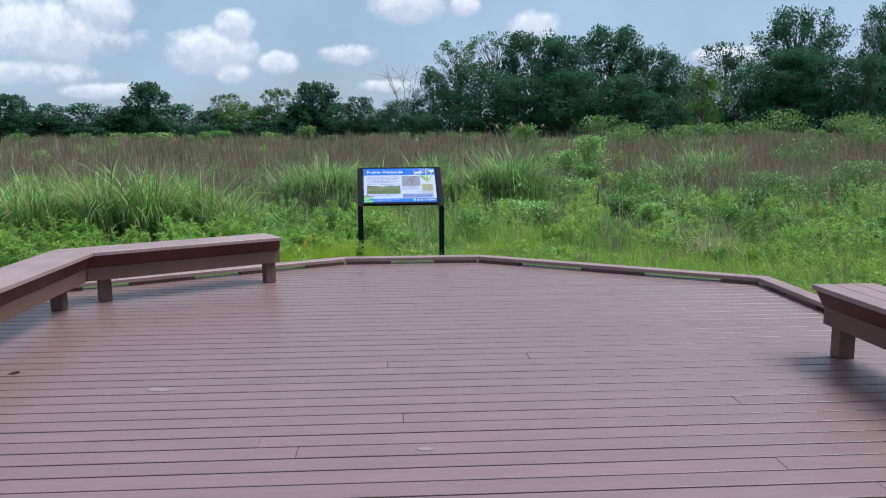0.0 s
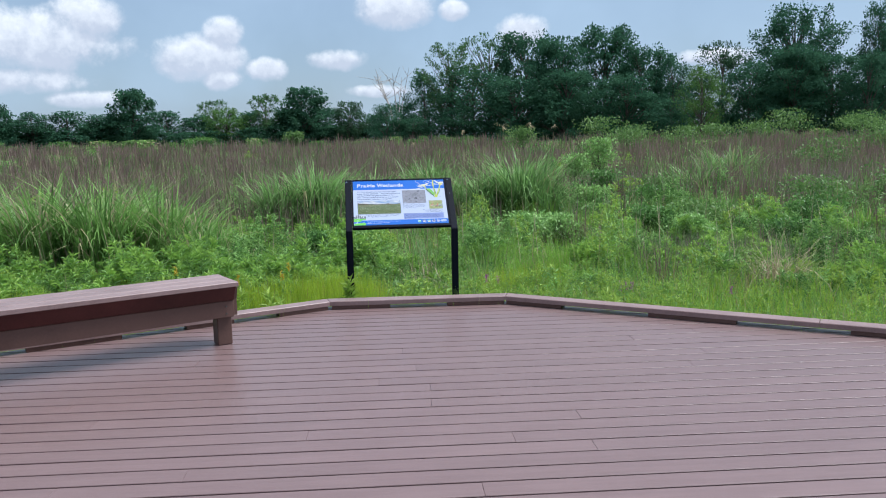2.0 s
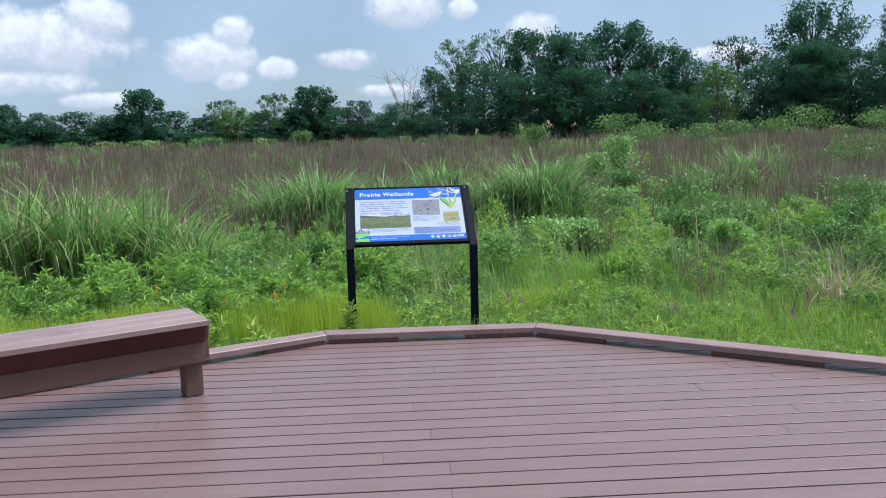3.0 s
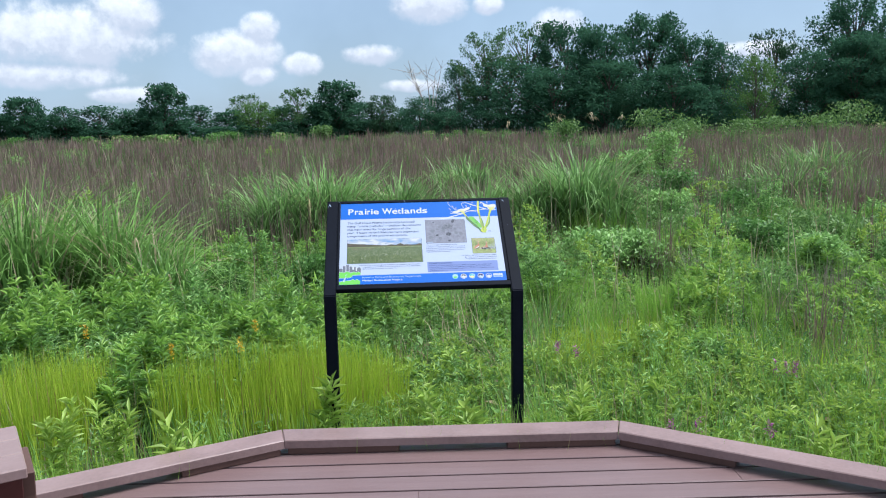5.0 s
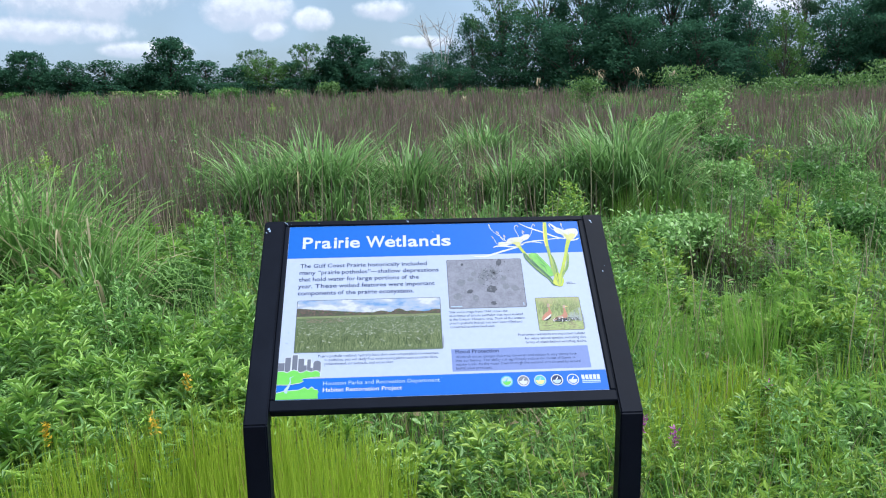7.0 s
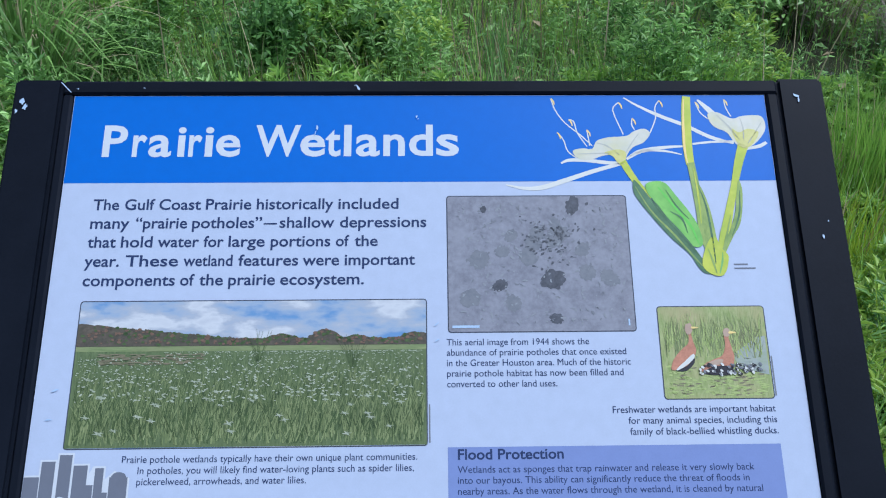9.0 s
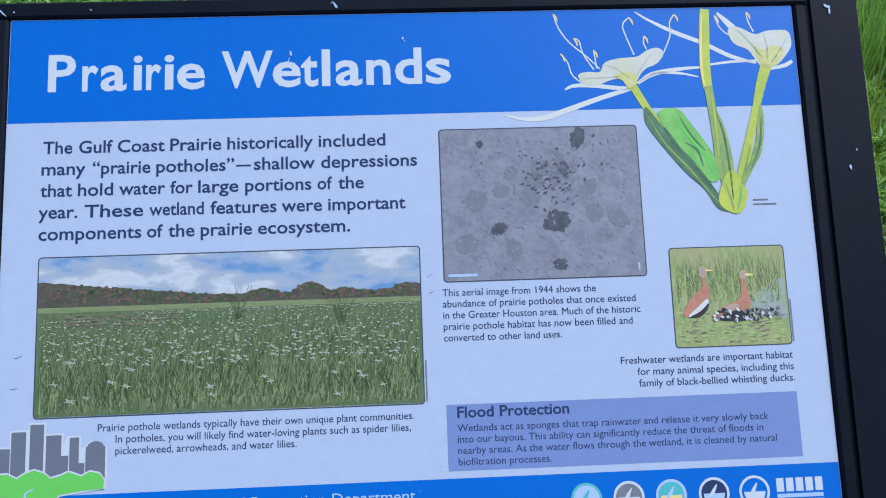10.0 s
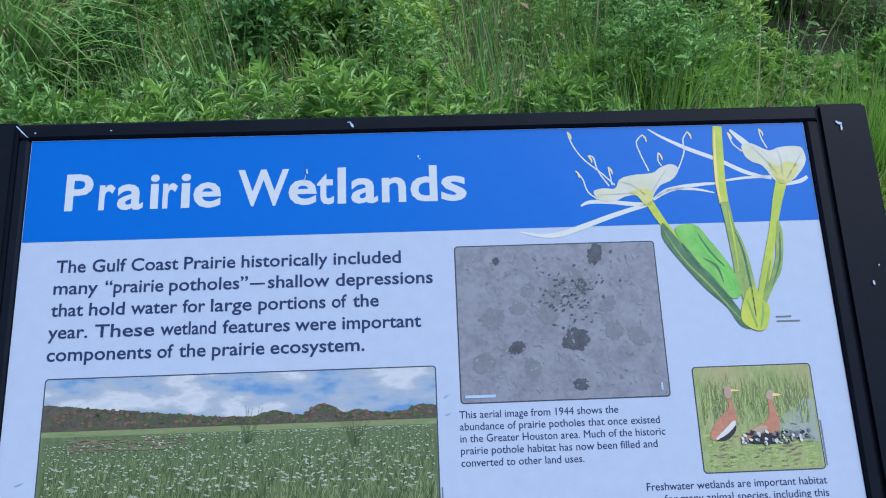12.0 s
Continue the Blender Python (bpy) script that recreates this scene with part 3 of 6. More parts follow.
def printed(name, low, high, scale, stretch=(1, 1, 1), third=None, third_scale=20):
    return surface(name, low, high, scale, 0.48, 0.0, stretch, 0.0, third, third_scale, scale * 3, 0.22)




def cloud_print():
    """A printed sky: broken grey and white cumulus over blue, soft-edged."""
    m = plain("printed cloudy sky", (0.3, 0.35, 0.45), 0.48)
    t = m.node_tree
    bsdf = next(n for n in t.nodes if n.type == "BSDF_PRINCIPLED")
    coord = t.nodes.new("ShaderNodeTexCoord")
    mp = t.nodes.new("ShaderNodeMapping")
    mp.inputs["Scale"].default_value = (13, 30, 1)
    mp.inputs["Location"].default_value = (2.3, 0.4, 0)
    t.links.new(coord.outputs["Object"], mp.inputs["Vector"])
    big = node(t, "ShaderNodeTexNoise", Scale=1.0, Detail=7.0, Roughness=0.52)
    t.links.new(mp.outputs[0], big.inputs["Vector"])
    ramp = t.nodes.new("ShaderNodeValToRGB")
    stops = ((0.40, (0.13, 0.25, 0.46)), (0.47, (0.27, 0.35, 0.48)), (0.54, (0.34, 0.38, 0.46)), (0.60, (0.50, 0.53, 0.58)), (0.70, (0.40, 0.43, 0.50)))
    for k, (p, c) in enumerate(stops):
        e = ramp.color_ramp.elements[k] if k < 2 else ramp.color_ramp.elements.new(p)
        e.position, e.color = p, (*c, 1)
    t.links.new(big.outputs[0], ramp.inputs[0])
    t.links.new(ramp.outputs[0], bsdf.inputs["Base Color"])
    return m


P_SKY = cloud_print()
P_BLADE = printed("printed mid-green grass", (0.115, 0.160, 0.065), (0.195, 0.240, 0.11), 50)
P_HEATH = printed("printed dry pinkish grass", (0.15, 0.15, 0.095), (0.21, 0.19, 0.13), 50)
P_MEADOW = printed("printed meadow", (0.055, 0.088, 0.042), (0.150, 0.200, 0.095), 60, (5, 0.8, 1), (0.11, 0.15, 0.07), 20)
P_HORIZON = printed("printed far meadow", (0.13, 0.19, 0.08), (0.24, 0.28, 0.14), 60, (0.6, 4, 1), (0.20, 0.20, 0.12), 9)
P_WOOD = printed("printed autumn wood", (0.050, 0.050, 0.044), (0.125, 0.105, 0.085), 120, (1, 1, 1), (0.07, 0.075, 0.055), 40)
P_AUTUMN = printed("printed russet wood", (0.120, 0.078, 0.062), (0.18, 0.12, 0.09), 90)
P_STEM = printed("printed dark grass", (0.03, 0.055, 0.025), (0.10, 0.15, 0.06), 50)
P_REED = printed("printed light grass", (0.16, 0.21, 0.09), (0.26, 0.31, 0.15), 50)
P_BLOOM = printed("printed small white flowers", (0.28, 0.34, 0.24), (0.48, 0.52, 0.43), 90)
P_PETAL = plain("printed white petals", (0.56, 0.58, 0.57))
P_AERIAL = printed("printed grey aerial view", (0.140, 0.148, 0.190), (0.245, 0.258, 0.315), 70, (1, 1, 1), (0.26, 0.275, 0.335), 40)
P_SPOT = printed("printed dark pools", (0.045, 0.05, 0.065), (0.10, 0.11, 0.14), 120)
P_SMUDGE = printed("printed grey smudge", (0.135, 0.15, 0.185), (0.19, 0.205, 0.24), 90)
P_HAZE = printed("printed light grey marks", (0.20, 0.22, 0.255), (0.25, 0.27, 0.31), 90)
P_MARSH = printed("printed marsh grass", (0.17, 0.24, 0.07), (0.36, 0.40, 0.20), 70, (3, 0.7, 1), (0.36, 0.31, 0.18), 26)
P_PALE_REED = printed("printed pale reeds", (0.26, 0.36, 0.11), (0.40, 0.46, 0.20), 60)
P_WATER = printed("printed pale water", (0.25, 0.30, 0.28), (0.34, 0.37, 0.38), 60, (0.6, 3, 1), (0.24, 0.31, 0.14), 40)
P_RUST = plain("printed russet", (0.40, 0.19, 0.13), 0.45, 0.25)
P_BLACK = plain("printed black", (0.03, 0.03, 0.04), 0.45, 0.2)
P_YELLOW = printed("printed yellow-green stalk", (0.36, 0.44, 0.05), (0.52, 0.55, 0.09), 40, (1, 1, 1), (0.25, 0.38, 0.06), 14)
P_LEAF = printed("printed green leaf", (0.10, 0.26, 0.07), (0.24, 0.48, 0.12), 30, (4, 1, 1), (0.16, 0.36, 0.16), 12)
P_SHADOW = printed("printed deep green leaf", (0.04, 0.10, 0.06), (0.10, 0.20, 0.11), 30)
P_CREAM = printed("printed cream flower", (0.46, 0.48, 0.42), (0.58, 0.58, 0.54), 30, (1, 1, 1), (0.54, 0.53, 0.26), 20)
P_THROAT = printed("printed yellow flower throat", (0.46, 0.46, 0.12), (0.56, 0.55, 0.26), 60)
P_FOLD = printed("printed grey petal fold", (0.36, 0.38, 0.36), (0.46, 0.47, 0.44), 60)
P_STALK = printed("printed mid-green stalk", (0.17, 0.27, 0.08), (0.33, 0.42, 0.12), 30, (4, 1, 1), (0.12, 0.22, 0.08), 40)
P_FRESH = printed("printed bright green leaf", (0.13, 0.36, 0.08), (0.26, 0.55, 0.13), 40, (1, 1, 1), (0.10, 0.28, 0.07), 60)
P_TAN = printed("printed tan", (0.34, 0.25, 0.20), (0.44, 0.34, 0.27), 60)
P_TEAL = plain("printed teal", (0.10, 0.40, 0.42))
P_SAND = plain("printed sand", (0.70, 0.55, 0.22))


def daubs(name, rows, material, level):
    """Many small printed specks as one layer; rows of (outline) in (u, v)."""
    bm = bmesh.new()
    for outline in rows:
        f = bm.faces.new([bm.verts.new((u, -v, LAYER * level)) for u, v in outline])
        f.normal_update()
        if f.normal.z < 0:
            f.normal_flip()
    return tagged(part(name, bm, material, face), kind="stuff")


def meadow_photo():
    u0, u1, v0, v1 = 0.0410, 0.4465, 0.2695, 0.4370
    r = random.Random(21)
    flat("picture_keyline", rounded(u0 - 0.0013, u1 + 0.0013, v0 - 0.0013, v1 + 0.0013, 0.004), P_KEY, 1)
    flat("picture", rounded(u0, u1, v0, v1), P_SKY, 2, "printed photo of a flowering meadow under clouds")
    hz = v0 + 0.053
    flat("picture_field", rect(u0, u1, hz, v1 - 0.0004), P_MEADOW, 3)
    flat("picture_field", rect(u0, u1, hz - 0.001, hz + 0.006), P_HORIZON, 4)

    def skyline(t):
        h = 0.027 - 0.019 * min(1, t / 0.46)
        return h + 0.010 * max(0, 1 - ((t - 0.71) / 0.05) ** 2) + 0.005 * max(0, 1 - ((t - 0.585) / 0.05) ** 2) + 0.004 * max(0, 1 - ((t - 0.80) / 0.03) ** 2) + 0.006 * max(0, 1 - ((t - 0.97) / 0.05) ** 2)

    top = [(u0 + (u1 - u0) * i / 90, hz - skyline(i / 90) - r.uniform(-0.0006, 0.0012)) for i in range(91)]
    flat("picture_wood", [(u0, hz), *top, (u1, hz)], P_WOOD, 6)
    for mat_, level, cnt in ((P_WOOD, 7, 260), (P_STEM, 8, 230), (P_AUTUMN, 9, 150)):
        rows = []
        for i in range(cnt):
            t = r.uniform(0.012, 0.988)
            s = r.uniform(0.0009, 0.0026)
            rows.append(blob(u0 + (u1 - u0) * t, hz - 0.001 - (skyline(t) - 0.001) * r.random() ** 0.7, s, s * 0.7, 0, 0.3, i, 8))
        daubs("picture_wood", rows, mat_, level)
    # grass in four tones, finer and denser towards the horizon
    for mat_, level, cnt in ((P_STEM, 4, 1500), (P_BLADE, 5, 1500), (P_REED, 6, 900), (P_STEM, 7, 700)):
        rows = []
        for i in range(cnt):
            t = r.random() ** 0.75
            v = hz + 0.010 + (v1 - hz - 0.0125) * t
            h, w = 0.003 + 0.026 * t * r.uniform(0.4, 1.1), 0.0003 + 0.00075 * t * r.random()
            u = r.uniform(u0 + 0.004, u1 - 0.004)
            d = r.gauss(0, 0.22) * h
            d = d if u0 + 0.002 < u + d < u1 - 0.002 else 0
            rows.append(((u - w, v), (u + w, v), (u + d + w * 0.3, v - h * 0.75), (u + d * 1.2, v - h)))
        daubs("picture_grass", rows, mat_, level)
    rows = [blob(u0 + 0.03 + 0.12 * r.random() ** 1.3, hz + 0.009 + 0.012 * r.random(), 0.0045, 0.0007, 0, 0.4, i, 7) for i in range(110)]
    daubs("picture_heath", rows, P_HEATH, 8)
    # spider lilies: specks far off, thin-rayed stars near
    rows = []
    for i in range(1300):
        t = r.random() ** 2.0 * 0.5
        u, v = r.uniform(u0 + 0.004, u1 - 0.004), hz + 0.007 + (v1 - hz) * t
        if (u - u0) / (u1 - u0) < 0.25 and t < 0.05:
            continue
        s = (0.0006 + 0.0014 * t) * r.uniform(0.5, 1.3)
        rows.append(blob(u, v, s * 1.6, s * 0.6, r.uniform(-30, 30), 0.35, i, 6))
    for i in range(58):
        t = 0.25 + 0.72 * r.random() ** 1.2
        u, v, s = r.uniform(u0 + 0.01, u1 - 0.01), hz + (v1 - hz - 0.008) * t, 0.0026 + 0.0052 * t * r.uniform(0.6, 1.1)
        for k in range(6):
            a = k * 1.05 + r.uniform(-0.3, 0.3)
            du, dv, w = s * math.cos(a), s * math.sin(a) * 0.55, s * 0.13
            rows.append(((u - w, v + w), (u + w, v - w), (u + du, v + dv)))
    daubs("picture_bloom", rows, P_BLOOM, 9)
    for bu, bv, n in ((0.252, hz + 0.018, 9), (0.362, hz + 0.026, 12)):
        for k in range(n):
            d = (k - n / 2 + 0.5) * 0.0028
            strip("picture_twig", [(bu + d * 0.2, bv), (bu + d * 0.6 + r.uniform(-0.002, 0.002), bv - 0.014), (bu + d * 1.3, bv - 0.022 - 0.016 * r.random())], (0.0006, 0.0004, 0.0002), P_STEM, 10, 3)


def aerial_photo():
    u0, u1, v0, v1 = 0.4735, 0.6945, 0.1395, 0.3085
    flat("picture_keyline", rounded(u0 - 0.0013, u1 + 0.0013, v0 - 0.0013, v1 + 0.0013, 0.004), P_KEY, 1)
    flat("picture", rounded(u0, u1, v0, v1), P_AERIAL, 2, "printed grey aerial photo with dark pools")
    w, h = u1 - u0, v1 - v0
    for i, (a, b, ra, rb, m) in enumerate(((0.20, 0.10, 0.016, 0.022, 0), (0.70, 0.07, 0.036, 0.062, 0), (0.78, 0.06, 0.008, 0.012, 0), (0.28, 0.67, 0.030, 0.045, 0), (0.57, 0.63, 0.055, 0.072, 0), (0.58, 0.91, 0.028, 0.040, 0),
                                           (0.49, 0.29, 0.05, 0.04, 1), (0.60, 0.31, 0.075, 0.055, 2), (0.61, 0.25, 0.03, 0.08, 2), (0.44, 0.46, 0.05, 0.055, 1), (0.47, 0.36, 0.045, 0.045, 2), (0.74, 0.41, 0.035, 0.05, 1), (0.17, 0.48, 0.055, 0.06, 1),
                                           (0.12, 0.76, 0.05, 0.06, 1), (0.76, 0.58, 0.045, 0.05, 1), (0.88, 0.62, 0.04, 0.06, 1), (0.35, 0.30, 0.04, 0.035, 1), (0.35, 0.80, 0.04, 0.05, 1), (0.30, 0.42, 0.04, 0.035, 1))):
        flat("picture_spot", blob(u0 + a * w, v0 + b * h, ra * w, rb * h * 1.25, 20 * i, 0.16, i, 34), (P_SPOT, P_SMUDGE, P_SMUDGE)[m], 3)
    r = random.Random(15)
    for i in range(150):
        a, b = r.gauss(0.55, 0.085), r.gauss(0.34, 0.085)
        flat("picture_fleck", blob(u0 + a * w, v0 + b * h, r.uniform(0.0006, 0.0030), r.uniform(0.0005, 0.0018), r.uniform(-60, 20), 0.4, i, 9), P_SPOT if i % 2 else P_SMUDGE, 4)
    for i in range(320):
        a, b = r.uniform(0.04, 0.96), r.uniform(0.05, 0.95)
        flat("picture_fleck", blob(u0 + a * w, v0 + b * h, r.uniform(0.0006, 0.0034), r.uniform(0.0004, 0.0013), r.uniform(0, 180), 0.4, i, 8), P_HAZE if i % 3 else P_SMUDGE, 4)
    flat("picture_mark", rect(u0 + 0.004, u0 + 0.036, v1 - 0.0075, v1 - 0.0045), P_PALE, 4)
    flat("picture_mark", rect(u1 - 0.008, u1 - 0.006, v1 - 0.014, v1 - 0.006), P_PALE, 4)


def soft(points, steps=4):
    """A closed outline rounded through its points."""
    pts, res = [Vector(p) for p in points], []
    for i in range(len(pts)):
        p0, p1, p2, p3 = pts[i - 1], pts[i], pts[(i + 1) % len(pts)], pts[(i + 2) % len(pts)]
        for k in range(steps):
            t = k / steps
            q = 0.5 * (2 * p1 + (p2 - p0) * t + (2 * p0 - 5 * p1 + 4 * p2 - p3) * t * t + (3 * p1 - p0 - 3 * p2 + p3) * t ** 3)
            res.append((q.x, q.y))
    return res


def bird_photo():
    u0, u1, v0, v1 = 0.7222, 0.8490, 0.2808, 0.3885
    r = random.Random(8)
    flat("picture_keyline", rounded(u0 - 0.0012, u1 + 0.0012, v0 - 0.0012, v1 + 0.0012, 0.004), P_KEY, 1)
    flat("picture", rounded(u0, u1, v0, v1), P_MARSH, 2, "printed photo of russet shapes in marsh grass")
    flat("picture_water", [(0.806, 0.338), (0.822, 0.328), (0.836, 0.318), (0.847, 0.316), (0.847, 0.362), (0.830, 0.358), (0.812, 0.352)], P_WATER, 3)
    for level, mat_, cnt in ((3, P_REED, 130), (4, P_PALE_REED, 170), (4, P_HORIZON, 130)):
        rows = []
        for i in range(cnt):
            u, v = r.uniform(u0 + 0.006, u1 - 0.006), r.uniform(v0 + 0.03, v0 + 0.062)
            h, w = r.uniform(0.012, 0.030), r.uniform(0.0004, 0.0009)
            d = r.gauss(0, 0.25) * h
            d = d if u0 + 0.003 < u + d < u1 - 0.003 else 0
            rows.append(((u - w, v), (u + w, v), (u + d, max(v0 + 0.001, v - h))))
        daubs("picture_reed", rows, mat_, level)
    daubs("picture_mud", [blob(r.uniform(u0 + 0.008, u1 - 0.008), r.uniform(v0 + 0.068, v1 - 0.003), r.uniform(0.002, 0.006), 0.0009, r.uniform(-12, 12), 0.4, i, 8) for i in range(150)], P_PALE_REED, 3)
    daubs("picture_mud", [blob(r.uniform(u0 + 0.008, u1 - 0.008), r.uniform(v0 + 0.062, v1 - 0.003), r.uniform(0.002, 0.005), 0.0008, r.uniform(-12, 12), 0.4, i, 8) for i in range(70)], P_HEATH, 3)
    # two plain russet shapes and a low dark heap
    flat("picture_shape", soft([(0.7324, 0.3548), (0.7363, 0.3431), (0.7464, 0.3317), (0.7547, 0.3249), (0.7561, 0.3141), (0.7531, 0.3078), (0.7538, 0.3024), (0.7590, 0.3008), (0.7610, 0.3046), (0.7595, 0.3118), (0.7612, 0.3228), (0.7636, 0.3325), (0.7599, 0.3419), (0.7527, 0.3499), (0.7410, 0.3553)]), P_RUST, 5)
    flat("picture_shape", soft([(0.7525, 0.3078), (0.7538, 0.3024), (0.7590, 0.3008), (0.7616, 0.3046), (0.7601, 0.3118), (0.7548, 0.3140)]), P_TAN, 6)
    flat("picture_shape", soft([(0.7386, 0.3545), (0.7483, 0.3461), (0.7593, 0.3371), (0.7606, 0.3414), (0.7529, 0.3487), (0.7409, 0.3558)]), P_PETAL, 6)
    flat("picture_shape", soft([(0.7396, 0.3564), (0.7514, 0.3505), (0.7606, 0.3420), (0.7590, 0.3491), (0.7494, 0.3569)]), P_BLACK, 7)
    flat("picture_shape", soft([(0.7610, 0.3046), (0.7695, 0.3062), (0.7607, 0.3070)]), P_SAND, 7)
    flat("picture_shape", soft([(0.7678, 0.3578), (0.7727, 0.3486), (0.7845, 0.3432), (0.7938, 0.3389), (0.7986, 0.3271), (0.7982, 0.3162), (0.7978, 0.3101), (0.8020, 0.3066), (0.8054, 0.3098), (0.8036, 0.3182), (0.8054, 0.3274), (0.8079, 0.3408), (0.8045, 0.3514), (0.7947, 0.3593)]), P_RUST, 5)
    flat("picture_shape", soft([(0.7977, 0.3107), (0.8020, 0.3066), (0.8060, 0.3099), (0.8038, 0.3164), (0.7988, 0.3162)]), P_TAN, 6)
    flat("picture_shape", soft([(0.7725, 0.3498), (0.7844, 0.3444), (0.7932, 0.3437), (0.7925, 0.3484), (0.7783, 0.3524)]), P_TAN, 6)
    flat("picture_shape", soft([(0.7702, 0.3580), (0.7808, 0.3526), (0.7940, 0.3509), (0.8048, 0.3538), (0.8006, 0.3619), (0.7747, 0.3612)]), P_BLACK, 7)
    flat("picture_shape", soft([(0.8053, 0.3104), (0.8138, 0.3121), (0.8048, 0.3135)]), P_SAND, 7)
    for i in range(70):
        flat("picture_fleck", blob(r.uniform(0.765, 0.838), r.uniform(0.349, 0.361), 0.0024, 0.0014, r.uniform(0, 90), 0.2, i, 7), (P_BLACK, P_SMUDGE, P_PETAL)[i % 3], 11)


def lily_print():
    S = strip
    # petals and threads of the two flowers
    for pts, w in (([(0.5469, 0.1239), (0.5700, 0.1287), (0.5923, 0.1277), (0.6219, 0.1183), (0.6550, 0.1070), (0.6850, 0.0982), (0.6984, 0.0947)], (0.0012, 0.0043, 0.0062, 0.0062, 0.0055, 0.0049, 0.0037)),
                   ([(0.6174, 0.0956), (0.6275, 0.0913), (0.6501, 0.0915), (0.6724, 0.0944), (0.6950, 0.0959)], (0.0018, 0.0043, 0.0049, 0.0049, 0.0037)),
                   ([(0.7008, 0.0901), (0.7162, 0.0806), (0.7364, 0.0759), (0.7596, 0.0734), (0.7795, 0.0727)], (0.0031, 0.0055, 0.0049, 0.0037, 0.0018)),
                   ([(0.7023, 0.0881), (0.7229, 0.0788), (0.7491, 0.0791), (0.7715, 0.0840)], (0.0018, 0.0031, 0.0031, 0.0012)),
                   ([(0.7033, 0.0044), (0.7200, 0.0155), (0.7482, 0.0303), (0.7798, 0.0439), (0.8109, 0.0602), (0.8397, 0.0688)], (0.0012, 0.0031, 0.0049, 0.0049, 0.0049, 0.0025)),
                   ([(0.7865, 0.0696), (0.8100, 0.0670), (0.8400, 0.0661)], (0.0025, 0.0031, 0.0025)),
                   ([(0.8553, 0.0762), (0.8724, 0.0727), (0.8819, 0.0676)], (0.0031, 0.0049, 0.0037)),
                   ([(0.7991, 0.0076), (0.8126, 0.0221), (0.8331, 0.0437), (0.8469, 0.0649)], (0.0025, 0.0074, 0.0062, 0.0031))):
        S("petal", pts, w, P_PETAL, 2)
    for pts in ([(0.6089, 0.0054), (0.6140, 0.0222), (0.6255, 0.0398), (0.6436, 0.0562), (0.6584, 0.0716)],
                [(0.6305, 0.0352), (0.6368, 0.0382), (0.6406, 0.0540), (0.6518, 0.0727)],
                [(0.6146, 0.0531), (0.6222, 0.0635), (0.6267, 0.0785), (0.6374, 0.0883)],
                [(0.6527, 0.0497), (0.6542, 0.0613), (0.6552, 0.0715)],
                [(0.6960, 0.0112), (0.6885, 0.0193), (0.6905, 0.0318), (0.6992, 0.0561)],
                [(0.7121, 0.0339), (0.7111, 0.0429), (0.7143, 0.0498)],
                [(0.7487, 0.0087), (0.7430, 0.0183), (0.7425, 0.0336), (0.7336, 0.0540)],
                [(0.8334, 0.0074), (0.8351, 0.0194), (0.8402, 0.0314)],
                [(0.7959, 0.0110), (0.8008, 0.0252), (0.8103, 0.0346)]):
        S("stamen", pts, [0.0015] * len(pts), P_PETAL, 2, 4)
        S("anther", [pts[0], (pts[0][0] + 0.003, pts[0][1] + 0.004), (pts[0][0] + 0.004, pts[0][1] + 0.009)], (0.0016, 0.0022, 0.001), P_SAND, 3, 3)
    flat("flower_cup", soft([(0.6331, 0.0788), (0.6451, 0.0752), (0.6580, 0.0757), (0.6643, 0.0651), (0.6791, 0.0602), (0.7022, 0.0583), (0.7128, 0.0518), (0.7263, 0.0482), (0.7334, 0.0553), (0.7242, 0.0673), (0.7104, 0.0736), (0.7013, 0.0854), (0.6985, 0.0934), (0.6901, 0.0930), (0.6831, 0.0847), (0.6701, 0.0856), (0.6566, 0.0904), (0.6405, 0.0898)]), P_CREAM, 3)
    flat("flower_throat", soft([(0.6731, 0.0816), (0.6892, 0.0768), (0.7004, 0.0813), (0.6976, 0.0960), (0.6898, 0.0957), (0.6830, 0.0860)]), P_THROAT, 4)
    S("petal_fold", [(0.6640, 0.0678), (0.6779, 0.0724), (0.6929, 0.0851)], (0.0006, 0.0018, 0.0012), P_FOLD, 4)
    S("petal_fold", [(0.7190, 0.0548), (0.7098, 0.0668), (0.7004, 0.0813)], (0.0006, 0.0018, 0.0012), P_FOLD, 4)
    S("petal_fold", [(0.6379, 0.0830), (0.6574, 0.0824), (0.6802, 0.0819)], (0.0006, 0.0018, 0.0012), P_FOLD, 4)
    flat("flower_cup", soft([(0.8105, 0.0276), (0.8222, 0.0252), (0.8411, 0.0343), (0.8551, 0.0306), (0.8754, 0.0299), (0.8820, 0.0350), (0.8827, 0.0489), (0.8739, 0.0625), (0.8625, 0.0724), (0.8500, 0.0760), (0.8416, 0.0689), (0.8318, 0.0534), (0.8193, 0.0474), (0.8123, 0.0395)]), P_CREAM, 3)
    flat("flower_throat", soft([(0.8391, 0.0488), (0.8484, 0.0540), (0.8592, 0.0488), (0.8733, 0.0535), (0.8642, 0.0697), (0.8519, 0.0761), (0.8443, 0.0690)]), P_THROAT, 4)
    S("petal_fold", [(0.8217, 0.0294), (0.8345, 0.0438), (0.8471, 0.0636)], (0.0006, 0.0018, 0.0012), P_FOLD, 4)
    S("petal_fold", [(0.8795, 0.0384), (0.8693, 0.0533), (0.8576, 0.0694)], (0.0006, 0.0018, 0.0012), P_FOLD, 4)
    S("petal_fold", [(0.8513, 0.0332), (0.8540, 0.0479), (0.8528, 0.0651)], (0.0006, 0.0018, 0.0012), P_FOLD, 4)
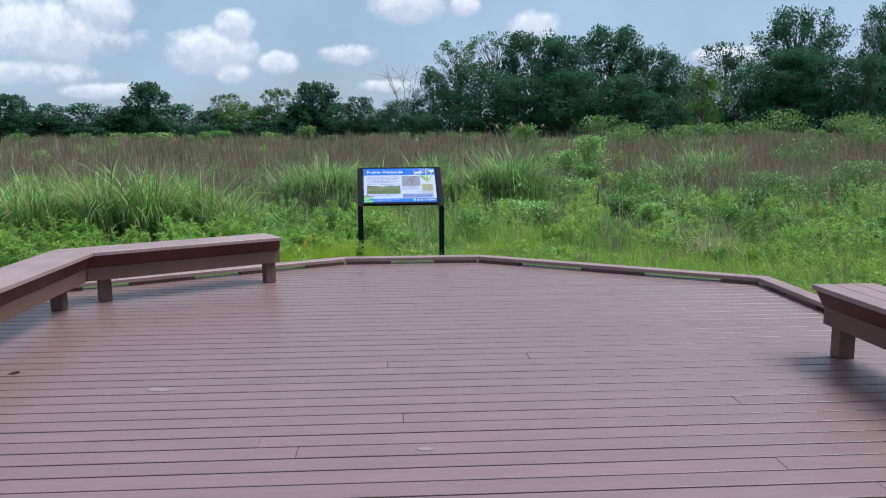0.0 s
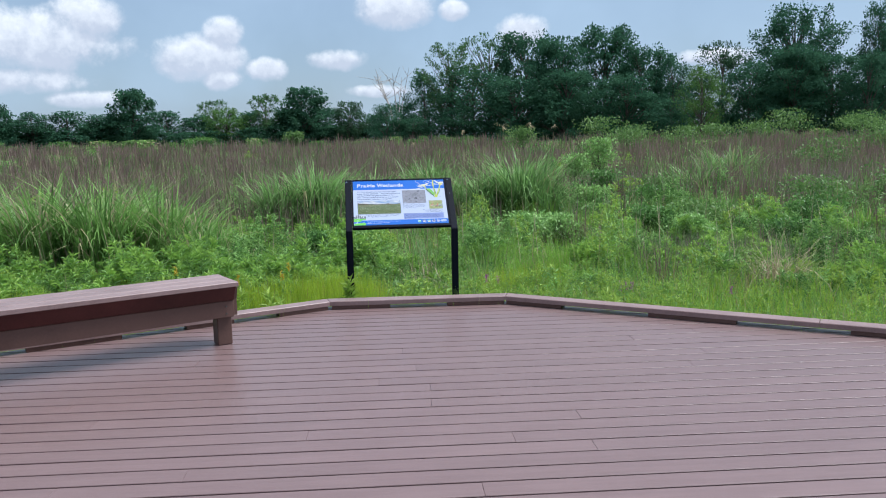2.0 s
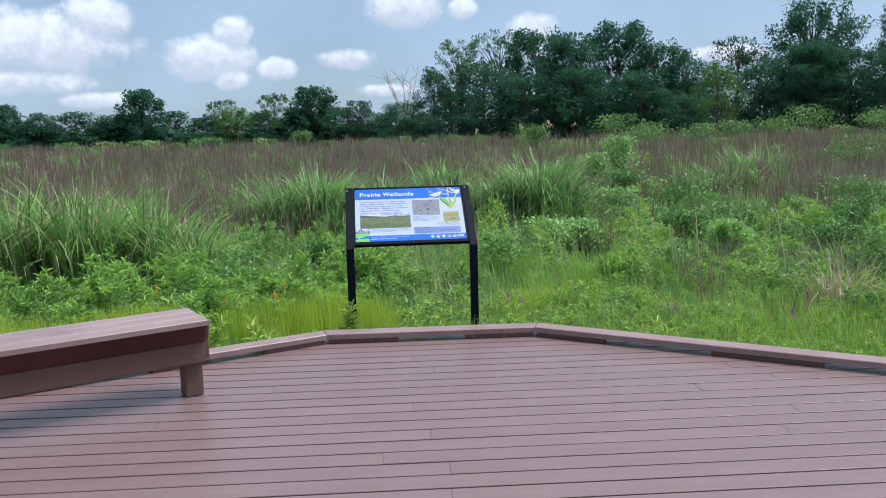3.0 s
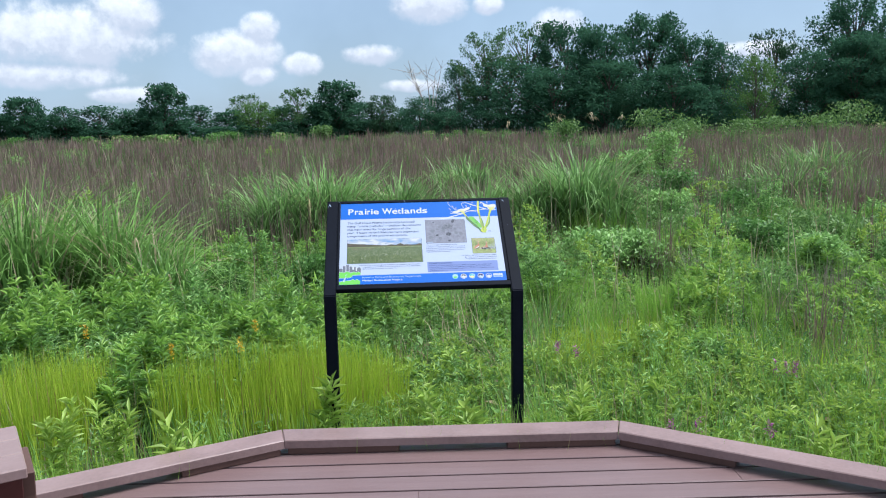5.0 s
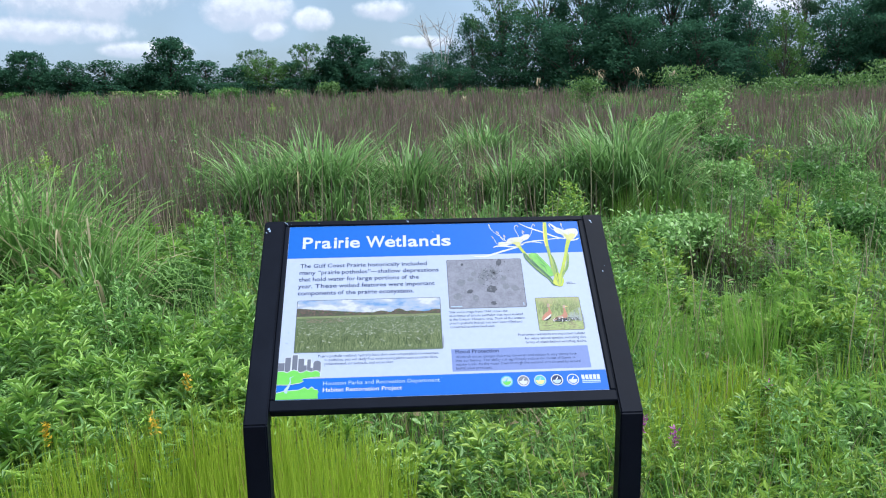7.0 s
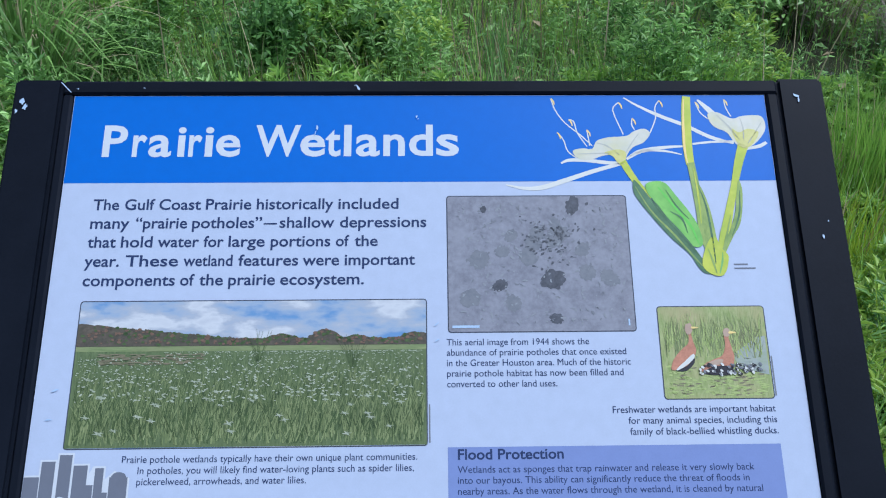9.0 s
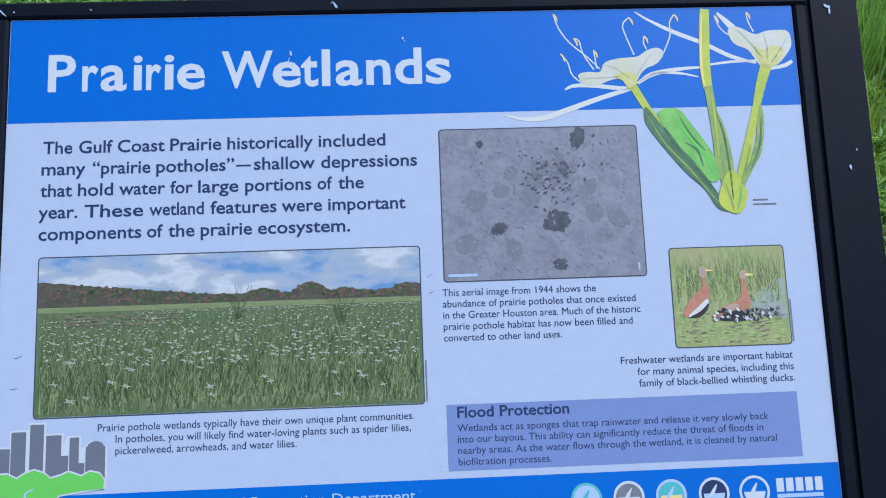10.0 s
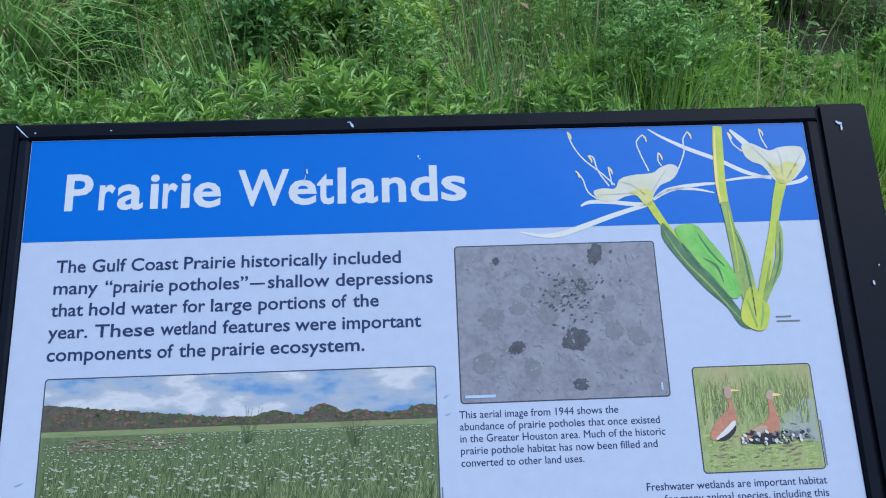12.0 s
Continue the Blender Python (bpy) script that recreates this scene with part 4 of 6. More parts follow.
    # stalks
    S("stalk", [(0.7849, 0.0029), (0.7824, 0.0281), (0.7799, 0.0693), (0.7809, 0.0979)], (0.0105, 0.0123, 0.0123, 0.0105), P_YELLOW, 4)
    S("stalk", [(0.7813, 0.0952), (0.7842, 0.1234), (0.7865, 0.1566), (0.7874, 0.1891), (0.7921, 0.2118)], (0.0099, 0.0099, 0.0099, 0.0092, 0.0062), P_STALK, 5)
    S("stalk", [(0.6953, 0.0932), (0.7060, 0.1137), (0.7171, 0.1307), (0.7268, 0.1423)], (0.0092, 0.0086, 0.0074, 0.0062), P_YELLOW, 4)
    S("stalk", [(0.8514, 0.0706), (0.8425, 0.0955), (0.8337, 0.1254), (0.8239, 0.1581), (0.8143, 0.1903), (0.8067, 0.2125)], (0.0136, 0.0111, 0.0086, 0.0099, 0.0123, 0.0086), P_YELLOW, 4)
    # leaves, and a plain green shape lying on them
    flat("leaf", soft([(0.7068, 0.1190), (0.7116, 0.1219), (0.7228, 0.1375), (0.7363, 0.1597), (0.7558, 0.1846), (0.7734, 0.2078), (0.7887, 0.2276), (0.8011, 0.2395), (0.7871, 0.2401), (0.7784, 0.2334), (0.7680, 0.2152), (0.7481, 0.1952), (0.7287, 0.1705), (0.7121, 0.1469), (0.7058, 0.1335)]), P_SHADOW, 5)
    flat("leaf", soft([(0.7217, 0.1243), (0.7345, 0.1201), (0.7471, 0.1233), (0.7582, 0.1390), (0.7719, 0.1592), (0.7822, 0.1792), (0.7857, 0.2019), (0.7774, 0.2067), (0.7698, 0.2012), (0.7590, 0.1847), (0.7450, 0.1679), (0.7341, 0.1511), (0.7241, 0.1376)]), P_FRESH, 6)
    flat("leaf", soft([(0.8392, 0.1189), (0.8426, 0.1324), (0.8395, 0.1588), (0.8341, 0.1782), (0.8258, 0.1908), (0.8131, 0.2128), (0.8078, 0.2284), (0.8023, 0.2218), (0.8153, 0.1968), (0.8295, 0.1649), (0.8345, 0.1387)]), P_STALK, 5)
    flat("leaf", soft([(0.7880, 0.1249), (0.7951, 0.1405), (0.7992, 0.1584), (0.8023, 0.1833), (0.8048, 0.2220), (0.8060, 0.2410), (0.7935, 0.2392), (0.7891, 0.2149), (0.7908, 0.1828), (0.7890, 0.1567)]), P_STALK, 6)
    flat("leaf", soft([(0.7908, 0.2022), (0.8010, 0.1930), (0.8091, 0.2094), (0.8154, 0.2193), (0.8079, 0.2411), (0.7933, 0.2411), (0.7822, 0.2286)]), P_YELLOW, 7)
    S("streak", [(0.7085, 0.1271), (0.7266, 0.1606), (0.7519, 0.1908), (0.7820, 0.2304)], (0.0006, 0.0018, 0.0025, 0.0012), P_STALK, 6)
    S("streak", [(0.7274, 0.1423), (0.7420, 0.1665), (0.7642, 0.1946), (0.7804, 0.2177)], (0.0012, 0.0031, 0.0031, 0.0012), P_SHADOW, 7)
    S("streak", [(0.7368, 0.1282), (0.7534, 0.1519), (0.7726, 0.1788), (0.7806, 0.2017)], (0.0012, 0.0031, 0.0031, 0.0012), P_LIME, 7)
    S("streak", [(0.7461, 0.1319), (0.7583, 0.1541), (0.7718, 0.1703)], (0.0006, 0.0018, 0.0006), P_SHADOW, 8)
    S("streak", [(0.7492, 0.1603), (0.7628, 0.1699), (0.7682, 0.1883)], (0.0006, 0.0025, 0.0006), P_SHADOW, 8)
    S("streak", [(0.7886, 0.1303), (0.7946, 0.1536), (0.7976, 0.1896), (0.7989, 0.2280)], (0.0006, 0.0025, 0.0025, 0.0012), P_SHADOW, 7)
    S("streak", [(0.7810, 0.0070), (0.7774, 0.0418), (0.7758, 0.0760), (0.7777, 0.0977)], (0.0012, 0.0031, 0.0031, 0.0012), P_SAND, 5)
    S("streak", [(0.7842, 0.1034), (0.7864, 0.1368), (0.7865, 0.1762)], (0.0006, 0.0025, 0.0012), P_YELLOW, 6)
    S("streak", [(0.8393, 0.1323), (0.8347, 0.1651), (0.8222, 0.1939)], (0.0006, 0.0025, 0.0006), P_SHADOW, 6)
    S("streak", [(0.7912, 0.2086), (0.7955, 0.2247), (0.7986, 0.2394)], (0.0006, 0.0031, 0.0012), P_STALK, 8)
    S("streak", [(0.8087, 0.2126), (0.8069, 0.2252), (0.8024, 0.2396)], (0.0006, 0.0025, 0.0012), P_LEAF, 8)
    S("streak", [(0.8243, 0.1647), (0.8147, 0.1968), (0.8061, 0.2220)], (0.0006, 0.0031, 0.0012), P_STALK, 6)
    for v in (0.2275, 0.2325):
        flat("credit_line", rect(0.8210, 0.8380 if v < 0.23 else 0.8470, v, v + 0.0018), P_SLATE, 2)


def city_and_marks():
    r = random.Random(3)
    base = 0.508
    flat("skyline_halo", [(0.001, 0.4650), (0.017, 0.4650), (0.017, 0.4485), (0.036, 0.4485), (0.036, 0.4415), (0.054, 0.4415), (0.054, 0.4530), (0.072, 0.4530), (0.072, 0.464), (0.076, 0.4560), (0.090, 0.4560), (0.090, 0.470), (0.100, 0.4610), (0.117, 0.4690), (0.117, 0.511), (0.001, 0.511)], P_TITLE, 1)
    for u0, u1, v in ((0.001, 0.018, 0.4670), (0.019, 0.0340, 0.4505), (0.038, 0.0520, 0.4435), (0.0545, 0.0700, 0.4550), (0.0700, 0.0775, 0.4760), (0.0785, 0.0880, 0.4580), (0.0880, 0.094, 0.484), (0.0950, 0.1150, 0.4680)):
        flat("skyline_tower", rect(u0, u1, v, 0.512), P_SLATE, 3)
    flat("skyline_tower", blob(0.105, 0.4685, 0.0085, 0.006), P_SLATE, 4)
    for lv, k, m in ((5, 0.0018, P_TITLE), (6, 0.0, P_LIME)):
        top = [(0.001, 0.4935 - k), (0.016, 0.4925 - k), (0.026, 0.4975 - k), (0.033, 0.4930 - k), (0.043, 0.4895 - k), (0.054, 0.4930 - k), (0.060, 0.4985 - k), (0.070, 0.4960 - k), (0.078, 0.4925 - k), (0.085, 0.4950 - k), (0.091, 0.4975 - k), (0.100, 0.4930 - k), (0.110, 0.4955 - k), (0.1145 + k, 0.5020), (0.1140 + k, 0.5105)]
        flat("skyline_hill", [*top, (0.092, 0.5120 + k), (0.070, 0.5150 + k), (0.066, 0.5185 + k), (0.072, 0.5225 + k), (0.060, 0.5280 + k), (0.030, 0.5320 + k), (0.001, 0.5310 + k)], m, lv)
        flat("skyline_hill", [(0.001, 0.5565 - k), (0.020, 0.5520 - k), (0.040, 0.5500 - k), (0.060, 0.5490 - k), (0.075, 0.5420 - k), (0.084, 0.5490 - k), (0.094, 0.5410 - k), (0.102, 0.5490 - k), (0.109, 0.5500 - k), (0.113, 0.5560), (0.110, 0.5640), (0.112, 0.5720), (0.111, 0.5750), (0.001, 0.5750)], m, lv)
    strip("skyline_creek", [(0.044, 0.508), (0.035, 0.513), (0.037, 0.522), (0.034, 0.534), (0.026, 0.550), (0.030, 0.557)], (0.001, 0.002, 0.0025, 0.005, 0.010, 0.002), P_PALE, 7)
    # five round emblems as plain shapes
    for i, (u, rim, mid, low) in enumerate(((0.6140, P_TEAL, P_PALE, P_LIME), (0.6590, P_TITLE, P_SMUDGE, P_TITLE), (0.7042, P_PALE, P_TEAL, P_SAND), (0.7500, P_TITLE, P_NAVY, P_PALE), (0.7935, P_TITLE, P_BLUE, P_TITLE))):
        v = 0.5425
        flat("emblem", blob(u, v, 0.0165, 0.0165, n=32), rim, 2)
        flat("emblem_field", blob(u, v, 0.0138, 0.0138, n=28), mid, 3)
        flat("emblem_base", [(u + 0.0115 * math.cos(a), v + 0.0115 * math.sin(a)) for a in [math.pi * k / 12 for k in range(13)]], low, 4)
        strip("emblem_stroke", [(u - 0.006, v + 0.004), (u - 0.001, v - 0.002), (u + 0.003, v - 0.009)], (0.001, 0.004, 0.001), rim, 5, 4)
    for k in range(5):
        flat("logo_bar", rect(0.8175 + k * 0.0105, 0.8255 + k * 0.0105, 0.5300, 0.5440), P_TITLE, 2)
    flat("logo_bar", rect(0.8175, 0.8675, 0.5462, 0.5502), P_PALE, 2)
    flat("logo_bar", rect(0.8175, 0.8675, 0.5520, 0.5545), P_PALE, 2)
    # small upright credit lines beside the pictures, scuffs and chips of paint
    flat("credit_line", rect(0.4492, 0.4508, 0.392, 0.435), P_SMUDGE, 2)
    flat("credit_line", rect(0.8510, 0.8526, 0.340, 0.386), P_SMUDGE, 2)
    for i, (u, v, a, b) in enumerate(((0.310, 0.046, 0.0012, 0.0035), (0.308, 0.054, 0.0006, 0.004), (0.436, 0.031, 0.0008, 0.002), (0.438, 0.034, 0.0006, 0.0012), (0.458, 0.300, 0.0009, 0.004), (0.460, 0.318, 0.0007, 0.003), (0.023, 0.372, 0.0012, 0.004), (0.020, 0.405, 0.001, 0.005), (0.463, 0.502, 0.0006, 0.001), (0.44, 0.527, 0.0006, 0.0006))):
        flat("scuff", blob(u, v, a, b, 12 * i, 0.4, i, 9), P_PALE, 8)
    for i, (u, v, a, b, t) in enumerate(((-0.010, -0.010, 0.010, 0.0008, 45), (0.006, -0.007, 0.0012, 0.0008, 0), (0.090, -0.008, 0.0012, 0.0006, 10), (0.3610, -0.0085, 0.0016, 0.0045, -35), (0.357, -0.011, 0.001, 0.0006, 0), (0.927, 0.004, 0.0035, 0.0016, 30), (0.9290, 0.010, 0.0012, 0.004, 10), (-0.062, 0.010, 0.004, 0.005, 0), (-0.058, 0.018, 0.003, 0.004, 30), (-0.068, 0.024, 0.0018, 0.003, 0), (0.9340, 0.195, 0.0012, 0.003, 0), (0.943, 0.175, 0.0008, 0.0012, 0))):
        bm = bmesh.new()
        f = bm.faces.new([bm.verts.new((x, -y, 0.0052)) for x, y in blob(u, v, a, b, t, 0.4, i, 9)])
        f.normal_update()
        if f.normal.z < 0:
            f.normal_flip()
        part("paint_chip", bm, P_PALE, face)


meadow_photo()
aerial_photo()
bird_photo()
lily_print()
city_and_marks()

# ---- ground ----
def rise(y):
    """Height of the ground: level by the deck, climbing a little towards the woods."""
    y = np.asarray(y, dtype=float)
    a, b = np.clip((y - 12) / 10, 0, 1), np.clip((y - 18) / 46, 0, 1)
    return -0.62 + 0.30 * a * a * (3 - 2 * a) + 1.22 * b * b * (3 - 2 * b)


def build_ground():
    ys = np.concatenate([[-3000, -600, -100, -20], np.arange(0, 70, 1.0), [75, 90, 120, 200, 600, 1500, 4000]])
    xs = np.concatenate([[-4000, -1500, -500, -200, -100, -60], np.arange(-40, 41, 1.0), [60, 100, 200, 500, 1500, 4000]])
    gx, gy = np.meshgrid(xs, ys)
    near = (np.abs(gx) < 41) & (gy > 9.9) & (gy < 70)
    gz = rise(gy) + np.where(near, 0.03 * np.sin(gx * 1.7 + 0.6 * gy) + 0.03 * np.sin(gy * 2.1 - gx), 0)
    n, k = gx.shape
    idx = np.arange(n * k).reshape(n, k)
    quads = np.stack([idx[:-1, :-1], idx[:-1, 1:], idx[1:, 1:], idx[1:, :-1]], -1).reshape(-1, 4)
    bulk("ground", np.stack([gx, gy, gz], -1).reshape(-1, 3), [quads], M_SOIL, "dark wet soil and plant litter under the prairie", "ground", "structure", True)


build_ground()

# ---- pool of standing water ----
POOL = (1.62, 15.65, 0.46, 0.62)


def build_pool():
    m = bpy.data.materials.new("still dark water")
    m.use_nodes = True
    t = m.node_tree
    bsdf = t.nodes["Principled BSDF"]
    bsdf.inputs["Base Color"].default_value = (0.02, 0.022, 0.016, 1)
    bsdf.inputs["Roughness"].default_value = 0.06
    n = node(t, "ShaderNodeTexNoise", Scale=9.0, Detail=3.0)
    b = node(t, "ShaderNodeBump", Strength=0.15, Distance=0.01)
    t.links.new(n.outputs[0], b.inputs["Height"])
    t.links.new(b.outputs[0], bsdf.inputs["Normal"])
    bm = bmesh.new()
    bm.faces.new([bm.verts.new((x, y, 0)) for x, y in [(POOL[0] + POOL[2] * math.cos(a) * (1 + 0.15 * math.sin(3 * a)), POOL[1] + POOL[3] * math.sin(a) * (1 + 0.1 * math.cos(4 * a))) for a in [2 * math.pi * i / 32 for i in range(32)]]])
    ob = part("water_pool", bm, m)
    ob.location.z = -0.475
    tagged(ob, "small pool of still dark water among the plants", "water", "", "structure")


build_pool()

# ---- prairie ----
RNG = np.random.default_rng(7)


def wave(x, y, seed=0.0):
    """Smooth patchiness, about 0 to 1."""
    return 0.5 + 0.17 * (np.sin(0.55 * x + 1.3 * seed + 0.4 * np.sin(0.7 * y)) + np.sin(0.8 * y - 0.5 * x + 2.1 * seed) + np.sin(1.7 * x + 1.1 * y + seed * 3.3) * 0.7 + np.sin(2.9 * y - 2.3 * x + seed) * 0.5)


def hummock(x, y):
    """Unevenness of the plants' tops, about 0.45 to 1.5."""
    return np.clip(0.35 + 0.8 * wave(x * 2.1, y * 2.3, 14) + 0.55 * (wave(x * 4.7, y * 5.1, 15) - 0.2), 0.4, 1.6) * low(x, y)


def low(x, y):
    """Shorter growth on the wet ground round the pool."""
    return 1 - 0.66 * np.exp(-((x - 1.62 + 0.326 * (15.65 - y)) / 0.5) ** 4 - ((y - 14.1) / 1.8) ** 4)


def off_deck(x, y, margin=0.06):
    inside = np.ones(len(x), dtype=bool)
    for a, b in zip(OUTLINE, OUTLINE[1:] + OUTLINE[:1]):
        d = (b - a).normalized()
        inside &= ((x - a.x) * -d.y + (y - a.y) * d.x) > -margin
    pool = ((x - POOL[0]) / POOL[2]) ** 2 + ((y - POOL[1]) / POOL[3]) ** 2 < 0.8
    return ~(inside | (pool & (np.sin(x * 37 + y * 91) > -0.85)))


def ribbons(base, h, lean, az, width, segs=3, turn=None, droop=0.0, sag=0.0):
    """Tapered blades: base (n, 3), height, sideways reach, bearing, width."""
    n = len(base)
    s = np.linspace(0, 1, segs + 1)[None, :]
    reach = lean[:, None] * s ** 1.8
    up = h[:, None] * (s - droop * s ** 3)
    cx = base[:, 0:1] + reach * np.cos(az)[:, None]
    cy = base[:, 1:2] + reach * np.sin(az)[:, None]
    cz = base[:, 2:3] + up
    tw = (az + np.pi / 2 if turn is None else turn)[:, None]
    w = width[:, None] * 0.5 * np.clip(1.02 - s ** 1.6, 0, 1) * (0.7 + 0.3 * np.minimum(1, s * 4))
    left = np.stack([cx - w * np.cos(tw), cy - w * np.sin(tw), cz], -1)
    right = np.stack([cx + w * np.cos(tw), cy + w * np.sin(tw), cz], -1)
    per = 2 * segs + 1
    v = np.empty((n, per, 3))
    v[:, 0:2 * segs:2], v[:, 1:2 * segs:2] = left[:, :segs], right[:, :segs]
    v[:, -1] = np.stack([cx[:, -1], cy[:, -1], cz[:, -1]], -1)
    o = (np.arange(n) * per)[:, None]
    quads = np.concatenate([o + np.array([[2 * i, 2 * i + 1, 2 * i + 3, 2 * i + 2]]) for i in range(segs - 1)]) if segs > 1 else np.empty((0, 4), int)
    tris = o + np.array([[2 * segs - 2, 2 * segs - 1, 2 * segs]])
    return v.reshape(-1, 3), [quads, tris]


def kites(base, d, length, width, fold=0.15):
    """Small pointed leaves: base (n, 3), unit direction d (n, 3)."""
    n = len(base)
    up = np.array([0.0, 0.0, 1.0])[None, :] + RNG.normal(0, 0.35, (n, 3))
    side = np.cross(d, up)
    side /= np.linalg.norm(side, axis=1, keepdims=True) + 1e-6
    nrm = np.cross(side, d)
    mid = base + d * (length * 0.45)[:, None] + nrm * (length * fold * 0.4)[:, None]
    tip = base + d * length[:, None] - nrm * (length * fold * 0.5)[:, None]
    v = np.stack([base, mid - side * (width * 0.5)[:, None], tip, mid + side * (width * 0.5)[:, None]], 1)
    o = (np.arange(n) * 4)[:, None]
    return v.reshape(-1, 3), [o + np.array([[0, 2, 1]]), o + np.array([[0, 3, 2]])]


def join(*bits):
    vs, fs, off = [], {3: [], 4: []}, 0
    for v, faces in bits:
        for f in faces:
            if len(f):
                fs[f.shape[1]].append(f + off)
        vs.append(v)
        off += len(v)
    return np.concatenate(vs), [np.concatenate(f) for f in fs.values() if f]


def scatter(n, x0, x1, y0, y1, keep=None):
    x, y = RNG.uniform(x0, x1, n), RNG.uniform(y0, y1, n)
    ok = off_deck(x, y)
    if keep is not None:
        ok &= RNG.random(n) < keep(x, y)
    x, y = x[ok], y[ok]
    return np.stack([x, y, rise(y) - 0.01], -1)


def wedge(n, d0, d1, keep=None, half=0.66):
    """Points spread over the open field, thinning with distance as it widens."""
    d = d0 * (d1 / d0) ** RNG.random(n)
    x = 0.5 + d * RNG.uniform(-half, half, n)
    y = 0.5 + d
    ok = off_deck(x, y)
    if keep is not None:
        ok &= RNG.random(n) < keep(x, y)
    x, y, d = x[ok], y[ok], d[ok]
    return np.stack([x, y, rise(y) - 0.01], -1), d


def tufts(centres, per, spread):
    p = np.repeat(centres, per, 0)
    p[:, :2] += RNG.normal(0, 1, (len(p), 2)) * (spread if np.isscalar(spread) else np.repeat(spread, per)[:, None])
    return p


def stalks_with_leaves(base, h, leaves, length, width, tilt=0.5, start=0.25, whorl=True, tip_small=0.5, lean=0.12):
    """Upright forbs: a thin stem clothed with pointed leaves."""
    n = len(base)
    az = RNG.uniform(0, 2 * np.pi, n)
    off = RNG.uniform(0, lean, n) * h
    stems = ribbons(base, h, off, az, np.full(n, 0.006) + 0.002 * h, 2)
    s = start + (1 - start) * (((np.arange(leaves) + 0.5) / leaves) ** 0.72)[None, :] + RNG.uniform(-0.02, 0.02, (n, leaves))
    a = np.arange(leaves)[None, :] * 2.4 + RNG.uniform(0, 6.28, (n, 1)) + RNG.normal(0, 0.3, (n, leaves))
    p = np.stack([base[:, 0:1] + off[:, None] * s ** 1.8 * np.cos(az)[:, None], base[:, 1:2] + off[:, None] * s ** 1.8 * np.sin(az)[:, None], base[:, 2:3] + h[:, None] * s], -1)
    el = tilt + (s - 0.5) * 0.9 + RNG.normal(0, 0.2, s.shape)
    d = np.stack([np.cos(a) * np.cos(el), np.sin(a) * np.cos(el), np.sin(el)], -1)
    ln = length * (1 - (1 - tip_small) * s) * RNG.uniform(0.75, 1.2, s.shape)
    return join(stems, kites(p.reshape(-1, 3), d.reshape(-1, 3), ln.ravel(), (ln * width).ravel(), 0.25))


F_LUSH = foliage("lush grass", (0.052, 0.125, 0.034), (0.278, 0.518, 0.146), (0.368, 0.299, 0.184), 0.20, 1.4)
F_YELLOW = foliage("yellow-green rush", (0.211, 0.338, 0.020), (0.508, 0.659, 0.073), (0.34, 0.28, 0.10), 0.06, 1.2, 0.4)
F_TALL = foliage("tall blue-green grass", (0.043, 0.110, 0.026), (0.310, 0.543, 0.143), (0.461, 0.392, 0.254), 0.09, 0.8)
F_CLUMP = foliage("deep green arching grass", (0.028, 0.079, 0.022), (0.348, 0.584, 0.195), (0.40, 0.36, 0.20), 0.04, 0.8)
F_GREY = foliage("grey-mauve dead grass", (0.16, 0.13, 0.11), (0.33, 0.28, 0.25), (0.10, 0.20, 0.05), 0.22, 0.6, 0.3)
F_FORB = foliage("pale green forb leaves", (0.082, 0.187, 0.050), (0.393, 0.650, 0.204), None, 0, 0.9)
F_DARK = foliage("dark green leaves", (0.035, 0.101, 0.030), (0.175, 0.363, 0.087), None, 0, 0.9)
F_BROWN = foliage("dry mauve-brown grass", (0.094, 0.069, 0.056), (0.330, 0.240, 0.205), (0.119, 0.205, 0.059), 0.17, 0.28)
F_SHRUB = foliage("shrub leaves", (0.056, 0.135, 0.038), (0.210, 0.362, 0.105), None, 0, 0.9)
F_TIP = foliage("fresh leaf tips", (0.200, 0.345, 0.055), (0.430, 0.590, 0.120), None, 0, 1.3)
F_ROSETTE = foliage("pale leaf rosettes", (0.200, 0.400, 0.070), (0.410, 0.610, 0.140), None, 0, 1.3)
F_GLOW = foliage("bright fine grass", (0.126, 0.284, 0.039), (0.380, 0.611, 0.110), (0.40, 0.37, 0.20), 0.10, 1.0)
F_STRAW = foliage("bleached straw", (0.30, 0.25, 0.15), (0.50, 0.44, 0.29), None, 0, 1.0, 0.25)
F_GOLD = foliage("golden petals", (0.55, 0.33, 0.02), (0.70, 0.48, 0.04), None, 0, 1.0)
F_PURPLE = foliage("purple petals", (0.28, 0.06, 0.24), (0.46, 0.13, 0.40), None, 0, 1.0)


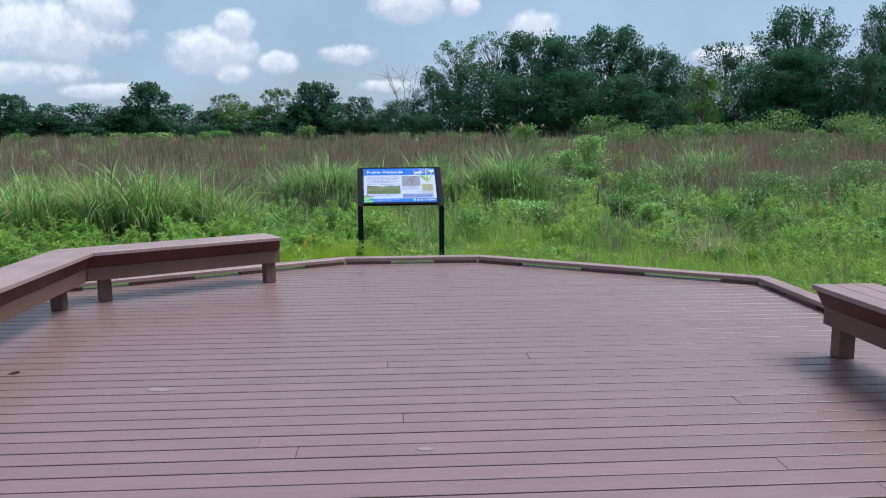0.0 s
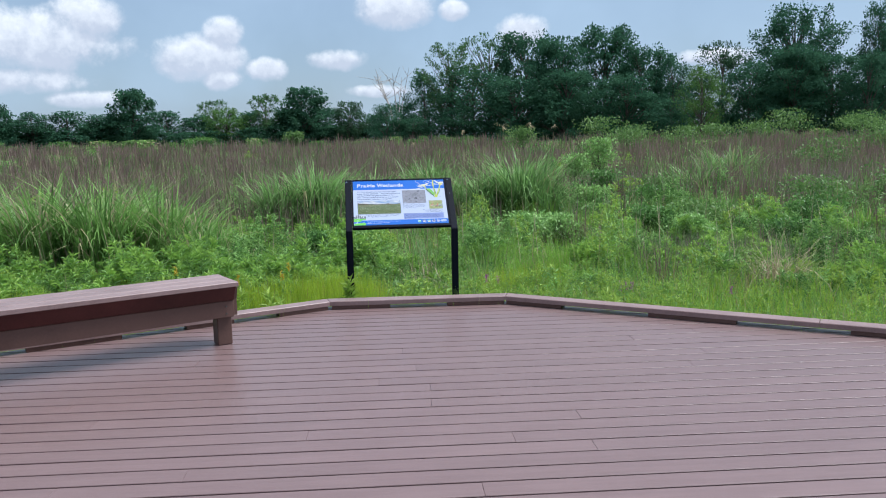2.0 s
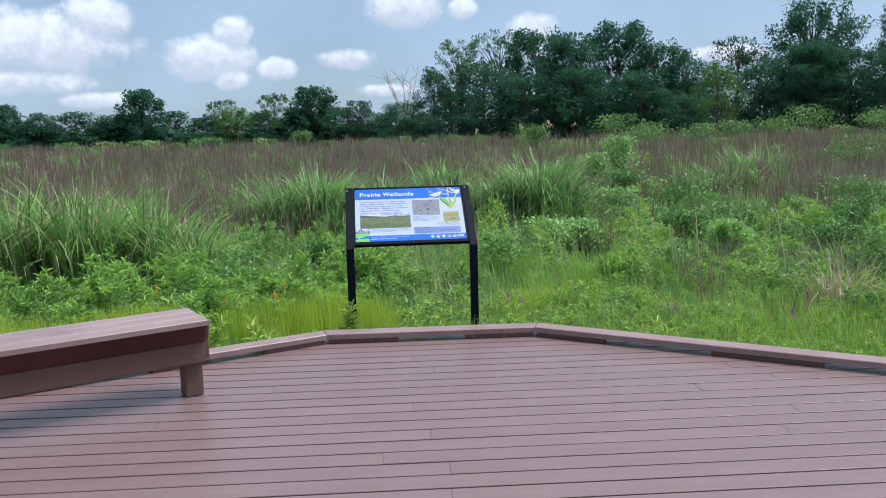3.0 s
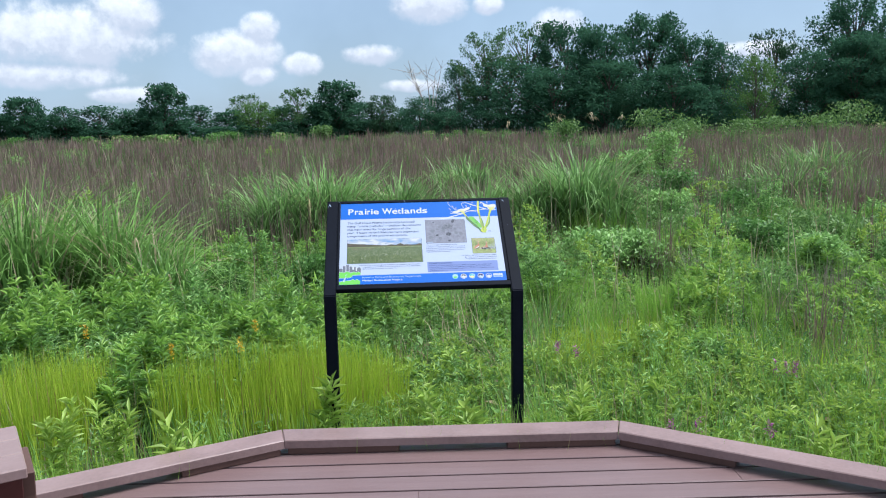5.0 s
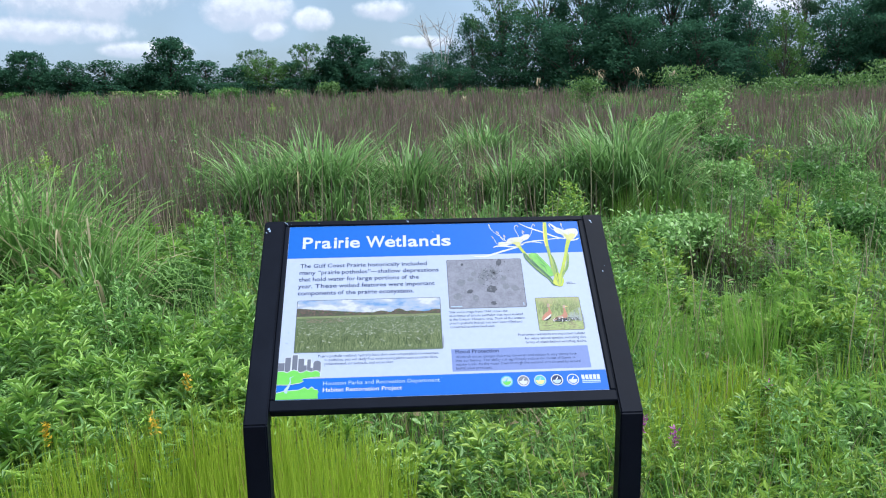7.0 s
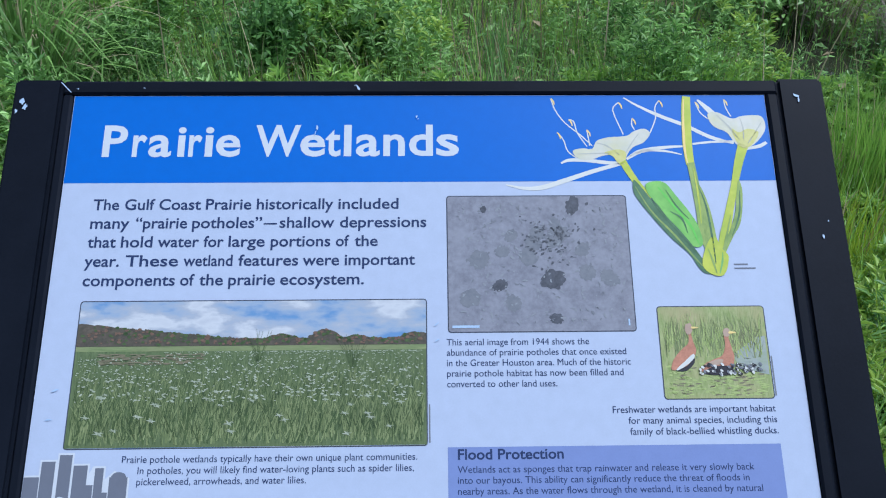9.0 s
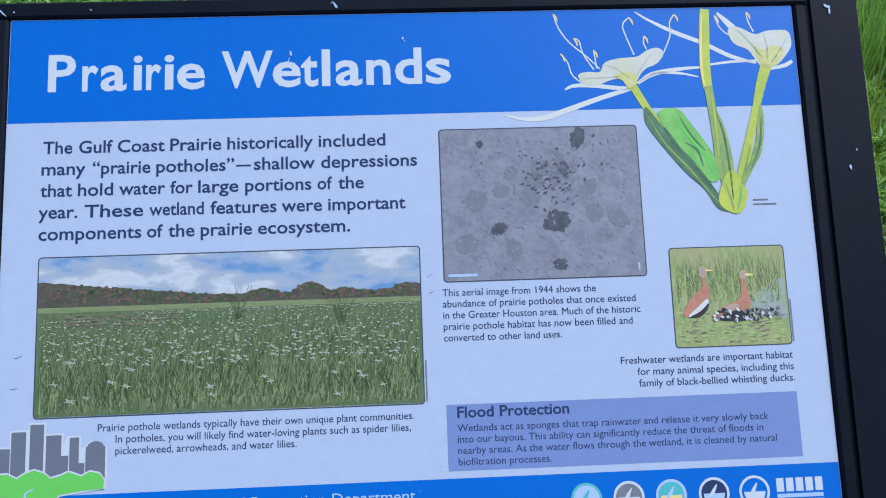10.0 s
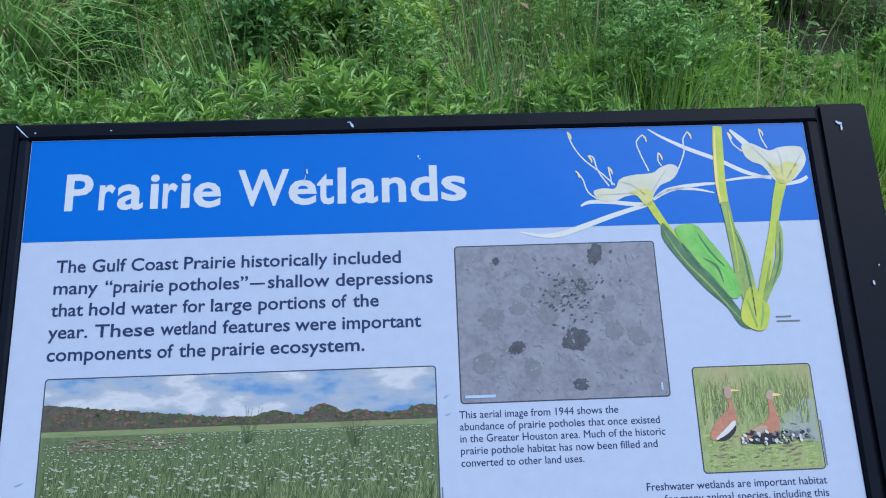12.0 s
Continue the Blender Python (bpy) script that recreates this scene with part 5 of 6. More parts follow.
def field_grass():
    R = RNG
    # fine under-storey everywhere
    p, d = wedge(60000, 8.6, 75)
    n = len(p)
    h = np.where(p[:, 1] < 12, 0.24, 0.33) * R.uniform(0.5, 1.3, n) * hummock(p[:, 0], p[:, 1]) + np.clip(d - 16, 0, 30) * 0.012
    v, f = ribbons(p, h, h * R.uniform(0.1, 0.8, n), R.uniform(0, 6.28, n), np.where(p[:, 1] < 16, 0.007, 0.0011 * d) * R.uniform(0.6, 1.4, n), 3, None, 0.2)
    bulk("meadow_grass", v, f, F_LUSH, "dense mixed green prairie grass covering the field", "grass")
    # leafy low plants between
    p, d = wedge(3800, 8.8, 45, lambda x, y: np.clip(1.5 * wave(x, y, 2) - 0.1, 0.1, 1))
    n = len(p)
    h = (np.where(p[:, 1] < 11.5, 0.30, 0.5) + np.clip(d - 14, 0, 25) * 0.012) * R.uniform(0.6, 1.25, n) * hummock(p[:, 0] + 3, p[:, 1])
    near = d < 16
    v, f = join(stalks_with_leaves(p[near], h[near], 16, 0.075, 0.24), stalks_with_leaves(p[~near], h[~near], 10, 0.13, 0.34))
    bulk("leafy_undergrowth", v, f, F_FORB, "low leafy green weeds among the grass", "weeds")
    p, d = wedge(4500, 8.8, 50, lambda x, y: np.clip(1.6 * wave(x, y, 5) - 0.3, 0.02, 1))
    n = len(p)
    h = (np.where(p[:, 1] < 11.5, 0.28, 0.52) + np.clip(d - 14, 0, 25) * 0.012) * R.uniform(0.5, 1.15, n) * hummock(p[:, 0], p[:, 1] + 5)
    near = d < 16
    v, f = join(stalks_with_leaves(p[near], h[near], 16, 0.075, 0.36, 0.3), stalks_with_leaves(p[~near], h[~near], 11, 0.15, 0.45, 0.3))
    bulk("dark_undergrowth", v, f, F_DARK, "dark green leafy plants among the grass", "weeds")


def mid_tufts():
    """Loose tufts of knee-high grass that break up the field."""
    R = RNG
    c, d = wedge(260, 11, 48)
    per = 34
    p = tufts(c, per, 0.05 + 0.006 * d)
    n, dd = len(p), np.repeat(d, per)
    h = np.repeat(R.uniform(0.45, 0.95, len(c)) * np.where(c[:, 1] < 12.5, 0.7, 1), per) * R.uniform(0.5, 1.1, n)
    out = np.arctan2(p[:, 1] - np.repeat(c[:, 1], per), p[:, 0] - np.repeat(c[:, 0], per)) + R.normal(0, 0.5, n)
    v, f = ribbons(p, h, h * R.uniform(0.1, 0.6, n), out, np.where(p[:, 1] < 16, 0.009, 0.0009 * dd + 0.003) * R.uniform(0.6, 1.3, n), 4, None, R.uniform(0.05, 0.3, (n, 1)))
    bulk("grass_tufts", v, f, F_TALL, "knee-high green grass tufts across the field", "grass")


def brown_band():
    """Dry bunch grass: mauve-brown sweeps across the middle distance."""
    R = RNG
    def keep(x, y):
        w = wave(x * 0.45, y * 0.5, 3)
        left = np.exp(-((x + 7.5) / 5.0) ** 2 - ((y - 21) / 5.5) ** 2)
        return np.clip(np.clip((y - 19) / 8, 0, 1) * np.clip((62 - y) / 14, 0.1, 1) * (3.0 * w - 0.70) + 1.3 * left, 0, 1)
    p, d = wedge(78000, 15, 70, keep)
    n = len(p)
    h = R.uniform(0.55, 1.05, n) * (0.8 + 0.4 * wave(p[:, 0], p[:, 1], 8)) + np.clip(d - 25, 0, 30) * 0.008
    v, f = ribbons(p, h, h * R.uniform(0.02, 0.28, n), R.uniform(0, 6.28, n), 0.0010 * d * R.uniform(0.5, 1.3, n), 3)
    bulk("dry_bunch_grass", v, f, F_BROWN, "mauve-brown dry bunch grass across the middle of the field", "grass")


def rush_beds():
    """Fine upright yellow-green rushes near the deck."""
    R = RNG
    bits = []
    for x0, x1, y0, y1, n, h0 in ((-2.45, -0.75, 10.35, 11.35, 8800, 0.58), (-3.75, -2.75, 9.9, 11.0, 5200, 0.54), (-5.6, -3.75, 9.5, 11.0, 4600, 0.50), (0.20, 1.30, 11.4, 12.8, 2600, 0.46),
                                  (2.4, 4.6, 10.8, 12.2, 1100, 0.38), (-0.75, -0.2, 10.2, 10.9, 500, 0.40)):
        cx, cy = (x0 + x1) / 2, (y0 + y1) / 2
        p = scatter(n, x0, x1, y0, y1, lambda x, y: np.clip(1.35 - ((x - cx) / (x1 - x0) * 2) ** 4 - ((y - cy) / (y1 - y0) * 2) ** 4, 0, 1) * np.clip(1.7 * wave(x * 2.2, y * 2.2, 11) - 0.1, 0.1, 1))
        m = len(p)
        h = h0 * R.uniform(0.6, 1.15, m) * (0.75 + 0.5 * wave(p[:, 0] * 2, p[:, 1] * 2, 4))
        bits.append(ribbons(p, h, h * R.uniform(0.0, 0.22, m), R.uniform(0, 6.28, m), R.uniform(0.005, 0.010, m), 3))
    v, f = join(*bits)
    bulk("rush_bed", v, f, F_YELLOW, "upright yellow-green rushes by the deck edge", "rushes")


def whorled(base, h, lower, upper, length, width):
    """Leafy stems, as two bundles: the older leaves below, and the fresh rosette at the tip."""
    n = len(base)
    old = stalks_with_leaves(base, h * 0.93, lower, length, width, 0.25, 0.25, True, 0.8)
    a = RNG.uniform(0, 6.28, (n, upper))
    el = RNG.uniform(0.1, 1.2, (n, upper))
    s = RNG.uniform(0.80, 0.97, (n, upper))
    p = np.stack([base[:, 0:1] + 0 * s, base[:, 1:2] + 0 * s, base[:, 2:3] + h[:, None] * s], -1)
    p[:, :, :2] += RNG.normal(0, 0.006, (n, upper, 2))
    d = np.stack([np.cos(a) * np.cos(el), np.sin(a) * np.cos(el), np.sin(el)], -1)
    ln = length * RNG.uniform(0.6, 1.0, s.shape)
    return old, kites(p.reshape(-1, 3), d.reshape(-1, 3), ln.ravel(), (ln * width).ravel(), 0.3)


def domes(centres, radius, height, per):
    """Stems of dome-shaped clumps: places and heights."""
    R = RNG
    n = len(centres)
    a, r = R.uniform(0, 6.28, (n, per)), np.sqrt(R.random((n, per)))
    x = centres[:, 0:1] + radius[:, None] * r * np.cos(a)
    y = centres[:, 1:2] + radius[:, None] * r * np.sin(a)
    h = height[:, None] * (1 - 0.45 * r ** 2) * R.uniform(0.75, 1.12, (n, per)) * low(x, y)
    x, y, h, out = x.ravel(), y.ravel(), h.ravel(), a.ravel()
    ok = off_deck(x, y)
    return np.stack([x, y, rise(y) - 0.01], -1)[ok], h[ok], out[ok]


def weedy_grass():
    """Fine fresh grass between the weeds next to the deck."""
    R = RNG
    for m, n, lab in ((F_GLOW, 13000, "fine fresh green grass between the weeds by the deck"), (F_YELLOW, 6000, "yellow-green grass blades between the weeds by the deck"), (F_LUSH, 9000, "mid-green grass blades between the weeds by the deck")):
        p = np.concatenate([scatter(n, 0.1, 6.5, 8.2, 12.9, lambda x, y: np.clip(2.2 * wave(x * 2.7, y * 2.5, 31 + n % 7) - 0.45, 0, 1)), scatter(n // 2, -7, 0.2, 7.4, 11.2, lambda x, y: np.clip(2.0 * wave(x * 2.7, y * 2.5, 33) - 0.5, 0, 1))])
        k = len(p)
        h = R.uniform(0.30, 0.66, k) * (0.7 + 0.5 * wave(p[:, 0] * 3, p[:, 1] * 3, 35))
        v, f = ribbons(p, h, h * R.uniform(0.05, 0.45, k), R.uniform(0, 6.28, k), R.uniform(0.005, 0.010, k), 3, None, R.uniform(0, 0.2, (k, 1)))
        bulk("weedy_grass", v, f, m, lab, "grass")


def carpet():
    """Short fine grass that fills the ground between the taller plants behind the sign."""
    R = RNG
    for m, n, s, lab in ((F_GLOW, 11000, 41, "short bright green grass between taller plants"), (F_LUSH, 12000, 44, "short mid-green grass between taller plants"), (F_YELLOW, 1000, 47, "short yellow-green grass between taller plants")):
        p = scatter(int(n * 1.5), -3.8, 4.6, 10.6, 18.4, lambda x, y: np.clip(2.4 * wave(x * 1.6, y * 1.7, s) - 0.45, 0, 1))
        k = len(p)
        h = R.uniform(0.22, 0.50, k) * (0.6 + 0.7 * wave(p[:, 0] * 2.4, p[:, 1] * 2.4, s + 1)) * low(p[:, 0], p[:, 1]) ** 0.5
        v, f = ribbons(p, h, h * R.uniform(0.05, 0.55, k), R.uniform(0, 6.28, k), R.uniform(0.005, 0.010, k), 3, None, R.uniform(0, 0.25, (k, 1)))
        bulk("short_grass", v, f, m, lab, "grass")
    # broad low leaves that cover the soil
    for m, n, s, lab in ((F_FORB, 15000, 71, "low light green leaves covering the soil"), (F_LUSH, 11000, 74, "low mid-green leaves covering the soil")):
        p = scatter(n, -5.5, 5.5, 10.4, 21.0, lambda x, y: np.clip(2.2 * wave(x * 1.4, y * 1.5, s) - 0.3, 0.1, 1))
        k = len(p)
        p[:, 2] += R.uniform(0.02, 0.20, k)
        a, e = R.uniform(0, 6.28, k), R.uniform(-0.1, 0.7, k)
        ln = R.uniform(0.06, 0.13, k)
        v, f = kites(p, np.stack([np.cos(a) * np.cos(e), np.sin(a) * np.cos(e), np.sin(e)], -1), ln, ln * R.uniform(0.3, 0.6, k), 0.2)
        bulk("ground_cover", v, f, m, lab, "weeds")
    # a fine bright bunch right behind the sign
    for x, y, r, n, h0 in ((0.35, 14.1, 0.45, 1100, 0.66), (0.75, 13.3, 0.28, 450, 0.50), (1.41, 18.8, 0.60, 1300, 0.66), (1.40, 13.4, 0.30, 650, 0.74), (2.3, 13.4, 0.3, 420, 0.58), (2.2, 17.2, 0.5, 700, 0.60), (4.4, 19.5, 0.5, 500, 0.55)):
        p = tufts(np.array([[x, y, float(rise(y)) - 0.01]]), n, r * 0.6)
        h = h0 * R.uniform(0.6, 1.15, n)
        v, f = ribbons(p, h, h * R.uniform(0.0, 0.35, n), np.arctan2(p[:, 1] - y, p[:, 0] - x) + R.normal(0, 0.6, n), R.uniform(0.005, 0.009, n), 4, None, R.uniform(0, 0.2, (n, 1)))
        tagged(bulk("bright_grass_clump", v, f, F_GLOW, "rounded clump of fine bright green grass", "grass clump", "stuff"), group="bright grass clumps")


def curb_grass():
    """Grass crowding the outer side of the deck's edge."""
    R = RNG
    bits = []
    for a, b, n in ((FRONT_R, FRONT_L, 1500), (FRONT_L, LEFT_C, 3000), (RIGHT_C, FRONT_R, 3000), (LEFT_C, LEFT_C + SIDE * 4, 2200), (RIGHT_C + SIDE * 4, RIGHT_C, 2200)):
        d = (b - a).normalized()
        t, o = R.random(n) * (b - a).length, 0.04 + 0.4 * R.random(n) ** 1.5
        x, y = a.x + d.x * t + d.y * o, a.y + d.y * t - d.x * o
        p = np.stack([x, y, rise(y) - 0.01], -1)
        h = R.uniform(0.45, 0.76, n)
        bits.append(ribbons(p, h, h * R.uniform(0.0, 0.4, n), R.uniform(0, 6.28, n), R.uniform(0.006, 0.012, n), 3))
    v, f = join(*bits)
    bulk("curb_grass", v, f, F_GLOW, "fresh green grass crowding the deck's outer edge", "grass")


def forb_beds():
    """Goldenrod-like stems in dome-shaped clumps, and small fresh weeds by the deck."""
    R = RNG
    old, tip = [], []
    for x0, x1, y0, y1, n, h0 in ((-5.0, -1.3, 11.5, 13.0, 46, 0.74), (-2.85, -2.35, 10.7, 11.6, 5, 0.66), (-9.0, -5.0, 11.0, 12.9, 26, 0.74), (-4.6, -1.4, 14.6, 16.6, 20, 0.60), (2.2, 6.0, 14.6, 17.5, 12, 0.66), (5.0, 10.0, 12.5, 17.0, 20, 0.70), (-1.4, 0.2, 12.4, 14.4, 6, 0.50), (0.7, 4.8, 12.2, 15.2, 34, 0.54)):
        c = scatter(n, x0, x1, y0, y1)
        p, h, _ = domes(c, R.uniform(0.22, 0.5, len(c)), h0 * R.uniform(0.55, 1.18, len(c)), 22)
        a, b = whorled(p, h, 22, 15, 0.112, 0.16)
        old.append(a)
        tip.append(b)
    v, f = join(*old)
    bulk("goldenrod_stems", v, f, F_FORB, "leafy green goldenrod stems in rounded clumps beyond the deck", "goldenrod")
    v, f = join(*tip)
    bulk("goldenrod_tips", v, f, F_ROSETTE, "fresh pale green leaf rosettes on goldenrod stems", "goldenrod")
    old, tip = [], []
    for x0, x1, y0, y1, n, h0 in ((0.25, 2.4, 9.75, 12.0, 120, 0.40), (2.0, 5.6, 8.9, 12.4, 190, 0.42), (-1.0, 0.3, 9.85, 10.7, 26, 0.42), (5, 10, 7.5, 12.4, 110, 0.46), (-7, -3.7, 7.0, 9.8, 60, 0.44), (-0.7, 1.0, 11.2, 12.4, 26, 0.44)):
        c = scatter(n, x0, x1, y0, y1)
        p, h, _ = domes(c, R.uniform(0.12, 0.28, len(c)), h0 * R.uniform(0.55, 1.25, len(c)), 12)
        a, b = whorled(p, h, 9, 8, 0.074, 0.19)
        old.append(a)
        tip.append(b)
    v, f = join(*old)
    bulk("clover_weeds", v, f, F_FORB, "small leafy green weeds close to the deck", "weeds")
    v, f = join(*tip)
    bulk("weed_tips", v, f, F_TIP, "fresh yellow-green tips of small weeds by the deck", "weeds")
    # single weeds that stand up against the curb
    for i, (x, y, h, k, ln) in enumerate(((-1.50, 9.02, 0.42, 14, 0.13), (-0.98, 9.62, 0.42, 30, 0.10), (-0.20, 9.52, 0.34, 16, 0.12), (0.33, 9.66, 0.36, 24, 0.10), (-2.15, 9.15, 0.46, 40, 0.08), (-1.95, 9.2, 0.44, 36, 0.08), (-2.9, 8.5, 0.44, 30, 0.09), (1.35, 9.3, 0.34, 20, 0.10), (-0.45, 9.6, 0.36, 22, 0.10))):
        h += 0.36
        st = stalks_with_leaves(np.array([[0.0, 0, 0], [0.03, 0.02, 0], [-0.03, 0.02, 0]]), np.array([h, h * 0.88, h * 0.92]), k * 2, ln, 0.24, 0.3, 0.25, True, 0.9)
        ob = bulk("deck_edge_weed", st[0], st[1], F_TIP, "leafy light green weed standing against the deck curb", "weed", "")
        ob.matrix_basis = pose(x, y, float(rise(y)), 0, 0, 40 * i)
        ob["group"] = "weeds along the curb"


def mosaic():
    """The open field as a mosaic of hummocks, each of one kind of grass or weed."""
    R = RNG
    c, d = wedge(1350, 10.6, 60)
    core = np.exp(-((c[:, 0] + 0.2) / 2.9) ** 4 - ((c[:, 1] - 13.2) / 2.3) ** 4)
    before = (c[:, 1] > 15.8) & (c[:, 1] < 20.2) & (c[:, 0] > -4.6) & (c[:, 0] < 2.0) | (c[:, 1] > 12.6) & (c[:, 1] < 14.9) & (c[:, 0] < -3.6)
    ok = R.random(len(c)) > np.maximum(0.66 * core, np.where(before, 0.85, 0))
    c, d = c[ok], d[ok]
    kinds = R.random(len(c))
    w = wave(c[:, 0] * 0.8, c[:, 1] * 0.7, 21)
    dry = np.clip((c[:, 1] - 17) / 8, 0, 1.0) * np.where(c[:, 0] < 1.5, 1.9, 1.0) + 0.03 + 0.5 * np.exp(-((c[:, 0] - 5) / 3.2) ** 2 - ((c[:, 1] - 14.5) / 3) ** 2)
    sets = {"dry": kinds < dry * 1.2 * w * 2 * 0.8}
    rest = ~sets["dry"]
    k2 = R.random(len(c))
    sets["pale"] = rest & (k2 < 0.30)
    sets["lush"] = rest & (k2 >= 0.30) & (k2 < 0.56)
    sets["bright"] = rest & (k2 >= 0.56) & (k2 < 0.64)
    sets["leafy"] = rest & (k2 >= 0.64) & (k2 < 0.78)
    sets["dark"] = rest & (k2 >= 0.78)
    grass = {"dry": (F_BROWN, 0.80, 0.25, "dry brown grass hummocks"), "pale": (F_TALL, 0.78, 0.6, "pale grey-green grass hummocks"), "lush": (F_LUSH, 0.66, 0.5, "mid-green grass hummocks"), "bright": (F_GLOW, 0.60, 0.3, "bright green fine grass hummocks")}
    for key, (m, h0, lean, lab) in grass.items():
        cc, dd = c[sets[key]], d[sets[key]]
        rad = R.uniform(0.16, 0.34, len(cc)) * (0.7 + 0.035 * dd)
        lowc = np.where(cc[:, 1] < 12.5, 0.62, 1.0)
        p, h, out = domes(cc, rad, h0 * lowc * R.uniform(0.5, 1.45, len(cc)) * (1 + 0.006 * dd), 62)
        n = len(p)
        dist = p[:, 1] - 0.5
        v, f = ribbons(p, h, h * R.uniform(0.05, lean, n), out + R.normal(0, 0.7, n), np.where(p[:, 1] < 16.5, 0.0095, 0.00125 * dist + 0.002) * R.uniform(0.5, 1.3, n), 4, None, R.uniform(0.03, 0.3, (n, 1)))
        bulk("grass_hummocks", v, f, m, lab + " across the field", "grass")
    for key, m, mt, lab in (("leafy", F_FORB, F_TIP, "light green leafy hummocks"), ("dark", F_DARK, F_FORB, "dark green leafy hummocks")):
        cc, dd = c[sets[key]], d[sets[key]]
        for near in (True, False):
            sel = (dd < 20) == near
            q, qd = cc[sel], dd[sel]
            lowc = np.where(q[:, 1] < 12.5, 0.62, 1.0)
            p, h, _ = domes(q, R.uniform(0.2, 0.42, len(q)) * (0.7 + 0.03 * qd), 0.68 * lowc * R.uniform(0.6, 1.35, len(q)) * (1 + 0.006 * qd), 34 if near else 26)
            a, b = whorled(p, h, 16 if near else 6, 10 if near else 6, 0.080 if near else 0.14, 0.30)
            bulk("leafy_hummocks", a[0], a[1], m, lab + " across the field", "weeds")
            bulk("leafy_hummock_tips", b[0], b[1], mt, "tips of " + lab + " across the field", "weeds")


TALL_CLUMPS = [(-3.85, 18.0, 0.42, 1.00, 700), (-3.2, 18.4, 0.50, 1.15, 1000), (-2.7, 17.8, 0.30, 0.72, 420), (-2.1, 19.4, 0.42, 0.92, 640), (-0.6, 19.8, 0.42, 0.80, 520),
               (0.25, 19.4, 0.42, 0.90, 600), (1.05, 19.5, 0.52, 1.25, 1050), (1.55, 19.0, 0.34, 0.86, 480), (-1.4, 25.0, 0.55, 1.0, 400), (8.2, 28.2, 0.8, 1.05, 560), (6.0, 24.0, 0.5, 0.85, 320)]
PALE_CLUMPS = [(-4.75, 14.3, 0.40, 1.10, 700), (-5.5, 13.9, 0.46, 1.25, 850), (-6.4, 13.8, 0.46, 1.25, 760), (-7.5, 13.6, 0.5, 1.2, 640), (-4.1, 14.0, 0.32, 0.85, 520), (-8.8, 14.0, 0.5, 1.25, 520), (-3.7, 13.6, 0.26, 0.7, 300)]


def tall_clumps():
    R = RNG
    for x, y, r, h0, n in TALL_CLUMPS + PALE_CLUMPS:
        p = tufts(np.array([[x, y, float(rise(y)) - 0.01]]), n, r * 0.50)
        m = len(p)
        out = np.arctan2(p[:, 1] - y, p[:, 0] - x) + R.normal(0, 0.55, m)
        h = 1.7 * h0 * R.uniform(0.45, 1.12, m)
        v, f = ribbons(p, h, h * R.uniform(0.08, 0.80, m), out, R.uniform(0.020, 0.044, m) * (0.75 + 0.016 * y), 7, None, R.uniform(0.2, 0.75, (m, 1)))
        ob = bulk("tall_grass_clump", v, f, F_TALL if y < 15 else F_CLUMP, "tall clump of pale arching grass blades" if y < 15 else "large clump of tall arching blue-green grass blades", "grass clump", "stuff")
        ob["group"] = "tall grass clumps"
    # seed stalks rising out of the clumps
    bits = []
    for x, y, r, h0, n in TALL_CLUMPS + PALE_CLUMPS:
        p = tufts(np.array([[x, y, float(rise(y)) - 0.01]]), 9, r * 1.1)
        h = h0 * R.uniform(1.25, 1.75, 9)
        bits.append(ribbons(p, h, h * R.uniform(0.05, 0.3, 9), R.uniform(0, 6.28, 9), np.full(9, 0.006 + 0.0004 * y), 5, None, R.uniform(0, 0.12, (9, 1))))
    for x, h0 in ((-0.15, 2.15), (0.37, 2.3), (0.55, 2.2), (0.90, 2.3), (1.05, 2.25), (1.5, 2.3), (1.62, 2.25), (-1.2, 1.9), (2.1, 2.0)):
        y = 19.6
        b0 = np.array([[x, y, float(rise(y))]])
        az = R.uniform(0, 6.28, 1)
        bits.append(ribbons(b0, np.array([h0]), np.array([0.35]), az, np.array([0.014]), 7, None, 0.06))
        tip = b0 + [[0.30 * math.cos(az[0]), 0.30 * math.sin(az[0]), h0 * 0.90]]
        bits.append(ribbons(np.repeat(tip, 5, 0) + R.normal(0, 0.02, (5, 3)), np.full(5, 0.16), np.full(5, 0.14), np.full(5, az[0]) + R.normal(0, 0.3, 5), np.full(5, 0.016), 4, None, 1.1))
    p = scatter(46, -9.0, -3.8, 14.0, 17.5)
    h = R.uniform(1.2, 1.75, len(p))
    bits.append(ribbons(p, h, h * R.uniform(0.08, 0.30, len(p)), R.uniform(0, 6.28, len(p)), np.full(len(p), 0.013), 6, None, R.uniform(0, 0.1, (len(p), 1))))
    v, f = join(*bits)
    bulk("clump_seed_stalks", v, f, F_STRAW, "pale seed stalks rising out of the tall grass clumps", "grass")


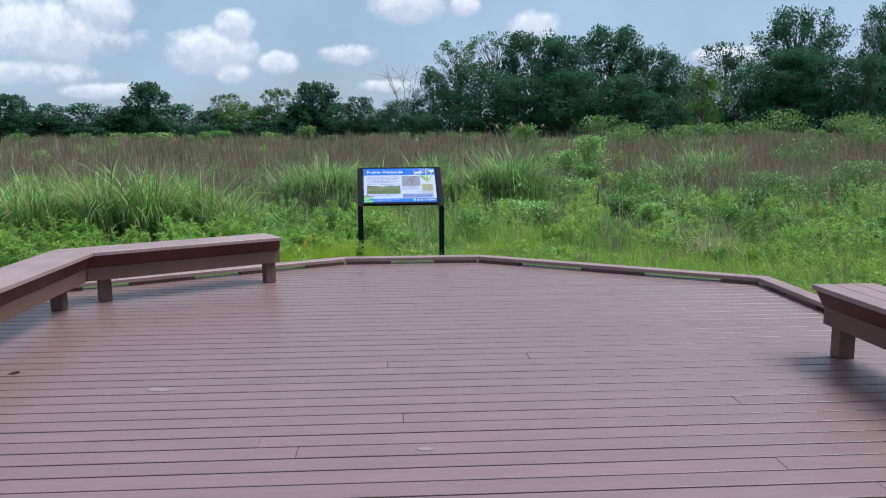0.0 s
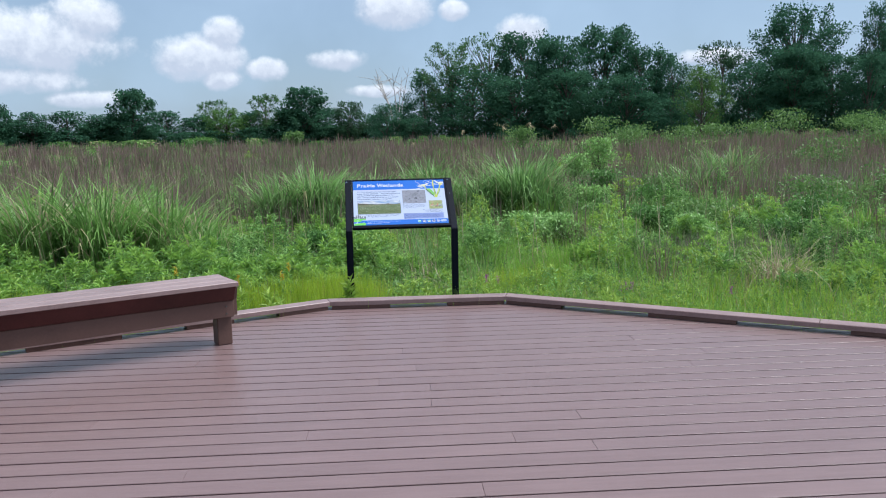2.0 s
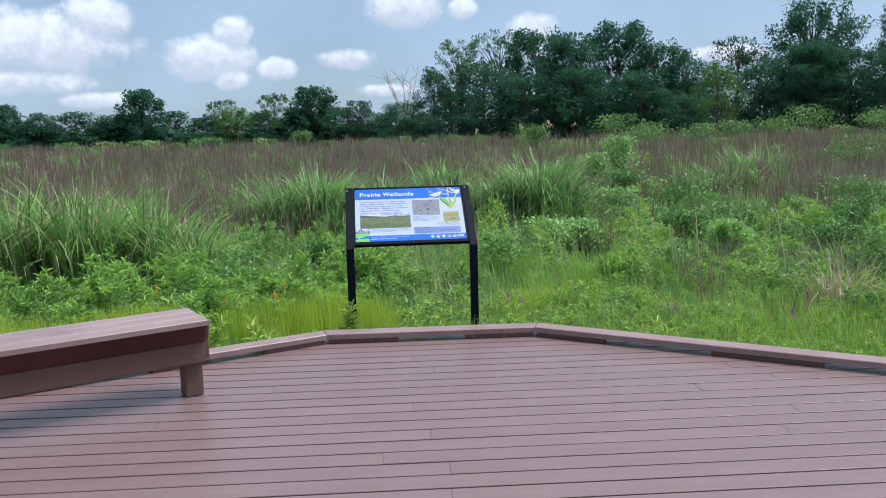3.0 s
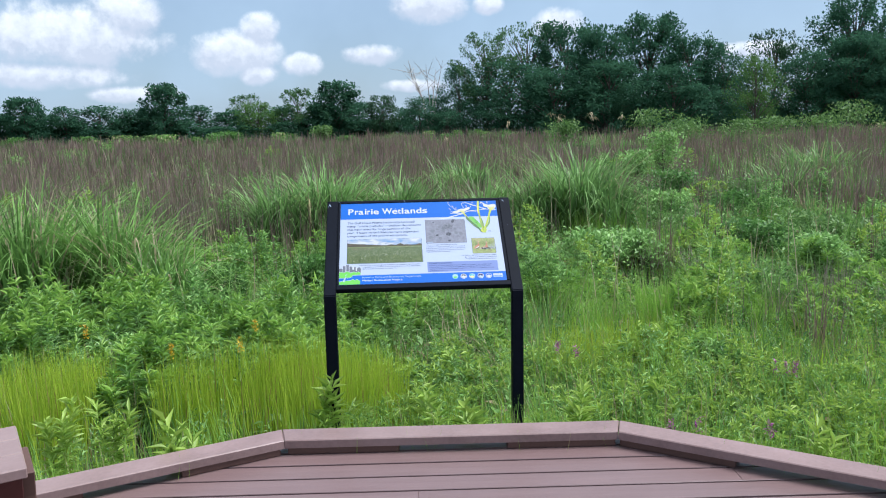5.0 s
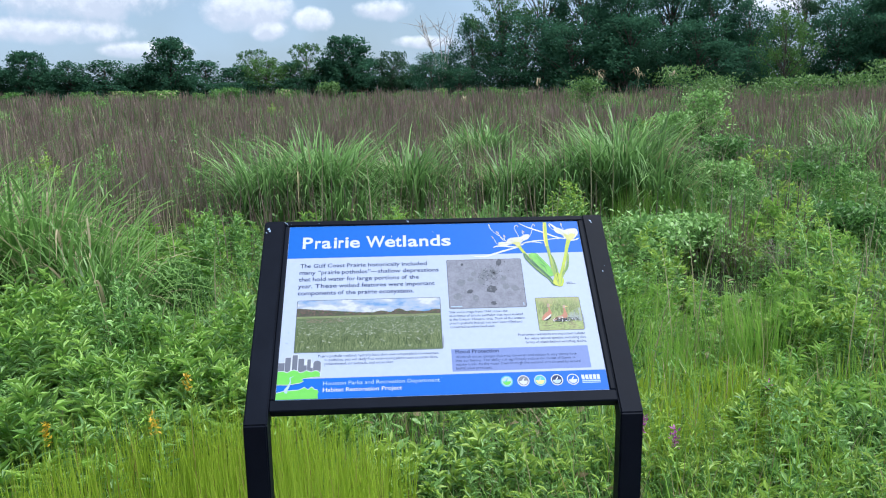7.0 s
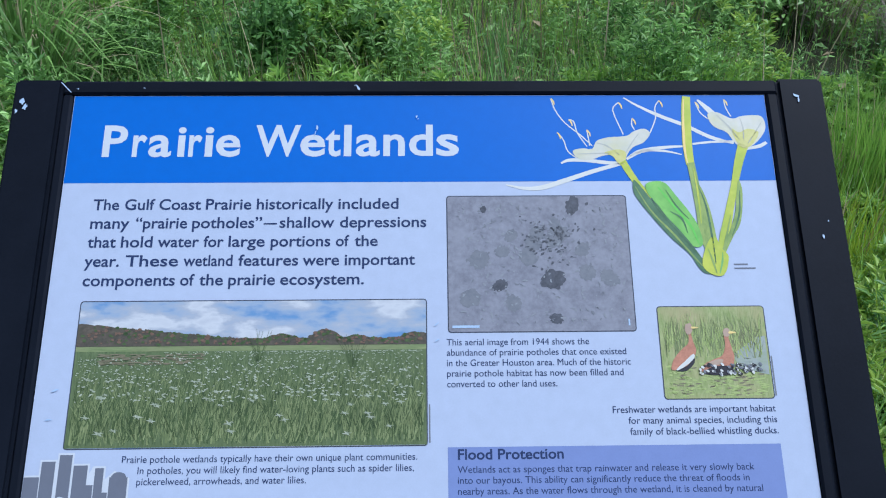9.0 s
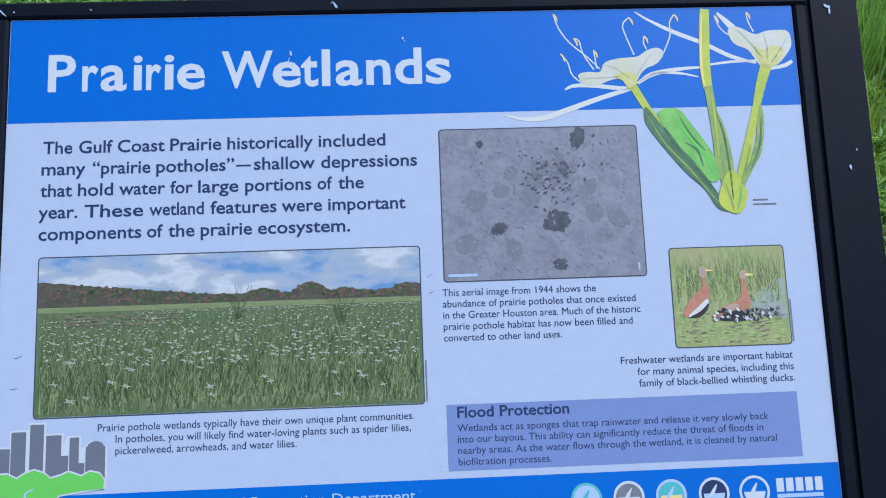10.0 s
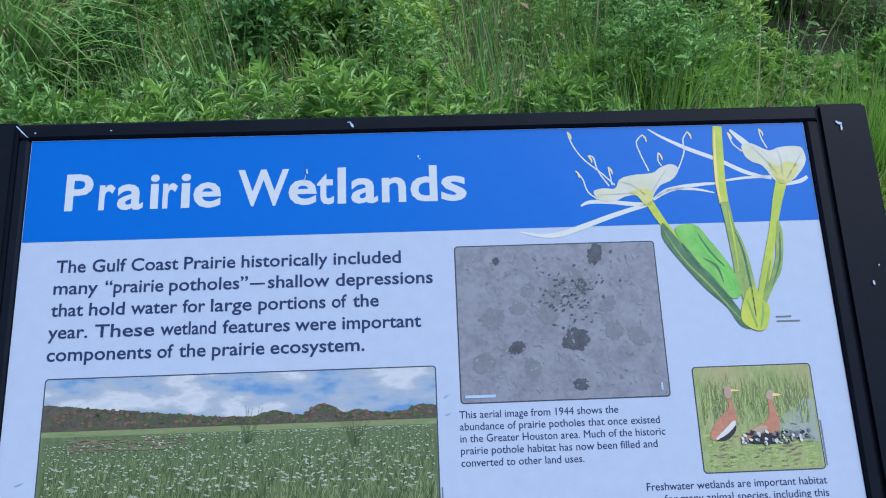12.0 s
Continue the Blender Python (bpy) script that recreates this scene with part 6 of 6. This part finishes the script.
def bush(name, x, y, w, h, n, leaf, material, label, seed):
    R = np.random.default_rng(seed)
    z0 = float(rise(y))
    k = max(5, n // 40)
    c = np.stack([R.normal(0, 0.27, k) * w, R.normal(0, 0.27, k) * w, h * R.uniform(0.3, 0.95, k) ** 0.8], -1)
    c[:, :2] *= np.clip(1.25 - c[:, 2:3] / h * 0.7, 0.3, 1.2)
    p = np.repeat(c, n // k, 0) + R.normal(0, 0.11, (k * (n // k), 3)) * np.array([w, w, h * 0.8])
    p[:, 2] = np.clip(p[:, 2], 0.03, h)
    d = R.normal(0, 1, p.shape) + np.array([0, 0, 0.35])
    d /= np.linalg.norm(d, axis=1, keepdims=True)
    ln = leaf * R.uniform(0.6, 1.3, len(p))
    stems = ribbons(np.tile([[0.0, 0.0, 0.0]], (k, 1)), c[:, 2], np.hypot(c[:, 0], c[:, 1]), np.arctan2(c[:, 1], c[:, 0]), np.full(k, 0.02 * h), 3)
    ob = thing(name, label, "shrub", pose(x, y, z0), "shrubs in the field")
    crown = bulk("leaves", *kites(p, d, ln, ln * 0.5, 0.2), material, "", "", "")
    stem = bulk("branchwork", *stems, M_BARK, "", "", "")
    crown.parent = stem.parent = ob
    return ob


def shrubs():
    # bearing right of +y (degrees), distance, width, height
    rows = [(0.95, 16.0, 1.0, 0.66, 1), (1.6, 16.6, 0.8, 0.56, 1), (2.75, 18.0, 1.0, 0.6, 1), (4.6, 22.0, 1.3, 0.78, 1), (4.4, 18.0, 1.5, 0.62, 1), (3.75, 27.0, 1.2, 1.6, 0), (3.0, 26.6, 1.1, 1.15, 0), (2.71, 20.5, 0.8, 0.66, 0),
            (4.05, 21.0, 1.0, 0.58, 2), (3.76, 15.8, 0.8, 0.62, 1), (5.2, 15.4, 0.9, 0.6, 2), (6.0, 16.6, 1.3, 0.85, 2), (3.3, 17.2, 0.9, 0.6, 2), (7.0, 18.5, 1.6, 1.0, 1), (9.5, 20.0, 1.8, 1.1, 1), (-2.4, 14.6, 0.8, 0.6, 2), (-1.6, 15.0, 0.7, 0.55, 1), (3.2, 22.5, 1.3, 0.9, 2),
            (12.0, 30.0, 2.0, 1.4, 1), (16.0, 27.0, 2.2, 1.5, 2), (6.4, 45.0, 3.0, 2.1, 0), (7.6, 44.0, 2.4, 1.5, 1), (2.25, 45.0, 1.8, 1.7, 0), (9.1, 50.0, 3.0, 1.7, 0), (11.9, 50.0, 3.0, 1.4, 1), (14.5, 51.0, 3.0, 1.5, 0), (18.0, 54.0, 3.0, 1.7, 1), (22.0, 60.0, 3.6, 2.4, 0), (22.2, 50.0, 3.2, 1.9, 1), (18.8, 40.0, 2.4, 1.6, 0), (25.5, 56.0, 3.4, 2.2, 0), (21.0, 41.0, 2.8, 2.2, 1),
            (-14.0, 60.0, 1.6, 1.5, 0), (-22.0, 62.0, 2.2, 1.2, 2)]
    seeds = random.Random(77)
    shared = []
    for i in range(84):
        x = seeds.uniform(-0.64, 0.64)
        y = seeds.uniform(54, 68) if x < 0 else seeds.uniform(40, 66)
        x = 0.5 + y * x
        h = seeds.uniform(0.35, 1.0) + (0.1 if x < 0 else 0)
        w = h * seeds.uniform(1.0, 2.6)
        m = pose(x, y, float(rise(y)), 0, 0, seeds.uniform(0, 360)) @ Matrix.Diagonal((w, w, h, 1))
        if i < 5:
            ob = bush("field_shrub", 0, 0, 1, 1, 700, 0.13, (F_SHRUB, F_DARK, F_SHRUB, F_DARK, F_TALL)[i], ("fresh green leafy shrub far out in the field", "deep green leafy shrub far out in the field", "pale green leafy shrub far out in the field", "dark green leafy shrub far out in the field", "grey-green leafy shrub far out in the field")[i], 300 + i)
            ob.matrix_basis = m
            shared.append(ob)
        else:
            copy_thing(shared[i % 5], Matrix.Identity(4)).matrix_basis = m
    for i, (x, y, w, h, k) in enumerate(rows):
        m, lab = ((F_SHRUB if y > 30 else F_FORB, "fresh green leafy shrub in the open field"), (F_SHRUB if y > 17.5 else F_FORB, "pale green leafy shrub among prairie grass"), (F_DARK, "dark green leafy shrub among prairie grass"))[k]
        bush("field_shrub", x, y, w, h, 1500 if y < 30 else 900, 0.03 + 0.0026 * y, m, lab, 100 + i)


def single_plants():
    R = RNG
    # bleached broken tuft beside the deck
    for x, y, n, h0, lean in ((3.84, 12.15, 120, 0.95, 0.8), (3.86, 12.05, 70, 0.75, 0.9), (-0.53, 12.6, 44, 0.80, 0.15), (5.55, 12.0, 16, 1.15, 0.12), (-0.35, 12.2, 40, 0.5, 1.2)):
        p = tufts(np.array([[x, y, float(rise(y))]]), n, 0.12)
        h = h0 * R.uniform(0.4, 1.15, n)
        v, f = ribbons(p, h, h * R.uniform(0.05, lean + 0.3, n), R.uniform(0, 6.28, n), R.uniform(0.006, 0.014, n), 5, None, R.uniform(0.0, 0.5, (n, 1)))
        tagged(bulk("straw_tuft", v, f, F_STRAW, "bleached broken tuft of last year's grass", "grass clump", "stuff"), group="straw tufts")
    # long broken blades of the bleached tuft
    n = 70
    p = tufts(np.array([[3.84, 12.15, float(rise(12.15))]]), n, 0.10)
    h = R.uniform(0.70, 1.20, n)
    v, f = ribbons(p, h, h * R.uniform(0.1, 0.9, n), R.uniform(0, 6.28, n), R.uniform(0.012, 0.022, n), 7, None, R.uniform(0.4, 1.1, (n, 1)))
    tagged(bulk("straw_tuft", v, f, F_STRAW, "bleached tuft with long broken arching blades", "grass clump", "stuff"), group="straw tufts")
    # grey dead grass beyond the weeds
    p = np.concatenate([scatter(2600, 1.9, 4.6, 13.0, 14.6, lambda x, y: np.clip(2.2 * wave(x * 1.8, y * 2.2, 61) - 0.35, 0, 1)), scatter(900, 4.6, 8.0, 14.0, 16.0, lambda x, y: np.clip(2.2 * wave(x * 1.5, y * 2.0, 63) - 0.5, 0, 1))])
    for x, y, k, sp in ((-5.65, 18.4, 260, 0.28), (7.9, 22.0, 500, 0.6), (8.8, 22.4, 500, 0.6), (4.1, 24.2, 400, 0.5), (4.2, 21.6, 260, 0.35), (10.5, 25.0, 500, 0.8)):
        p = np.concatenate([p, tufts(np.array([[x, y, float(rise(y))]]), k, sp)])
    n = len(p)
    h = R.uniform(0.35, 0.72, n) + np.where(p[:, 1] > 17, 0.35, 0)
    v, f = ribbons(p, h, h * R.uniform(0.02, 0.35, n), R.uniform(0, 6.28, n), R.uniform(0.006, 0.012, n), 4, None, R.uniform(0, 0.15, (n, 1)))
    bulk("dead_grass", v, f, F_GREY, "grey-mauve dead grass standing among green plants", "grass")
    # grey-green sedge standing behind the pool
    for x, y, n in ((1.80, 16.55, 420), (2.40, 16.0, 300)):
        p = tufts(np.array([[x, y, float(rise(y))]]), n, 0.16)
        h = R.uniform(0.3, 0.62, n)
        v, f = ribbons(p, h, h * R.uniform(0.15, 1.0, n), np.arctan2(p[:, 1] - y, p[:, 0] - x) + R.normal(0, 0.5, n), R.uniform(0.006, 0.011, n), 5, None, R.uniform(0.1, 0.6, (n, 1)))
        tagged(bulk("sedge_clump", v, f, F_GREY, "grey-brown arching sedge clump beside the pool", "grass clump", "stuff"), group="sedge clumps")
    # scattered pale seed stalks
    p, d = wedge(520, 12, 45)
    n = len(p)
    h = R.uniform(0.9, 1.55, n)
    v, f = ribbons(p, h, h * R.uniform(0.05, 0.35, n), R.uniform(0, 6.28, n), 0.0007 * d + 0.003, 5, None, R.uniform(0.0, 0.15, (n, 1)))
    bulk("seed_stalks", v, f, F_STRAW, "thin pale seed stalks standing above the grass", "grass")
    # purple and golden flower heads
    rows = ((0.87, 10.09, 0.33), (0.93, 10.04, 0.28), (1.02, 10.12, 0.34), (1.40, 10.08, 0.33), (1.85, 11.22, 0.34), (1.92, 11.25, 0.33), (1.79, 11.24, 0.34), (1.09, 12.2, 0.34), (0.30, 11.56, 0.38), (0.43, 11.42, 0.38), (2.9, 10.9, 0.34))
    golden = ((-2.02, 11.5, 0.56), (-1.98, 11.05, 0.52), (-2.45, 10.95, 0.50), (-3.3, 11.3, 0.54))
    for x, y, h in rows + golden:
        gold = x < 0
        b = np.array([[x, y, float(rise(y))]])
        k = 46
        t = R.random(k)
        pp = np.stack([x + R.normal(0, 0.008, k), y + R.normal(0, 0.008, k), b[0, 2] + h + 0.10 * t], -1)
        dd = R.normal(0, 1, (k, 3)) + [0, 0, 0.5]
        dd /= np.linalg.norm(dd, axis=1, keepdims=True)
        root = thing("golden_wildflower" if gold else "purple_wildflower", "small golden wildflower above rushes near the deck" if gold else "slender wildflower spike with purple florets near the deck", "flower", pose(x, y, b[0, 2]), "golden wildflowers" if gold else "purple wildflowers")
        v, f = kites(pp - b, dd, R.uniform(0.016, 0.030, k), R.uniform(0.007, 0.013, k))
        fl = bulk("flower_head" if gold else "flower_spike", v, f, F_GOLD if gold else F_PURPLE, "", "", "")
        st = stalks_with_leaves(np.zeros((1, 3)), np.array([h + 0.08]), 12, 0.06, 0.25)
        sm = bulk("stem", st[0], st[1], F_FORB, "", "", "")
        fl.parent = sm.parent = root


field_grass()
mid_tufts()
mosaic()
brown_band()
rush_beds()
weedy_grass()
curb_grass()
carpet()
forb_beds()
tall_clumps()
shrubs()
single_plants()

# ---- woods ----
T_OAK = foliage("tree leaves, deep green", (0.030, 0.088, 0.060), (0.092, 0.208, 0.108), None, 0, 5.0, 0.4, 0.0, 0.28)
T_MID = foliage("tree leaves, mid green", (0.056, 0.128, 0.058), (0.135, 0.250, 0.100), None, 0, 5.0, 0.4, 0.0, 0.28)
# distance haze is put into this leaf colour: paler, bluer, less contrast
T_FAR = foliage("tree leaves, hazed grey-green", (0.105, 0.165, 0.130), (0.150, 0.225, 0.160), None, 0, 4.0, 0.5, 0.0, 0.2)
T_BRIGHT = foliage("tree leaves, light green", (0.075, 0.160, 0.048), (0.145, 0.265, 0.078), None, 0, 5.0, 0.4, 0.0, 0.28)
T_DARK = foliage("tree leaves, blackish green", (0.038, 0.088, 0.052), (0.080, 0.155, 0.075), None, 0, 5.0, 0.35, 0.0, 0.28)


def tube(points, radii, sides=6):
    """A tapered limb through points."""
    pts = np.asarray(points, float)
    v, fs = [], []
    for i, (p, r) in enumerate(zip(pts, radii)):
        d = pts[min(i + 1, len(pts) - 1)] - pts[max(i - 1, 0)]
        d /= np.linalg.norm(d) + 1e-9
        a = np.cross(d, [0.3, 0.9, 0.1])
        a /= np.linalg.norm(a)
        b = np.cross(d, a)
        for k in range(sides):
            t = 2 * math.pi * k / sides
            v.append(p + r * (math.cos(t) * a + math.sin(t) * b))
        if i:
            o = (i - 1) * sides
            fs += [(o + k, o + (k + 1) % sides, o + sides + (k + 1) % sides, o + sides + k) for k in range(sides)]
    return np.array(v), [np.array(fs)]


# crown base, crown width at the widest, leaves a clump, clumps, clump size, openness
SHAPES = {"oak": (0.03, 200, 110, 0.10), "b": (0.0, 140, 82, 0.115), "airy": (0.32, 95, 85, 0.062), "tall": (0.05, 260, 130, 0.080), "bright": (0.02, 110, 90, 0.11), "dark": (0.08, 120, 90, 0.10)}
LEAF = {"oak": T_OAK, "b": T_OAK, "airy": T_MID, "tall": T_OAK, "bright": T_BRIGHT, "dark": T_DARK}
TREE_LABEL = {"oak": "broad dark green tree with a dense rounded crown", "b": "low bushy green tree at the wood's edge", "airy": "tall tree with an open see-through crown", "tall": "tall tree with upswept fine-leaved branches", "bright": "small light green tree at the wood's edge", "dark": "blackish green tree with a ragged crown"}


def build_tree(kind, seed, leaf, share):
    """A tree of unit height and crown width; scaled where it stands."""
    R = np.random.default_rng(seed)
    base, clumps, per, size = SHAPES[kind]
    per = int(per * share)
    root = thing("tree", TREE_LABEL[kind], "tree", None, "woods round the field")
    bits = [tube([(0, 0, -0.02), (0.01, 0, base + 0.12), (0.0, 0.01, 0.5), (0.01, 0, 0.85)], (0.022, 0.018, 0.012, 0.003))]
    cs = []
    for i in range(clumps):
        u = R.random()
        s = base + (1 - base) * (0.06 + 0.90 * u)
        t = (s - base) / (1 - base)
        if kind == "tall":
            rad = 0.5 * (0.25 + 0.75 * t ** 0.7) * (1.0 if t < 0.85 else 0.75)
        elif kind == "b":
            rad = 0.5 * math.sqrt(max(0.05, 1 - t ** 2.2))
        else:
            rad = 0.5 * math.sqrt(max(0.06, 1 - (2 * t - 0.85) ** 2 / 1.4))
        a, r = R.uniform(0, 6.28), rad * math.sqrt(R.uniform(0.08, 1.0)) * R.uniform(0.75, 1.08)
        cs.append((r * math.cos(a), r * math.sin(a), min(0.95, s)))
    cs = np.array(cs)
    for c in cs[:: 4 if kind not in ("airy", "tall") else 2]:
        z = max(base * 0.8 + 0.05, c[2] - 0.25 - 0.3 * math.hypot(c[0], c[1]))
        bits.append(tube([(0, 0, z), (c[0] * 0.45, c[1] * 0.45, z + (c[2] - z) * 0.5), tuple(c)], (0.008, 0.005, 0.0015), 4))
    v, f = join(*bits)
    trunk = bulk("trunk", v, f, M_BARK, "", "", "")
    trunk.parent = root
    p = np.repeat(cs, per, 0)
    sz = np.repeat(size * R.uniform(0.55, 1.25, clumps), per)[:, None]
    q = R.normal(0, 1, p.shape)
    q /= np.linalg.norm(q, axis=1, keepdims=True)
    p = p + q * sz * R.random((len(p), 1)) ** 0.45 * np.array([1.0, 1.0, 0.62])
    p[:, 2] = np.clip(p[:, 2], 0.01, 1.0)
    d = q * 0.8 + R.normal(0, 0.6, p.shape) + [0, 0, 0.1]
    d /= np.linalg.norm(d, axis=1, keepdims=True)
    ln = leaf * 0.1 * (0.78 if kind in ("airy", "tall") else 1.0) * R.uniform(0.6, 1.35, len(p))
    v, f = kites(p, d, ln, ln * 0.75, 0.2)
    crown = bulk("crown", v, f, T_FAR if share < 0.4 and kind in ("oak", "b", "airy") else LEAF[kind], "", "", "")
    crown.parent = root
    return root


WOODS = [
    ("b", -6.0, 82.2, 8.3, 5.4),
    ("airy", -3.2, 80.4, 11.0, 6.4),
    ("airy", 0.6, 84.5, 12.2, 8.0),
    ("b", -1.1, 78.5, 8.2, 9.7),
    ("oak", 4.4, 82.4, 11.8, 7.8),
    ("oak", 7.3, 78.2, 10.7, 6.2),
    ("oak", 12.0, 81.7, 12.2, 8.2),
    ("oak", 15.3, 79.2, 10.0, 6.2),
    ("b", 17.5, 76.7, 8.9, 4.9),
    ("bright", 18.5, 70.3, 7.2, 4.0),
    ("dark", 24.5, 85.2, 10.9, 6.7),
    ("b", 23.3, 73.1, 7.8, 6.2),
    ("tall", 29.4, 79.5, 13.2, 9.4),
    ("oak", 27.4, 73.8, 8.9, 6.8),
    ("oak", 31.0, 74.6, 8.5, 6.3),
    ("tall", 36.4, 76.6, 13.0, 5.2),
    ("b", 31.9, 69.8, 8.0, 5.4),
    ("oak", 37.2, 73.9, 10.4, 6.7),
    ("oak", 40.5, 74.5, 11.0, 7.3),
    ("b", 7.5, 74.2, 7.5, 8.0),
    ("b", 12.7, 73.5, 6.9, 7.9),
    ("b", 2.8, 75.5, 7.1, 8.2),
    ("b", -8.8, 86.0, 5.6, 5.0),
    ("oak", 41.1, 69.6, 8.8, 7.2),
]
FAR_WOODS = [
    ("oak", -81.0, 126.3, 9.0, 7.2),
    ("oak", -87.1, 122.2, 8.3, 9.3),
    ("b", -75.9, 129.5, 7.5, 7.9),
    ("b", -71.2, 132.2, 7.6, 11.0),
    ("b", -66.7, 134.5, 7.1, 9.1),
    ("oak", -61.2, 135.0, 11.1, 8.6),
    ("b", -58.6, 143.7, 7.8, 10.8),
    ("airy", -52.5, 151.4, 10.3, 7.3),
    ("bright", -47.2, 142.7, 8.2, 7.4),
    ("b", -44.7, 148.7, 7.9, 10.0),
    ("airy", -40.5, 144.8, 10.7, 7.5),
    ("oak", -34.1, 146.4, 11.6, 10.8),
    ("dark", -24.8, 143.3, 9.0, 6.3),
    ("b", -20.3, 149.0, 6.8, 9.9),
    ("b", -31.5, 155.2, 8.2, 11.5),
    ("b", -38.1, 153.7, 7.8, 10.2),
    ("b", -54.1, 146.6, 7.1, 9.9),
    ("b", -82.0, 132.8, 6.4, 11.1),
    ("b", -66.4, 141.4, 6.6, 11.7),
    ("b", -87.8, 129.0, 6.7, 9.8),
    ("b", -95.7, 123.2, 7.0, 13.2),
]


def build_woods():
    made = {}
    R = random.Random(12)
    for i in range(17):
        x = -9 + i * 3.3 + R.uniform(-1, 1)
        WOODS.append(("b", x, 77 - 0.16 * max(0, x) - R.uniform(0, 3), R.uniform(2.8, 6.0), R.uniform(4.0, 6.5)))
    for i in range(8):
        x = -4 + i * 6.5 + R.uniform(-1, 1)
        WOODS.append(("b", x, 90 - 0.1 * x, R.uniform(6.0, 7.5), R.uniform(7.0, 9.0)))
    for i in range(20):
        x = -104 + i * 4.6 + R.uniform(-1.5, 1.5)
        FAR_WOODS.append(("b", x, 150 + 0.28 * (x + 15), R.uniform(3.8, 5.3), R.uniform(7, 10)))
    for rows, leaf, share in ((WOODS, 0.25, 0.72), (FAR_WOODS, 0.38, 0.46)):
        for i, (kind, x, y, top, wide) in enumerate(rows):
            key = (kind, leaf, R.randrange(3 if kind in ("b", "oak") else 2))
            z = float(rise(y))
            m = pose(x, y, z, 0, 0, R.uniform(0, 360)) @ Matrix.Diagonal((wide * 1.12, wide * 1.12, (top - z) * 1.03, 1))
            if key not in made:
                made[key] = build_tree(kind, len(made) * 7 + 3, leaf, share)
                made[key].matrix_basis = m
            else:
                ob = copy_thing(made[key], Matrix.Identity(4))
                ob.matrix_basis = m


build_woods()


def bare_tree(x, y, height, seed=5):
    """A dead tree: a forked grey trunk with thin bare branches fanning out."""
    R = np.random.default_rng(seed)
    root = thing("bare_tree", "dead bare tree with thin grey branches beside the wood", "tree", pose(x, y, float(rise(y))))
    bits = []
    for k in range(7):
        a, r = R.uniform(0, 6.28), R.uniform(0.08, 0.34) * height
        tip = np.array([r * math.cos(a) - 0.12 * height, r * math.sin(a), height * R.uniform(0.75, 1.0)])
        mid = np.array([tip[0] * 0.35, tip[1] * 0.35, height * 0.5])
        bits.append(tube([(0, 0, -0.1), mid * [0.6, 0.6, 0.55], mid, tip], (0.11, 0.08, 0.05, 0.014), 5))
        for j in range(5):
            t = R.uniform(0.1, 0.9)
            p = mid + (tip - mid) * t
            q = p + np.array([R.normal(0, 0.12), R.normal(0, 0.12), R.uniform(0.05, 0.2)]) * height
            bits.append(tube([p, (p + q) / 2 + R.normal(0, 0.05, 3), q], (0.03, 0.02, 0.008), 4))
    v, f = join(*bits)
    trunk = bulk("branchwork", v, f, M_PALE_BARK, "", "", "")
    trunk.parent = root


bare_tree(-9.0, 84.0, 8.6)
